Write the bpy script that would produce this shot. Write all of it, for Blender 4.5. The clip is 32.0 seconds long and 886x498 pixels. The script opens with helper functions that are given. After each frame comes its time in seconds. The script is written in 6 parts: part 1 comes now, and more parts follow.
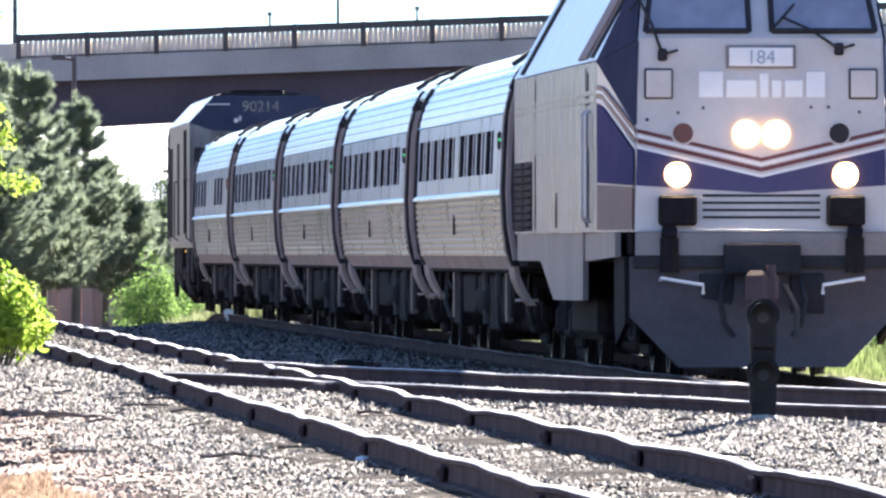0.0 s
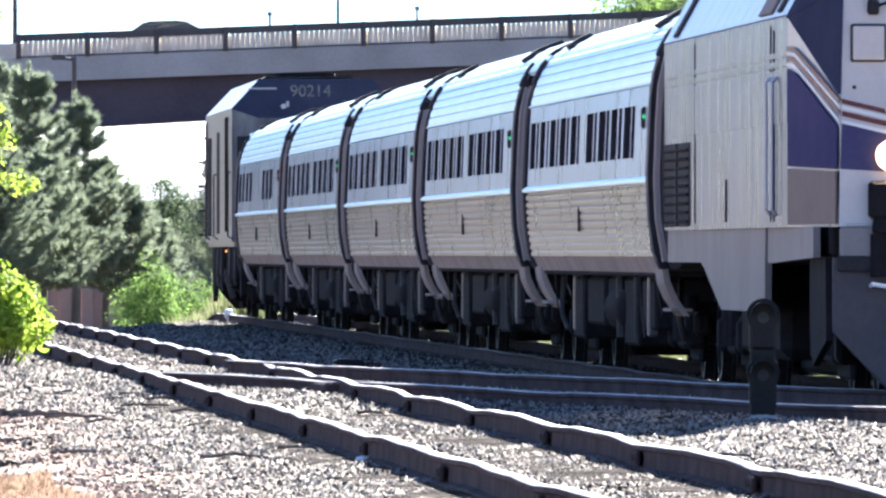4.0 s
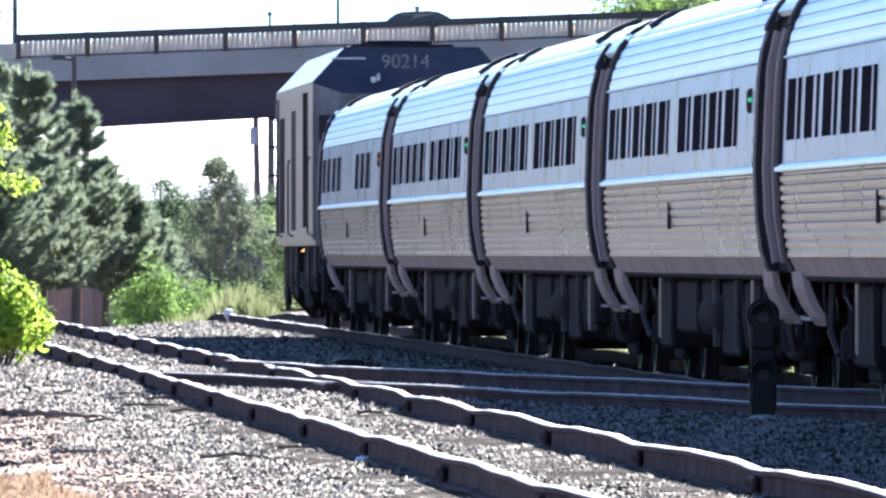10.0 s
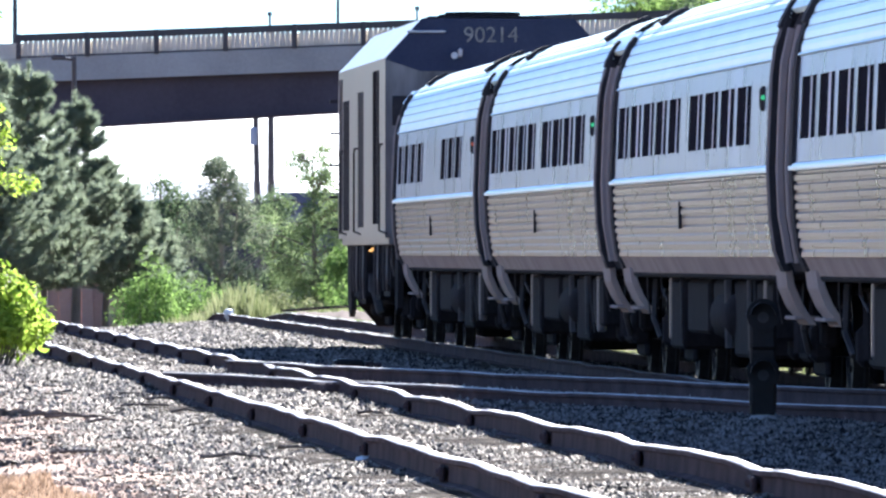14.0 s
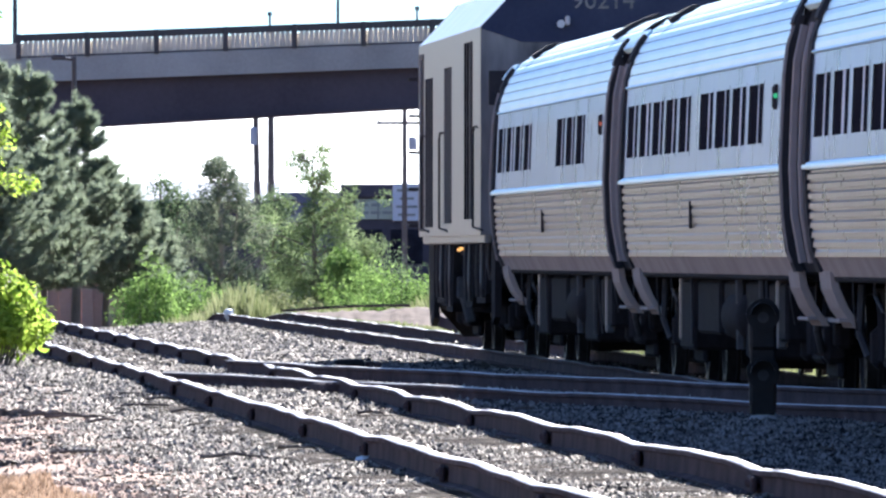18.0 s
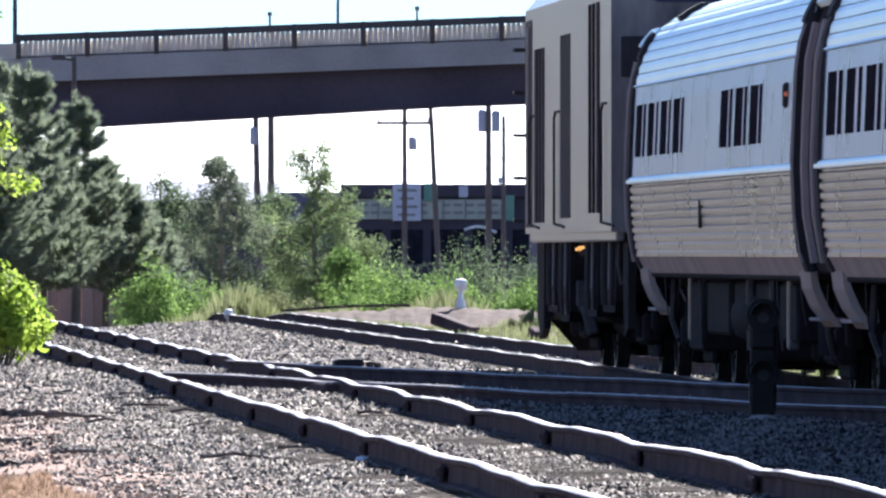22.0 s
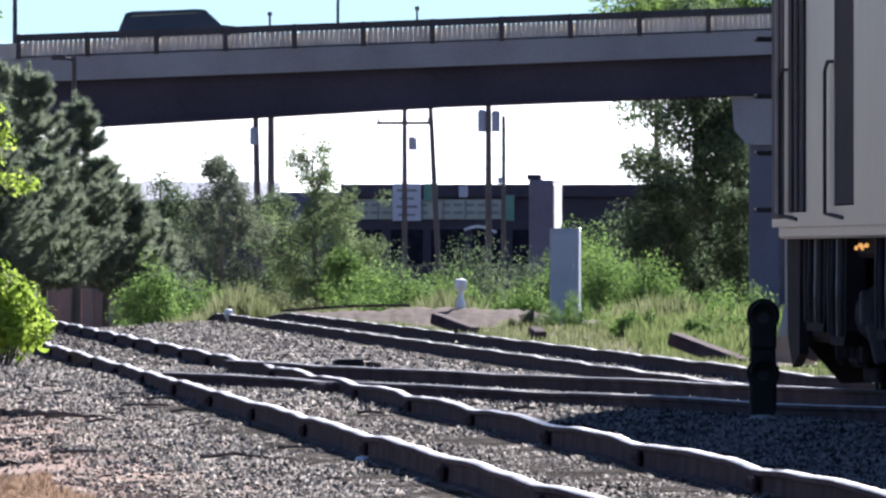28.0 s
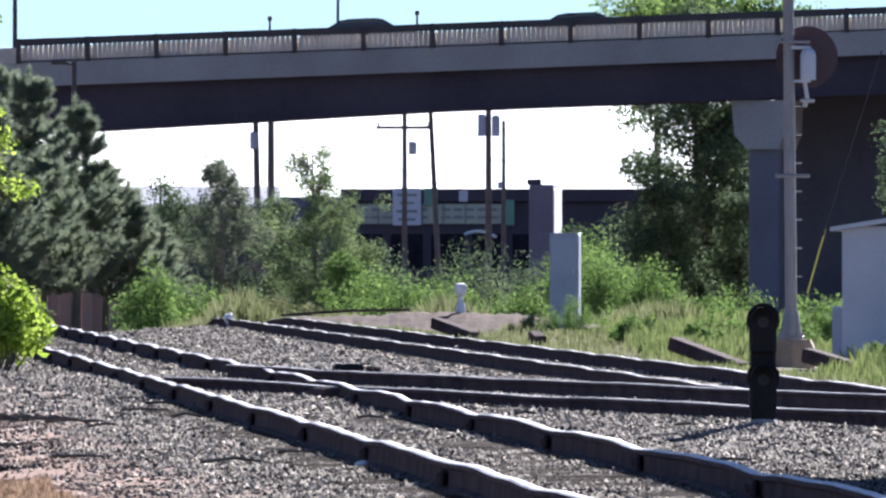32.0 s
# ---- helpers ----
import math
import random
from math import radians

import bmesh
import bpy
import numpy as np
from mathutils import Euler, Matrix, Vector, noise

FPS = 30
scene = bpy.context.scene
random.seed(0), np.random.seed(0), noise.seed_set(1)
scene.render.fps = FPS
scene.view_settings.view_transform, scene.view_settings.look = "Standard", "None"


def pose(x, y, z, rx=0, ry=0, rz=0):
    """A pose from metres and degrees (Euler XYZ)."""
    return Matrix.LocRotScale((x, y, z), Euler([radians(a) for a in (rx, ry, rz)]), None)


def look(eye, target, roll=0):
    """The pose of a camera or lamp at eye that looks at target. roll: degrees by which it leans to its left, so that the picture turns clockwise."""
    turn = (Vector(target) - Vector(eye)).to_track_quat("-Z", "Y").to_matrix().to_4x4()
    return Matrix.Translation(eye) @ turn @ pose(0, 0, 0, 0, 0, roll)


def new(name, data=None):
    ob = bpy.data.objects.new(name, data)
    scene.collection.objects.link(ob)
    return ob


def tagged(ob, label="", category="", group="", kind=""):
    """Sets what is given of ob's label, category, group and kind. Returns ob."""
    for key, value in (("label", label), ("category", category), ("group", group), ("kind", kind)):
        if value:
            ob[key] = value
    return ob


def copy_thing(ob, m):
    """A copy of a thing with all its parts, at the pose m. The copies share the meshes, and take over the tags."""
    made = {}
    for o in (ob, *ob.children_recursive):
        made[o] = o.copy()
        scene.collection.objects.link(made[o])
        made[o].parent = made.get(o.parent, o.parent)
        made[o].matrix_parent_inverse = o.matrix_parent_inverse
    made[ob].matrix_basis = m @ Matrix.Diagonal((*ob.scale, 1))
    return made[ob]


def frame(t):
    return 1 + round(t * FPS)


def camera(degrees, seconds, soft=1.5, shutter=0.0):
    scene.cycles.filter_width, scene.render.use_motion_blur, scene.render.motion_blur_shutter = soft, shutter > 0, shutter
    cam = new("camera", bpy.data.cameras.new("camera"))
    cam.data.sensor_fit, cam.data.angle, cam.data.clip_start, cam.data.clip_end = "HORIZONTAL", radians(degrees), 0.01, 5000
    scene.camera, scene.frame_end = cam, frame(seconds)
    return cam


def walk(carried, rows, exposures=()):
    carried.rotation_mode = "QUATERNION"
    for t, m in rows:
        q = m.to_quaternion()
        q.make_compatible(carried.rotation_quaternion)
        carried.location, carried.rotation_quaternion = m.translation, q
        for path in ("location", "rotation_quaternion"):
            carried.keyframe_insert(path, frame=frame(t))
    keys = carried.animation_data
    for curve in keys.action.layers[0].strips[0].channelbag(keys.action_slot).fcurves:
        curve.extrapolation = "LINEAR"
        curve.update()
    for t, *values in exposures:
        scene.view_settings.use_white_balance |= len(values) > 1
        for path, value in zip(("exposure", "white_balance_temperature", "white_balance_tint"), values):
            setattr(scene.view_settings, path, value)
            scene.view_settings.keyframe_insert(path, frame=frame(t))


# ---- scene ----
# A long telephoto view along two railway tracks: y leads away from the camera, x to the right.
SUN_EL, SUN_AZ = 25.0, 19.2            # degrees; azimuth from +y towards +x
EYE_Z, PITCH = 1.275, 0.0183
MAIN_X, MAIN_K = 10.07, -0.0464        # centre line of the main track: x = MAIN_X + MAIN_K * y
SIDE_X, SIDE_K, SIDE_Z = 4.97, -0.0506, 0.10   # centre line and rail top of the siding

cam = camera(3.5925, 32.0, soft=2.5)
walk(cam, [(0.0, pose(0, 0, EYE_Z, 90 + PITCH)), (30.6, pose(0, 0, EYE_Z, 90 + PITCH)),
           (31.0, pose(0, 0, EYE_Z, 90 + PITCH + 0.0185)), (31.5, pose(0, 0, EYE_Z, 90 + PITCH + 0.040)),
           (31.8, pose(0, 0, EYE_Z, 90 + PITCH + 0.026)), (32.0, pose(0, 0, EYE_Z, 90 + PITCH + 0.0185))],
     exposures=[(0.0, 3.14, 6650, 12), (6.0, 3.09, 6350, 11), (13.0, 2.90, 6200, 11), (20.0, 2.54, 6250, 13), (28.0, 1.89, 6300, 15), (32.0, 1.89, 6250, 15)])

# ---- light ----
world = bpy.data.worlds.new("sky")
world.use_nodes = True
scene.world = world
wn = world.node_tree
sky = wn.nodes.new("ShaderNodeTexSky")
sky.sky_type, sky.sun_disc = "NISHITA", False
sky.sun_elevation, sky.sun_rotation = radians(SUN_EL), radians(SUN_AZ)
sky.air_density, sky.dust_density, sky.ozone_density = 1.0, 0.25, 1.0
wn.nodes["Background"].inputs["Strength"].default_value = 0.05
tint = wn.nodes.new("ShaderNodeMix")
tint.data_type, tint.blend_type = "RGBA", "MULTIPLY"
tint.inputs["Factor"].default_value = 1.0
tint.inputs["B"].default_value = (0.36, 0.465, 0.69, 1)
wn.links.new(sky.outputs[0], tint.inputs["A"])
wn.links.new(tint.outputs["Result"], wn.nodes["Background"].inputs["Color"])
sun = new("sun", bpy.data.lights.new("sun", "SUN"))
sun.data.energy, sun.data.angle, sun.data.color = 5.0, radians(0.53), (1.0, 0.965, 0.93)
sx, sy, sz = (math.sin(radians(SUN_AZ)) * math.cos(radians(SUN_EL)),
              math.cos(radians(SUN_AZ)) * math.cos(radians(SUN_EL)), math.sin(radians(SUN_EL)))
sun.matrix_world = look((sx * 300, sy * 300 + 150, sz * 300), (0, 150, 0))


# ---- materials ----
def surf(name, a, b, rough=0.7, metal=0.0, scale=3.0, fine=40.0, bump=0.1, island=0.0, per_object=0.0,
         emit=None, strength=0.0, stretch=(1, 1, 1), spec=0.5, rough_var=0.1, edge=None):
    """A surface that wanders between two colours at two scales, with fine relief."""
    m = bpy.data.materials.new(name)
    m.use_nodes = True
    n, l = m.node_tree.nodes, m.node_tree.links
    bs = n["Principled BSDF"]
    co = n.new("ShaderNodeTexCoord")
    mp = n.new("ShaderNodeMapping")
    mp.inputs["Scale"].default_value = stretch
    l.new(co.outputs["Object"], mp.inputs["Vector"])
    n1, n2 = n.new("ShaderNodeTexNoise"), n.new("ShaderNodeTexNoise")
    for node, s, d in ((n1, scale, 5), (n2, fine, 3)):
        node.inputs["Scale"].default_value, node.inputs["Detail"].default_value = s, d
        l.new(mp.outputs[0], node.inputs["Vector"])
    add = n.new("ShaderNodeMath")
    add.operation = "MULTIPLY_ADD"
    l.new(n2.outputs["Fac"], add.inputs[0])
    add.inputs[1].default_value = 0.35
    l.new(n1.outputs["Fac"], add.inputs[2])
    fac = add.outputs[0]
    if island or per_object:
        src = n.new("ShaderNodeNewGeometry").outputs["Random Per Island"] if island else n.new("ShaderNodeObjectInfo").outputs["Random"]
        ma = n.new("ShaderNodeMath")
        ma.operation = "MULTIPLY_ADD"
        sub = n.new("ShaderNodeMath")
        sub.operation = "SUBTRACT"
        l.new(src, sub.inputs[0])
        sub.inputs[1].default_value = 0.5
        l.new(sub.outputs[0], ma.inputs[0])
        ma.inputs[1].default_value = island or per_object
        l.new(fac, ma.inputs[2])
        fac = ma.outputs[0]
    rp = n.new("ShaderNodeMapRange")
    rp.inputs["From Min"].default_value, rp.inputs["From Max"].default_value = 0.40, 0.95
    l.new(fac, rp.inputs["Value"])
    mx = n.new("ShaderNodeMix")
    mx.data_type = "RGBA"
    l.new(rp.outputs[0], mx.inputs["Factor"])
    mx.inputs["A"].default_value, mx.inputs["B"].default_value = (*a, 1), (*b, 1)
    l.new(mx.outputs["Result"], bs.inputs["Base Color"])
    bs.inputs["Metallic"].default_value = metal
    bs.inputs["Specular IOR Level"].default_value = spec
    if edge:      # how metal looks at a grazing angle
        me = n.new("ShaderNodeMix")
        me.data_type = "RGBA"
        l.new(rp.outputs[0], me.inputs["Factor"])
        me.inputs["A"].default_value, me.inputs["B"].default_value = (*edge[0], 1), (*edge[1], 1)
        l.new(me.outputs["Result"], bs.inputs["Specular Tint"])
    rr = n.new("ShaderNodeMapRange")
    rr.inputs["To Min"].default_value, rr.inputs["To Max"].default_value = max(rough - rough_var, 0.02), min(rough + rough_var, 1)
    l.new(n1.outputs["Fac"], rr.inputs["Value"])
    l.new(rr.outputs[0], bs.inputs["Roughness"])
    if bump:
        bp = n.new("ShaderNodeBump")
        bp.inputs["Strength"].default_value, bp.inputs["Distance"].default_value = bump, 0.02
        l.new(n2.outputs["Fac"], bp.inputs["Height"])
        l.new(bp.outputs[0], bs.inputs["Normal"])
    if emit:
        bs.inputs["Emission Color"].default_value, bs.inputs["Emission Strength"].default_value = (*emit, 1), strength
    return m


def leafy(name, a, b, trans=0.35):
    """Leaves: colour by leaf, thin enough to glow when lit from behind."""
    m = surf(name, a, b, 0.8, 0, 0.8, 6.0, 0, island=0.65, spec=0.03)
    n, l = m.node_tree.nodes, m.node_tree.links
    tr, ms = n.new("ShaderNodeBsdfTranslucent"), n.new("ShaderNodeMixShader")
    mix = [k for k in n if k.bl_idname == "ShaderNodeMix"][0]
    l.new(mix.outputs["Result"], tr.inputs["Color"])
    ms.inputs[0].default_value = trans
    l.new(n["Principled BSDF"].outputs[0], ms.inputs[1])
    l.new(tr.outputs[0], ms.inputs[2])
    l.new(ms.outputs[0], n["Material Output"].inputs["Surface"])
    return m


M = {}
M["soil"] = surf("ballast_ground", (0.058, 0.048, 0.041), (0.16, 0.14, 0.122), 0.95, 0, 0.6, 22, 0.6, spec=0.05)
def add_dirt(m, dirt_a, dirt_b, slope, lo, hi, wander=1.6):
    """Dirt in place of stone on one side of a line along the tracks."""
    n, l = m.node_tree.nodes, m.node_tree.links
    co, sep = n.new("ShaderNodeTexCoord"), n.new("ShaderNodeSeparateXYZ")
    l.new(co.outputs["Object"], sep.inputs[0])
    ma = n.new("ShaderNodeMath")
    ma.operation = "MULTIPLY_ADD"
    l.new(sep.outputs["Y"], ma.inputs[0])
    ma.inputs[1].default_value = -slope
    l.new(sep.outputs["X"], ma.inputs[2])
    ns = n.new("ShaderNodeTexNoise")
    ns.inputs["Scale"].default_value = 1.4
    l.new(co.outputs["Object"], ns.inputs["Vector"])
    mb = n.new("ShaderNodeMath")
    mb.operation = "MULTIPLY_ADD"
    l.new(ns.outputs["Fac"], mb.inputs[0])
    mb.inputs[1].default_value = wander
    l.new(ma.outputs[0], mb.inputs[2])
    mr = n.new("ShaderNodeMapRange")
    mr.inputs["From Min"].default_value, mr.inputs["From Max"].default_value = lo, hi
    l.new(mb.outputs[0], mr.inputs["Value"])
    nd, md = n.new("ShaderNodeTexNoise"), n.new("ShaderNodeMix")
    nd.inputs["Scale"].default_value, nd.inputs["Detail"].default_value = 3.0, 6
    l.new(co.outputs["Object"], nd.inputs["Vector"])
    md.data_type = "RGBA"
    l.new(nd.outputs["Fac"], md.inputs["Factor"])
    md.inputs["A"].default_value, md.inputs["B"].default_value = (*dirt_a, 1), (*dirt_b, 1)
    bs = n["Principled BSDF"]
    src = bs.inputs["Base Color"].links[0].from_socket
    mx = n.new("ShaderNodeMix")
    mx.data_type = "RGBA"
    l.new(mr.outputs[0], mx.inputs["Factor"])
    l.new(src, mx.inputs["A"])
    l.new(md.outputs["Result"], mx.inputs["B"])
    l.new(mx.outputs["Result"], bs.inputs["Base Color"])


add_dirt(M["soil"], (0.13, 0.075, 0.055), (0.33, 0.225, 0.175), SIDE_K, SIDE_X - 0.4, SIDE_X - 1.5)
add_dirt(M["soil"], (0.075, 0.058, 0.048), (0.185, 0.148, 0.125), MAIN_K, MAIN_X + 2.4, MAIN_X + 3.4)
M["stone"] = surf("ballast_stone", (0.038, 0.035, 0.032), (0.318, 0.290, 0.255), 0.9, 0, 0.9, 60, 0.3, island=0.85, spec=0.04)
add_dirt(M["stone"], (0.12, 0.070, 0.050), (0.42, 0.305, 0.245), SIDE_K, SIDE_X - 0.7, SIDE_X - 1.7, 3.4)
M["dirt"] = surf("dry_dirt", (0.22, 0.15, 0.10), (0.42, 0.31, 0.22), 0.95, 0, 1.2, 18, 0.5)
M["bank"] = surf("bare_earth", (0.062, 0.048, 0.042), (0.150, 0.118, 0.100), 0.95, 0, 1.6, 9, 1.0, spec=0.02)
M["rust"] = surf("rusty_rail", (0.045, 0.030, 0.033), (0.125, 0.088, 0.086), 0.85, 0.0, 2.5, 30, 0.4, spec=0.03)
M["railtop"] = surf("polished_rail", (0.10, 0.097, 0.11), (0.50, 0.49, 0.52), 0.50, 0.45, 3.0, 30, 0.3)
M["raildull"] = surf("worn_rail_top", (0.11, 0.10, 0.10), (0.36, 0.35, 0.35), 0.5, 0.4, 2.5, 30, 0.25, spec=0.3)
M["tie"] = surf("weathered_tie", (0.036, 0.028, 0.022), (0.125, 0.10, 0.08), 0.9, 0, 1.5, 25, 0.5, per_object=0.5, stretch=(1, 6, 6), spec=0.03)
M["oldwood"] = surf("grey_old_timber", (0.13, 0.09, 0.065), (0.40, 0.31, 0.24), 0.9, 0, 4, 25, 0.8, per_object=0.8, stretch=(1, 8, 8))
# Reflections put into colour: blue sky on sides, bright sky above, warm ground below.
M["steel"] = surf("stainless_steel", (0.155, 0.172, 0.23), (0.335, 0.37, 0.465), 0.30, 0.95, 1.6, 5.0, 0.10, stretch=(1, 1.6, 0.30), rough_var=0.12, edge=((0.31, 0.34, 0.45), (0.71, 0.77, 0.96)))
M["steel_roof"] = surf("sky_bright_steel_roof", (0.62, 0.86, 0.89), (0.78, 0.97, 0.99), 0.40, 0.35, 0.8, 10, 0.03, stretch=(1, 0.8, 1))
M["steel_low"] = surf("ground_toned_fluted_steel", (0.092, 0.087, 0.094), (0.255, 0.240, 0.246), 0.30, 0.92, 2.2, 7.0, 0.06, stretch=(1, 0.9, 0.7), rough_var=0.12, edge=((0.31, 0.295, 0.31), (0.66, 0.62, 0.635)))
# Body side and its bands: reflection streaks and sky blue put into colour.
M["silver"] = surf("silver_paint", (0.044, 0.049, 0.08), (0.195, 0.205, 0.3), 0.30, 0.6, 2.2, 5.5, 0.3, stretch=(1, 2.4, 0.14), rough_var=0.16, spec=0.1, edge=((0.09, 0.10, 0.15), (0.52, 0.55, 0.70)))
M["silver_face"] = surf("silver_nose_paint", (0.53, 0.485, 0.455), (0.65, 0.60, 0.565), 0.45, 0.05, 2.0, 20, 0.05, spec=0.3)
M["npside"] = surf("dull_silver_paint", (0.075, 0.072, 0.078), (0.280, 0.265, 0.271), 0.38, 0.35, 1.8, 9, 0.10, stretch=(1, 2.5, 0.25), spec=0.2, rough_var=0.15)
# Sloped roofs are coloured pale for the sky that they reflect.
M["nproof"] = surf("sky_bright_roof_paint", (0.58, 0.74, 0.76), (0.74, 0.86, 0.88), 0.4, 0.1, 1.0, 12, 0.05)
M["navy"] = surf("navy_paint", (0.030, 0.040, 0.075), (0.055, 0.065, 0.105), 0.5, 0, 1.0, 20, 0.04, spec=0.0)
# Dimmer than the nose: less light low on the body, put into colour.
M["dusty"] = surf("shade_dimmed_grey_paint", (0.185, 0.16, 0.16), (0.30, 0.262, 0.26), 0.6, 0.1, 1.0, 12, 0.06, stretch=(1, 1.5, 0.5), spec=0.1)
M["plough"] = surf("dusty_dark_steel", (0.070, 0.061, 0.065), (0.125, 0.11, 0.115), 0.8, 0.0, 1.2, 14, 0.15, spec=0.08)
M["beam"] = surf("beige_beam_paint", (0.22, 0.195, 0.185), (0.34, 0.30, 0.285), 0.7, 0.0, 1.2, 14, 0.1, spec=0.1)
M["sill"] = surf("dusty_sill_panel", (0.27, 0.215, 0.195), (0.44, 0.37, 0.34), 0.7, 0.0, 1.2, 10, 0.08, stretch=(1, 1.2, 0.6), spec=0.05)
M["curtain"] = surf("pale_daylight_strip", (0.62, 0.64, 0.68), (0.80, 0.81, 0.84), 0.7, 0, 2, 12, 0.1, stretch=(1, 6, 0.5))
M["blue"] = surf("blue_stripe_paint", (0.060, 0.060, 0.13), (0.095, 0.092, 0.175), 0.5, 0, 1.0, 20, 0.03, spec=0.0)
M["faded"] = surf("faded_blue_paint", (0.04, 0.044, 0.085), (0.175, 0.185, 0.295), 0.30, 0.6, 2.2, 5.5, 0.3, stretch=(1, 2.4, 0.14), rough_var=0.16, spec=0.1, edge=((0.09, 0.10, 0.15), (0.52, 0.55, 0.70)))
M["redstripe"] = surf("red_stripe_paint", (0.12, 0.045, 0.048), (0.20, 0.08, 0.08), 0.45, 0, 1.5, 20, 0.02, spec=0.1)
M["fadedred"] = surf("faded_red_paint", (0.055, 0.048, 0.07), (0.195, 0.182, 0.24), 0.30, 0.6, 2.2, 5.5, 0.3, stretch=(1, 2.4, 0.14), rough_var=0.16, spec=0.1, edge=((0.09, 0.10, 0.15), (0.52, 0.55, 0.70)))
M["white"] = surf("white_paint", (0.74, 0.74, 0.74), (0.84, 0.84, 0.83), 0.5, 0, 2, 20, 0.03)
M["black"] = surf("black_rubber", (0.024, 0.024, 0.028), (0.055, 0.052, 0.056), 0.75, 0, 2, 20, 0.15, spec=0.05)
M["under"] = surf("near_black_undercarriage", (0.010, 0.009, 0.0105), (0.032, 0.028, 0.030), 0.85, 0.0, 2, 20, 0.2, spec=0.05)
M["undergrey"] = surf("grey_equipment_box", (0.036, 0.033, 0.036), (0.105, 0.098, 0.098), 0.7, 0.0, 1.5, 15, 0.1, spec=0.1)
M["brown"] = surf("brown_primer", (0.12, 0.075, 0.065), (0.20, 0.13, 0.11), 0.7, 0, 2, 20, 0.1)
M["wheel"] = surf("wheel_steel", (0.018, 0.016, 0.016), (0.06, 0.052, 0.05), 0.5, 0.6, 3, 20, 0.1, spec=0.03)
M["glass"] = surf("dark_window_glass", (0.010, 0.011, 0.014), (0.022, 0.024, 0.028), 0.06, 0, 2, 10, 0, spec=0.8, rough_var=0.03)
# Pale base colour puts the sky's reflection into the windscreens.
M["screen"] = surf("sky_toned_windscreen_glass", (0.22, 0.22, 0.26), (0.36, 0.36, 0.41), 0.12, 0, 2.5, 8, 0, spec=0.8, rough_var=0.05)
M["tint"] = surf("smoked_coach_glass", (0.012, 0.012, 0.017), (0.030, 0.030, 0.040), 0.35, 0, 2, 10, 0, spec=0.0)
M["lamp"] = surf("headlight_glow", (0.9, 0.85, 0.7), (1, 0.95, 0.85), 0.2, 0, 2, 10, 0, emit=(1.0, 0.86, 0.62), strength=60)
M["ditch"] = surf("ditch_light_glow", (0.9, 0.8, 0.6), (1, 0.9, 0.75), 0.2, 0, 2, 10, 0, emit=(1.0, 0.80, 0.50), strength=45)
# Rims around the lenses glow only to give the lamps a warm halo.
M["glow"] = surf("lamp_halo_rim", (0.9, 0.6, 0.3), (1, 0.7, 0.4), 0.3, 0, 2, 10, 0, emit=(1.0, 0.55, 0.22), strength=0.5)
M["amber"] = surf("amber_lamp", (0.6, 0.35, 0.1), (0.8, 0.5, 0.2), 0.3, 0, 2, 10, 0, emit=(1.0, 0.50, 0.15), strength=0.2)
M["green"] = surf("green_lamp", (0.02, 0.3, 0.12), (0.05, 0.5, 0.2), 0.3, 0, 2, 10, 0, emit=(0.1, 1.0, 0.4), strength=0.06)
M["redlamp"] = surf("red_lamp", (0.3, 0.05, 0.03), (0.45, 0.08, 0.05), 0.3, 0, 2, 10, 0, emit=(1.0, 0.25, 0.12), strength=0.04)
M["redlens"] = surf("dark_red_lens", (0.09, 0.02, 0.02), (0.14, 0.035, 0.03), 0.3, 0, 2, 10, 0)
M["concrete"] = surf("weathered_concrete", (0.26, 0.25, 0.24), (0.43, 0.42, 0.40), 0.9, 0, 0.35, 9, 0.25)
M["girder"] = surf("dark_steel_girder", (0.054, 0.047, 0.061), (0.094, 0.082, 0.101), 0.7, 0.1, 0.3, 8, 0.08, spec=0.1)
M["slat"] = surf("pale_parapet_slat", (0.48, 0.45, 0.395), (0.66, 0.625, 0.555), 0.85, 0, 1.0, 15, 0.2, per_object=0.4)
M["darkrail"] = surf("dark_railing_paint", (0.035, 0.032, 0.035), (0.07, 0.062, 0.065), 0.5, 0.2, 1.5, 15, 0.08)
M["asphalt"] = surf("asphalt", (0.04, 0.04, 0.042), (0.07, 0.068, 0.066), 0.9, 0, 1, 30, 0.3)
M["signal"] = surf("black_signal_paint", (0.010, 0.010, 0.011), (0.025, 0.024, 0.025), 0.5, 0, 3, 30, 0.08, spec=0.12)
M["lens"] = surf("unlit_signal_lens", (0.03, 0.034, 0.038), (0.06, 0.06, 0.066), 0.5, 0, 3, 30, 0, spec=0.1)
M["galv"] = surf("galvanised_steel", (0.40, 0.40, 0.42), (0.58, 0.58, 0.60), 0.45, 0.6, 2, 25, 0.08)
M["mast"] = surf("grey_mast_paint", (0.21, 0.205, 0.205), (0.33, 0.32, 0.315), 0.6, 0.2, 2, 22, 0.1)
M["cabinet"] = surf("grey_cabinet_paint", (0.27, 0.315, 0.40), (0.37, 0.415, 0.50), 0.5, 0.1, 1.2, 18, 0.05)
M["bungalow"] = surf("pale_hut_paint", (0.45, 0.48, 0.53), (0.57, 0.60, 0.65), 0.5, 0, 1.2, 18, 0.05)
M["discred"] = surf("red_brown_disc_paint", (0.045, 0.024, 0.030), (0.080, 0.042, 0.048), 0.6, 0, 1.5, 18, 0.05)
M["pole"] = surf("brown_wooden_pole", (0.070, 0.062, 0.062), (0.145, 0.13, 0.125), 0.9, 0, 1.5, 18, 0.2)
M["wire"] = surf("cable", (0.02, 0.02, 0.02), (0.05, 0.05, 0.05), 0.6, 0.2, 2, 20, 0)
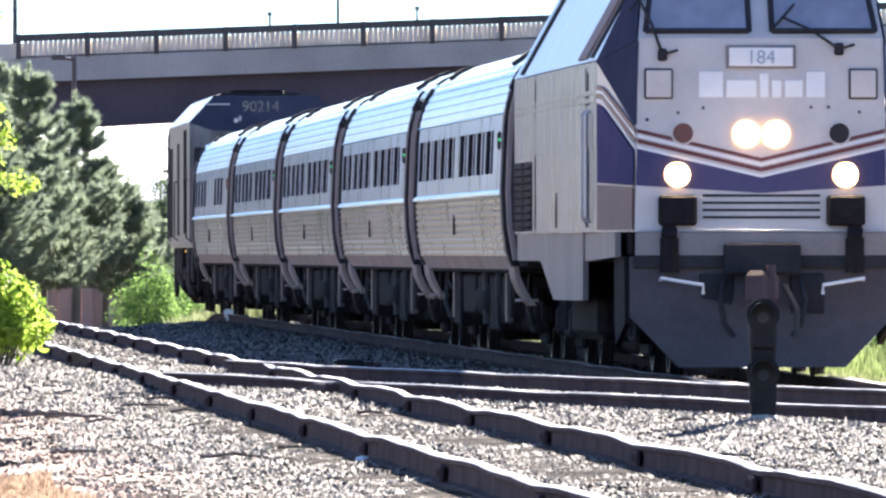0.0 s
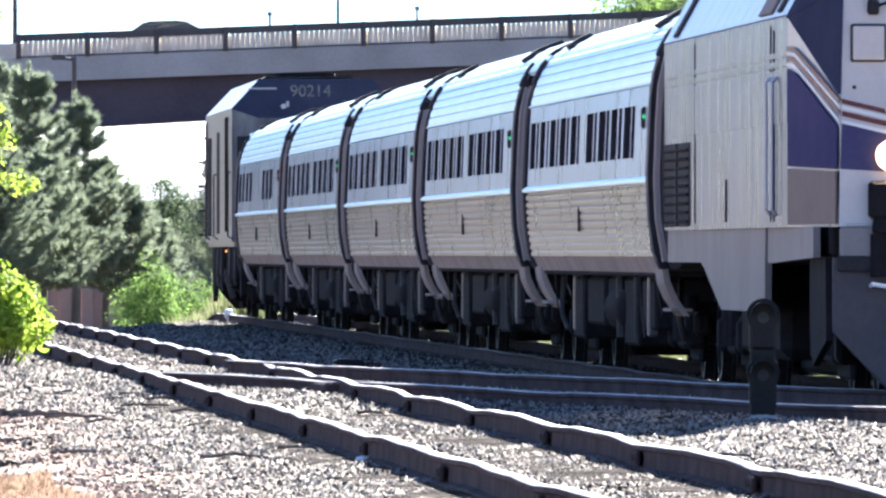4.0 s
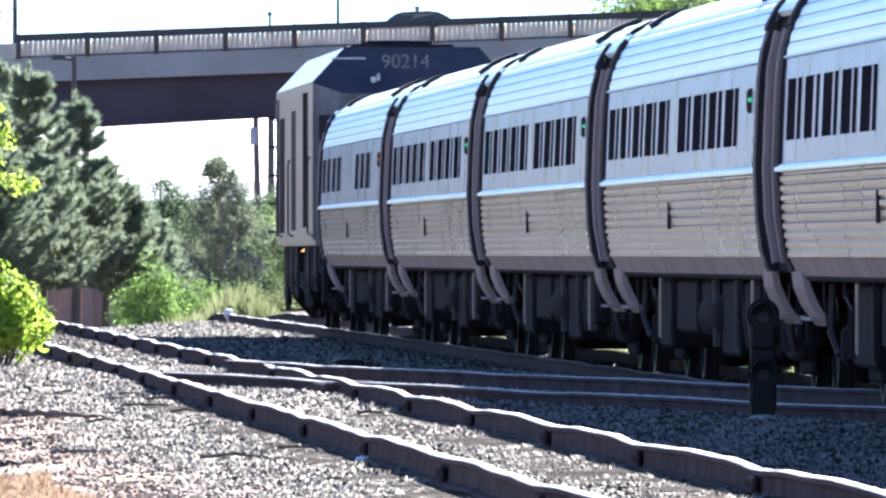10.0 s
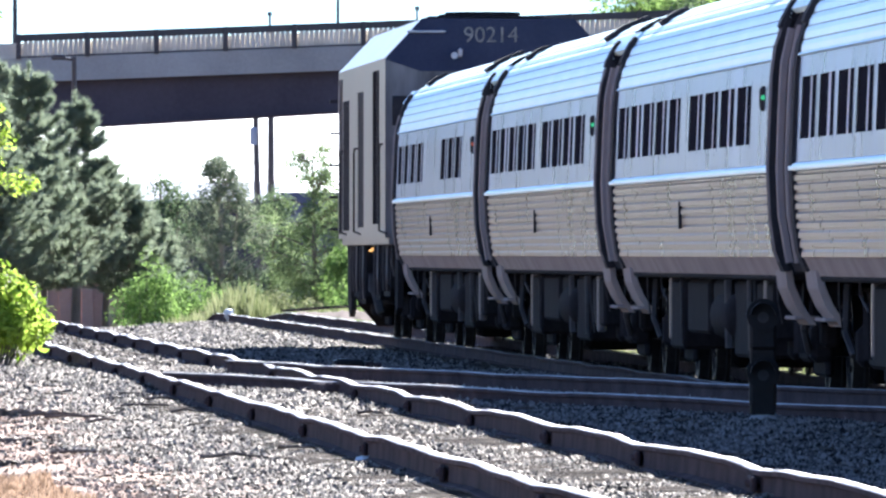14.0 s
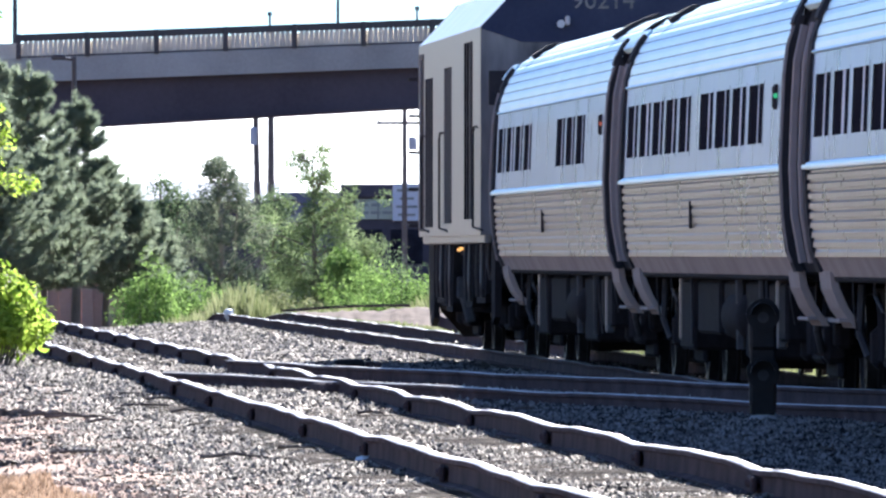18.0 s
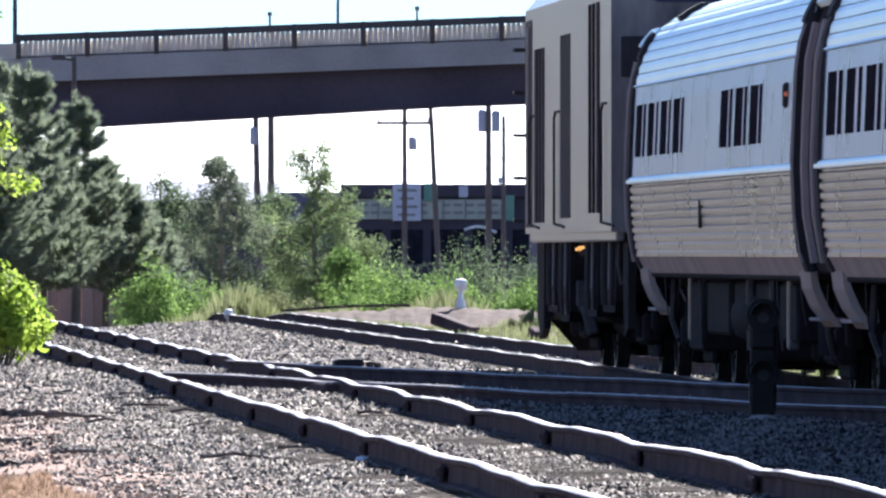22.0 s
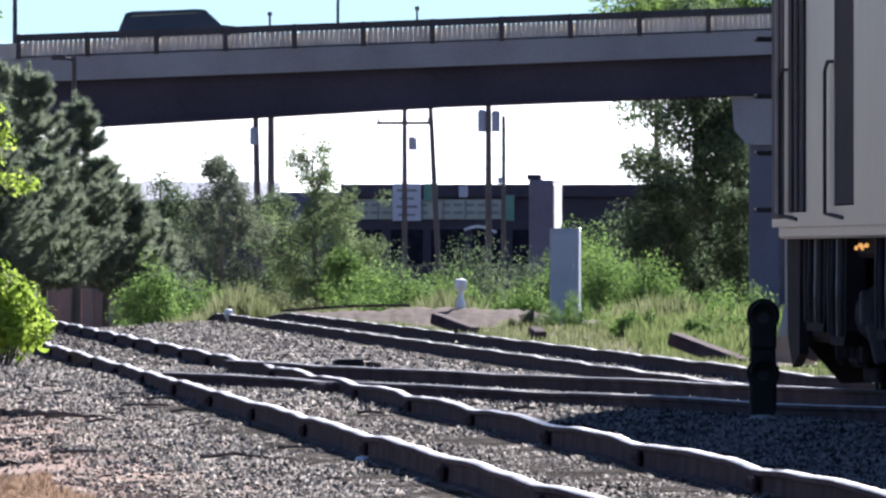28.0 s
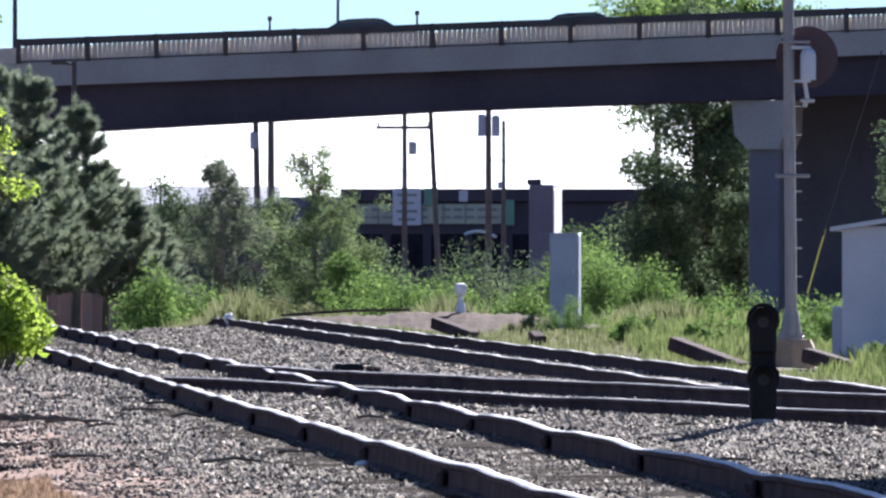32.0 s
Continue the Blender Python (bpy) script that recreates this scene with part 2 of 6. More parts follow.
M["yellow"] = surf("yellow_guy_guard", (0.50, 0.45, 0.06), (0.66, 0.60, 0.12), 0.5, 0, 2, 20, 0.05)
M["bark"] = surf("bark", (0.07, 0.055, 0.045), (0.18, 0.15, 0.125), 0.95, 0, 2, 20, 0.5, stretch=(3, 3, 0.6))
M["palebark"] = surf("pale_bark", (0.24, 0.21, 0.17), (0.44, 0.40, 0.34), 0.9, 0, 2, 20, 0.4, stretch=(3, 3, 0.6))
M["fence"] = surf("red_brown_fence_board", (0.36, 0.21, 0.165), (0.50, 0.32, 0.26), 0.9, 0, 0.8, 10, 0.2, per_object=0.3)
M["pine"] = leafy("pine_needles", (0.135, 0.170, 0.125), (0.265, 0.310, 0.21), 0.42)
M["leaf"] = leafy("tree_leaves", (0.10, 0.145, 0.065), (0.235, 0.305, 0.145), 0.38)
M["leafgrey"] = leafy("grey_green_leaves", (0.10, 0.13, 0.085), (0.23, 0.265, 0.18), 0.35)
M["leafdark"] = leafy("dark_tree_leaves", (0.060, 0.095, 0.055), (0.16, 0.215, 0.115), 0.35)
M["leafbright"] = leafy("bright_shrub_leaves", (0.16, 0.26, 0.03), (0.42, 0.55, 0.10), 0.5)
M["bush"] = leafy("bush_leaves", (0.100, 0.172, 0.048), (0.238, 0.360, 0.105), 0.40)
M["grassy"] = leafy("tall_grass", (0.11, 0.135, 0.055), (0.27, 0.285, 0.15), 0.3)
M["weeds"] = leafy("verge_weeds", (0.095, 0.130, 0.045), (0.225, 0.275, 0.105), 0.32)
M["hay"] = leafy("pale_hay", (0.22, 0.21, 0.13), (0.42, 0.38, 0.26), 0.3)
M["straw"] = leafy("dry_straw", (0.18, 0.122, 0.082), (0.42, 0.305, 0.215), 0.25)
M["store"] = surf("dark_store_wall", (0.035, 0.03, 0.045), (0.07, 0.062, 0.08), 0.8, 0, 0.3, 4, 0.05)
M["storesign"] = surf("pale_sign_panel", (0.30, 0.34, 0.27), (0.42, 0.45, 0.37), 0.6, 0, 0.5, 4, 0.03)
M["teal"] = surf("green_sign_panel", (0.10, 0.24, 0.18), (0.15, 0.32, 0.24), 0.6, 0, 0.5, 4, 0.03)
M["abut"] = surf("shade_dark_abutment_concrete", (0.070, 0.070, 0.090), (0.125, 0.122, 0.145), 0.9, 0, 0.4, 6, 0.2)
# Darker than the cap's concrete: shade below the cap put into the colour.
M["pierstain"] = surf("shaded_pier_concrete", (0.13, 0.13, 0.155), (0.20, 0.20, 0.235), 0.9, 0, 0.4, 6, 0.2)
M["signgrey"] = surf("faded_sign_lettering", (0.17, 0.18, 0.18), (0.26, 0.27, 0.26), 0.7, 0, 0.8, 6, 0.02)
M["signwhite"] = surf("faded_white_sign", (0.46, 0.48, 0.55), (0.58, 0.60, 0.66), 0.6, 0, 0.8, 6, 0.02)
M["greywing"] = surf("blue_grey_wing_paint", (0.10, 0.105, 0.15), (0.17, 0.17, 0.225), 0.8, 0, 0.3, 4, 0.05)
M["greyroof"] = surf("grey_metal_roof", (0.36, 0.38, 0.42), (0.46, 0.48, 0.52), 0.5, 0.2, 0.3, 4, 0.05)
# Shade in the roof grooves is put in as a darker colour.
M["groove"] = surf("shade_dark_groove", (0.09, 0.11, 0.13), (0.18, 0.20, 0.22), 0.8, 0, 2, 10, 0, spec=0.1)
M["carblack"] = surf("black_car_paint", (0.014, 0.015, 0.018), (0.024, 0.025, 0.030), 0.2, 0.1, 1, 5, 0)
M["carred"] = surf("dark_red_car_paint", (0.16, 0.03, 0.03), (0.22, 0.045, 0.04), 0.25, 0.1, 1, 5, 0)
def sky_paint():
    """Bright hazy air: white low down, pale blue higher up."""
    m = bpy.data.materials.new("hazy_sky")
    m.use_nodes = True
    n, l = m.node_tree.nodes, m.node_tree.links
    n.remove(n["Principled BSDF"])
    co, sep, mr, mx, em = (n.new(k) for k in ("ShaderNodeTexCoord", "ShaderNodeSeparateXYZ", "ShaderNodeMapRange", "ShaderNodeMix", "ShaderNodeEmission"))
    l.new(co.outputs["Object"], sep.inputs[0])
    l.new(sep.outputs["Z"], mr.inputs["Value"])
    mr.inputs["From Min"].default_value, mr.inputs["From Max"].default_value = 30.0, 47.0
    mx.data_type = "RGBA"
    l.new(mr.outputs[0], mx.inputs["Factor"])
    mx.inputs["A"].default_value, mx.inputs["B"].default_value = (0.80, 0.84, 0.85, 1), (0.19, 0.29, 0.345, 1)
    l.new(mx.outputs["Result"], em.inputs["Color"])
    l.new(em.outputs[0], n["Material Output"].inputs["Surface"])
    return m


M["haze"] = sky_paint()


# ---- mesh helpers ----
class Geo:
    """Collects faces with material slots, then becomes one mesh."""

    def __init__(self):
        self.v, self.f, self.m = [], [], []

    def add(self, verts, faces, m=0):
        k = len(self.v)
        self.v.extend([tuple(p) for p in verts])
        self.f.extend([tuple(i + k for i in f) for f in faces])
        self.m.extend([m] * len(faces))
        return self

    def box(self, cx, cy, cz, sx, sy, sz, m=0, bev=0.0, rz=0.0, rx=0.0, ry=0.0):
        """A box with chamfered edges."""
        b = min(bev, sx * 0.45, sy * 0.45, sz * 0.45)
        hx, hy, hz = sx / 2, sy / 2, sz / 2
        rot = Euler([radians(rx), radians(ry), radians(rz)]).to_matrix()
        if b <= 0:
            vs = [(x, y, z) for x in (-hx, hx) for y in (-hy, hy) for z in (-hz, hz)]
            fs = [(0, 1, 3, 2), (4, 6, 7, 5), (0, 4, 5, 1), (2, 3, 7, 6), (0, 2, 6, 4), (1, 5, 7, 3)]
        else:
            bm = bmesh.new()
            bmesh.ops.create_cube(bm, size=1.0)
            for q in bm.verts:
                q.co = Vector((q.co.x * sx, q.co.y * sy, q.co.z * sz))
            bmesh.ops.bevel(bm, geom=list(bm.edges), offset=b, segments=1, profile=0.5, affect="EDGES")
            bm.verts.index_update()
            vs = [tuple(q.co) for q in bm.verts]
            fs = [tuple(q.index for q in f.verts) for f in bm.faces]
            bm.free()
        return self.add([Vector((cx, cy, cz)) + rot @ Vector(p) for p in vs], fs, m)

    def tube(self, pts, radii, n=8, m=0, caps=True):
        """A round bar along points, its radius given for each."""
        rings, up = [], None
        pts = [Vector(p) for p in pts]
        if isinstance(radii, (int, float)):
            radii = [radii] * len(pts)
        for i, p in enumerate(pts):
            d = (pts[min(i + 1, len(pts) - 1)] - pts[max(i - 1, 0)]).normalized()
            a = d.orthogonal().normalized() if up is None else (up - d * up.dot(d)).normalized()
            up = a
            c = d.cross(a)
            rings.append([p + (a * math.cos(2 * math.pi * k / n) + c * math.sin(2 * math.pi * k / n)) * radii[i] for k in range(n)])
        return self.loft(rings, m, caps=caps)

    def loft(self, rings, m=0, closed=True, caps=True):
        n = len(rings[0])
        fs = []
        for i in range(len(rings) - 1):
            for k in range(n if closed else n - 1):
                q = (k + 1) % n
                fs.append((i * n + k, i * n + q, (i + 1) * n + q, (i + 1) * n + k))
        if caps and closed:
            fs.append(tuple(range(n - 1, -1, -1)))
            fs.append(tuple((len(rings) - 1) * n + k for k in range(n)))
        return self.add([p for r in rings for p in r], fs, m)


def make_mesh(name, geo, mats, smooth=0.0, weld=False):
    me = bpy.data.meshes.new(name)
    me.from_pydata(geo.v, [], geo.f)
    for k in (mats if isinstance(mats, (list, tuple)) else [mats]):
        me.materials.append(M[k])
    me.polygons.foreach_set("material_index", geo.m)
    bm = bmesh.new()
    bm.from_mesh(me)
    if weld:
        bmesh.ops.remove_doubles(bm, verts=bm.verts, dist=0.0005)
    bmesh.ops.recalc_face_normals(bm, faces=bm.faces)
    bm.to_mesh(me)
    bm.free()
    if smooth:
        me.shade_smooth()
        me.set_sharp_from_angle(angle=radians(smooth))
    me.update()
    return me


def part(name, geo, mats, parent=None, label="", smooth=0.0, at=None, weld=False):
    """One mesh object, under a thing or a part."""
    ob = new(name, geo if isinstance(geo, bpy.types.Mesh) else make_mesh(name, geo, mats, smooth, weld))
    ob.parent = parent
    if at is not None:
        ob.matrix_basis = at if isinstance(at, Matrix) else Matrix.Translation(at)
    return tagged(ob, label) if label else ob


def thing(name, label, category, m=None, group="", kind=""):
    ob = new(name)
    ob.empty_display_size = 0.3
    if m is not None:
        ob.matrix_basis = m
    return tagged(ob, label, category, group, kind)


def raw_mesh(name, verts, tri, mat):
    """A mesh straight from arrays of corners and of equal-sized faces."""
    me = bpy.data.meshes.new(name)
    n, k = tri.shape
    me.vertices.add(len(verts))
    me.vertices.foreach_set("co", verts.astype(np.float32).ravel())
    me.loops.add(n * k)
    me.loops.foreach_set("vertex_index", tri.astype(np.int32).ravel())
    me.polygons.add(n)
    me.polygons.foreach_set("loop_start", np.arange(0, n * k, k, dtype=np.int32))
    me.materials.append(M[mat])
    me.update(calc_edges=True)
    me.validate()
    return me


def main_x(y):
    return MAIN_X + MAIN_K * y


def side_x(y):
    return SIDE_X + SIDE_K * y


def cross_x(y):
    """The nearer rail of the crossover."""
    return -2.96 - 0.193 * (y - 142.6) + 0.0016 * np.maximum(0, y - 130) ** 2


def smooth01(a):
    a = np.clip(a, 0, 1)
    return a * a * (3 - 2 * a)


def drop(x, y):
    """How far the ground falls away beyond the crest of the line."""
    start = 238 + 64 * smooth01((np.asarray(x) + 8.0) / 3.5)
    return 1.1 * smooth01((np.asarray(y) - start) / 70.0)


def ground_z(x, y):
    x, y = np.asarray(x, float), np.asarray(y, float)
    xs, xm = side_x(y), main_x(y)
    t = smooth01((x - xs - 1.0) / np.maximum(xm - xs - 2.0, 1.0))
    z = -0.085 - 0.105 * t
    z = z - 0.16 * smooth01((x - xm - 1.7) / 2.0)
    z = z - 0.05 * smooth01((xs - 1.6 - x) / 2.0)
    z = z + 0.014 * np.sin(x * 3.7 + y * 1.1) * np.sin(y * 0.83 - x * 1.9) + 0.010 * np.sin(x * 7.1 - y * 1.7 + 1)
    z = z + 0.018 * np.sin(x * 2.1 + y * 0.31) * np.sin(y * 0.23 + 1.3) + 0.012 * np.sin(x * 5.3 + 0.7) * np.sin(y * 0.61)
    z = z + smooth01((xs - 2.2 - x) / 0.8) * (0.030 * np.sin(y * 0.9 + x * 1.3) * np.sin(y * 0.37 + 2) + 0.015 * np.sin(y * 2.1 + x * 4))
    z = z - 0.05 * smooth01((x - xs - 0.85) / 0.3) * (1 - smooth01((x - xs - 2.2) / 1.5))
    # stone heaped up to the crossover's nearer rail
    heap = smooth01((x - cross_x(y) + 2.2) / 1.9) * smooth01((xm - 0.9 - x) / 1.0) * smooth01((y - 98) / 8) * smooth01((172 - y) / 20)
    z = z + (-0.035 - z) * heap
    return z - drop(x, y)


# ---- ground ----
def build_ground():
    xs = np.concatenate([[-4000, -1500, -500, -200, -90, -50, -30, -22], np.arange(-16, 18.01, 0.3), [24, 32, 50, 90, 200, 500, 1500, 4000]])
    ys = np.concatenate([[-1500, -400, -100, -20, 10, 30, 45], np.arange(55, 330, 0.8), np.arange(332, 420, 5), [440, 480, 540, 620, 760, 1000, 1500, 2500, 4500]])
    gx, gy = np.meshgrid(xs, ys)
    gz = ground_z(gx, gy)
    far = (np.abs(gx) > 20) | (gy > 420) | (gy < 40)
    gz = np.where(far & (gy < 300), -0.4, gz)
    v = np.stack([gx, gy, gz], -1).reshape(-1, 3)
    nx, ny = len(xs), len(ys)
    i = (np.arange(ny - 1)[:, None] * nx + np.arange(nx - 1)[None]).ravel()
    f = np.stack([i, i + 1, i + nx + 1, i + nx], -1)
    me = raw_mesh("ground", v, f, "soil")
    me.shade_smooth()
    tagged(new("ground", me), "pale grey crushed-stone railway ground", "ground", kind="structure")


def build_ballast():
    """Loose stones, many and small, as one mesh."""
    rng = np.random.default_rng(7)
    base = np.array([(1, 0, -0.5), (-1, 0, -0.5), (0, 1, -0.5), (0, -1, -0.5), (0, 0, 1)], float)
    tri = np.array([(0, 2, 4), (2, 1, 4), (1, 3, 4), (3, 0, 4)])
    vs, fs, k = [], [], 0
    for y0, y1, dens, r0, r1 in ((73, 95, 420, 0.008, 0.024), (95, 120, 250, 0.010, 0.027), (120, 165, 95, 0.014, 0.034), (165, 310, 32, 0.017, 0.040)):
        half = 0.033 * y1 + 0.5
        n = int((y1 - y0) * 2 * half * dens)
        x, y = rng.uniform(-half, half, n), rng.uniform(y0, y1, n)
        keep = (x < main_x(y) + 2.3) & (np.abs(x) < 0.033 * y + 0.4)
        bare = np.sin(x * 1.7 + y * 0.13) + np.sin(x * 0.6 - y * 0.21 + 2) * 0.7
        off = side_x(y) - x
        keep &= ~((off > 1.9) & (bare + 0.9 * (off - 2.0) > rng.uniform(-0.2, 3.4, n)))
        x, y = x[keep], y[keep]
        n = len(x)
        r = rng.uniform(r0, r1, n)
        p = base[None] * (r[:, None, None] * rng.uniform(0.6, 1.25, (n, 5, 1)))
        p += rng.normal(0, 0.22, (n, 5, 3)) * r[:, None, None]
        a = rng.uniform(0, 6.28, n)
        ca, sa = np.cos(a)[:, None], np.sin(a)[:, None]
        q = np.stack([p[..., 0] * ca - p[..., 1] * sa, p[..., 0] * sa + p[..., 1] * ca, p[..., 2] * rng.uniform(0.55, 1.0, (n, 1))], -1)
        tilt = rng.uniform(-0.7, 0.7, (n, 1))
        q = np.stack([q[..., 0], q[..., 1] * np.cos(tilt) - q[..., 2] * np.sin(tilt), q[..., 1] * np.sin(tilt) + q[..., 2] * np.cos(tilt)], -1)
        q += np.stack([x, y, ground_z(x, y) + r * 0.25], -1)[:, None]
        vs.append(q.reshape(-1, 3))
        fs.append((tri[None] + 5 * np.arange(n)[:, None, None]).reshape(-1, 3) + k)
        k += 5 * n
    ob = new("ballast_stones", raw_mesh("ballast_stones", np.concatenate(vs), np.concatenate(fs), "stone"))
    tagged(ob, "loose grey and tan crushed-stone ballast between the rails", "gravel", kind="stuff")


# ---- tracks ----
RAIL = [(-0.070, -0.172), (0.070, -0.172), (0.070, -0.160), (0.016, -0.145), (0.010, -0.060), (0.012, -0.045), (0.036, -0.036),
        (0.036, -0.008), (0.026, 0.0), (-0.026, 0.0), (-0.036, -0.008), (-0.036, -0.036), (-0.012, -0.045), (-0.010, -0.060), (-0.016, -0.145), (-0.070, -0.160)]


def rail(xf, y0, y1, z, seed, parent, joint=0.0, wave=0.010, top=1, name="rail"):
    """One rail with a worn, slightly uneven line; joint: where the dips fall."""
    rng = random.Random(seed)
    g = Geo()
    n = int((y1 - y0) / 1.0)
    ph = [rng.uniform(0, 6.28) for _ in range(4)]
    rings = []
    for i in range(n + 1):
        y = y0 + (y1 - y0) * i / n
        x = xf(y) + 0.006 * math.sin(y * 0.7 + ph[0]) + 0.008 * math.sin(y * 0.29 + ph[1])
        d = abs((y - joint) / 10.0 - round((y - joint) / 10.0)) * 10.0
        zz = z - wave * 1.6 * max(0, 1 - d / 2.2) + wave * 0.5 * math.sin(y * 0.63 + ph[2]) + wave * 0.3 * math.sin(y * 1.7 + ph[3]) - float(drop(x, y))
        rings.append([(x + px, y, zz + pz) for px, pz in RAIL])
    g.loft(rings, 0)
    for k, f in enumerate(g.f):
        if len(f) == 4:
            a = f[0] % len(RAIL)
            if a in (7, 8, 9):
                g.m[k] = top
    return part(name, g, ["rust", "railtop", "raildull"], parent, smooth=40)


def joint_bar_mesh():
    g = Geo()
    g.box(-0.028, 0, -0.095, 0.036, 0.90, 0.085, 0, 0.010)
    g.box(0.028, 0, -0.095, 0.036, 0.90, 0.085, 0, 0.010)
    for k in range(4):
        g.tube([(-0.062, -0.27 + 0.18 * k, -0.095), (0.062, -0.27 + 0.18 * k, -0.095)], 0.019, 6)
    return make_mesh("joint_bar", g, "rust")


def build_tracks():
    siding = thing("siding_track", "worn jointed siding track with rusty rails and polished tops", "railway track", kind="structure")
    main = thing("main_track", "main railway track with rusty rail sides set in pale ballast", "railway track", kind="structure")
    cross = thing("crossover_track", "rusty crossover rails joining the siding and the main track", "railway track", kind="structure")
    bar = joint_bar_mesh()
    for side, off, j in ((-1, -0.77, 2.6), (1, 0.77, 8.8)):
        rail(lambda y, o=off: side_x(y) + o, 40, 330, SIDE_Z, 10 + side, siding, j, 0.012, 1)
        for i in range(5, 24):
            y = j + 10.0 * i
            x = side_x(y) + off
            part("joint_bar", bar, None, siding, at=(x, y, SIDE_Z - 0.012 - float(drop(x, y))))
    for side, off, j in ((-1, -0.75, 4.0), (1, 0.75, 9.0)):
        rail(lambda y, o=off: main_x(y) + o, 30, 380, 0.0, 20 + side, main, j, 0.007, 2)
    rail(lambda y: float(cross_x(y)), 101, 143.2, 0.085, 31, cross, 3.0, 0.006, 2)
    rail(lambda y: 0.31 - 0.186 * (y - 138.0) + 0.0016 * max(0, y - 140) ** 2, 108, 154, 0.12, 32, cross, 7.0, 0.006, 2)
    g = Geo()
    # frog casting and wing rail where the crossover meets the siding
    g.box(-1.05, 133.2, -0.02, 0.30, 1.6, 0.16, 0, 0.02, rz=6)
    part("frog", g, "rust", cross, "worn steel frog casting")
    g = Geo()
    g.box(0, 0, 0, 2.6, 0.23, 0.18, 0, 0.015)
    tie = make_mesh("tie", g, "tie")
    rest = Geo()
    rng = random.Random(4)
    for track, xf, zt, k in ((siding, side_x, SIDE_Z, SIDE_K), (main, main_x, 0.0, MAIN_K)):
        for i in range(560):
            y = 56 + 0.56 * i
            x = xf(y)
            z = zt - 0.172 - 0.089 - float(drop(x, y))
            turn = math.degrees(math.atan(-k)) * -1 + rng.uniform(-1.5, 1.5)
            if i < 290:
                part("tie", tie, None, track, at=pose(x + rng.uniform(-0.06, 0.06), y, z, 0, 0, turn))
            elif y < 370:
                rest.box(x, y, z, 2.6, 0.23, 0.18, 0, 0, turn)
    part("far_ties", rest, "tie", main)
    main.children[-1]["kind"] = "stuff"


# ---- train ----
# Vehicle space: y forward (towards the camera), +x the side that the camera sees, z up from the rail top.
HEADING = 180 + math.degrees(math.atan(-MAIN_K))
TRAVEL = [(0, 0.0), (3, 21.4), (6, 42.1), (9, 62.8), (12, 83.7), (15, 104.3), (18, 125.0), (21, 145.6), (24, 165.9), (27, 186.3), (30, 205.9), (32, 218.6)]
WHEEL_R = 0.46
CARS = []          # (thing, distance of its centre at the start)

# half section of the tube-shaped coach: x, z
def coach_x(z):
    pts = [(1.10, 1.46), (1.25, 1.535), (1.5, 1.575), (1.8, 1.595), (2.02, 1.60), (2.4, 1.585), (2.7, 1.575), (2.95, 1.555),
           (3.10, 1.525), (3.25, 1.475), (3.40, 1.395), (3.55, 1.265), (3.68, 1.07), (3.78, 0.81), (3.84, 0.50), (3.875, 0.0)]
    for (z0, x0), (z1, x1) in zip(pts, pts[1:]):
        if z <= z1:
            return x0 + (x1 - x0) * (z - z0) / (z1 - z0)
    return 0.0


def fluted(z0, z1, n, depth):
    """Heights and widths of a fluted panel: n flutes, each with a crisp lower lip."""
    out = []
    for i in range(n):
        a, b = z0 + (z1 - z0) * i / n, z0 + (z1 - z0) * (i + 1) / n
        out += [(coach_x(a) + depth, a), (coach_x(a) + depth, a + (b - a) * 0.55), (coach_x(b) - depth * 0.2, a + (b - a) * 0.72), (coach_x(b) - depth * 0.2, b - (b - a) * 0.02)]
    return out


def strip(g, prof, y0, y1, m, side=1, n=1):
    ys = [y0 + (y1 - y0) * i / n for i in range(n + 1)]
    g.loft([[(side * x, y, z) for x, z in prof] for y in ys], m, closed=False)


def roof_panels():
    """Broad roof flutes and the narrow recessed grooves between them, from the eave up."""
    zs = [2.96, 3.075, 3.19, 3.30, 3.405, 3.505, 3.60, 3.685, 3.755, 3.81, 3.855]
    flat, groove = [[(coach_x(2.93), 2.93), (coach_x(2.93) + 0.025, 2.945), (coach_x(2.96) + 0.02, 2.958), (coach_x(2.96), 2.97)]], []
    for a, b in zip(zs, zs[1:]):
        xa, xb = coach_x(a), coach_x(b)
        c = 0.92
        xc, zc = xa + (xb - xa) * c, a + (b - a) * c
        flat.append([(xa, a), ((xa + xc) / 2 + 0.008, (a + zc) / 2 + 0.008), (xc, zc)])
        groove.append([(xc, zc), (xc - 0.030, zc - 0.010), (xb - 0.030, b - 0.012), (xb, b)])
    flat.append([(coach_x(3.855), 3.855), (0.0, 3.875)])
    return flat, groove


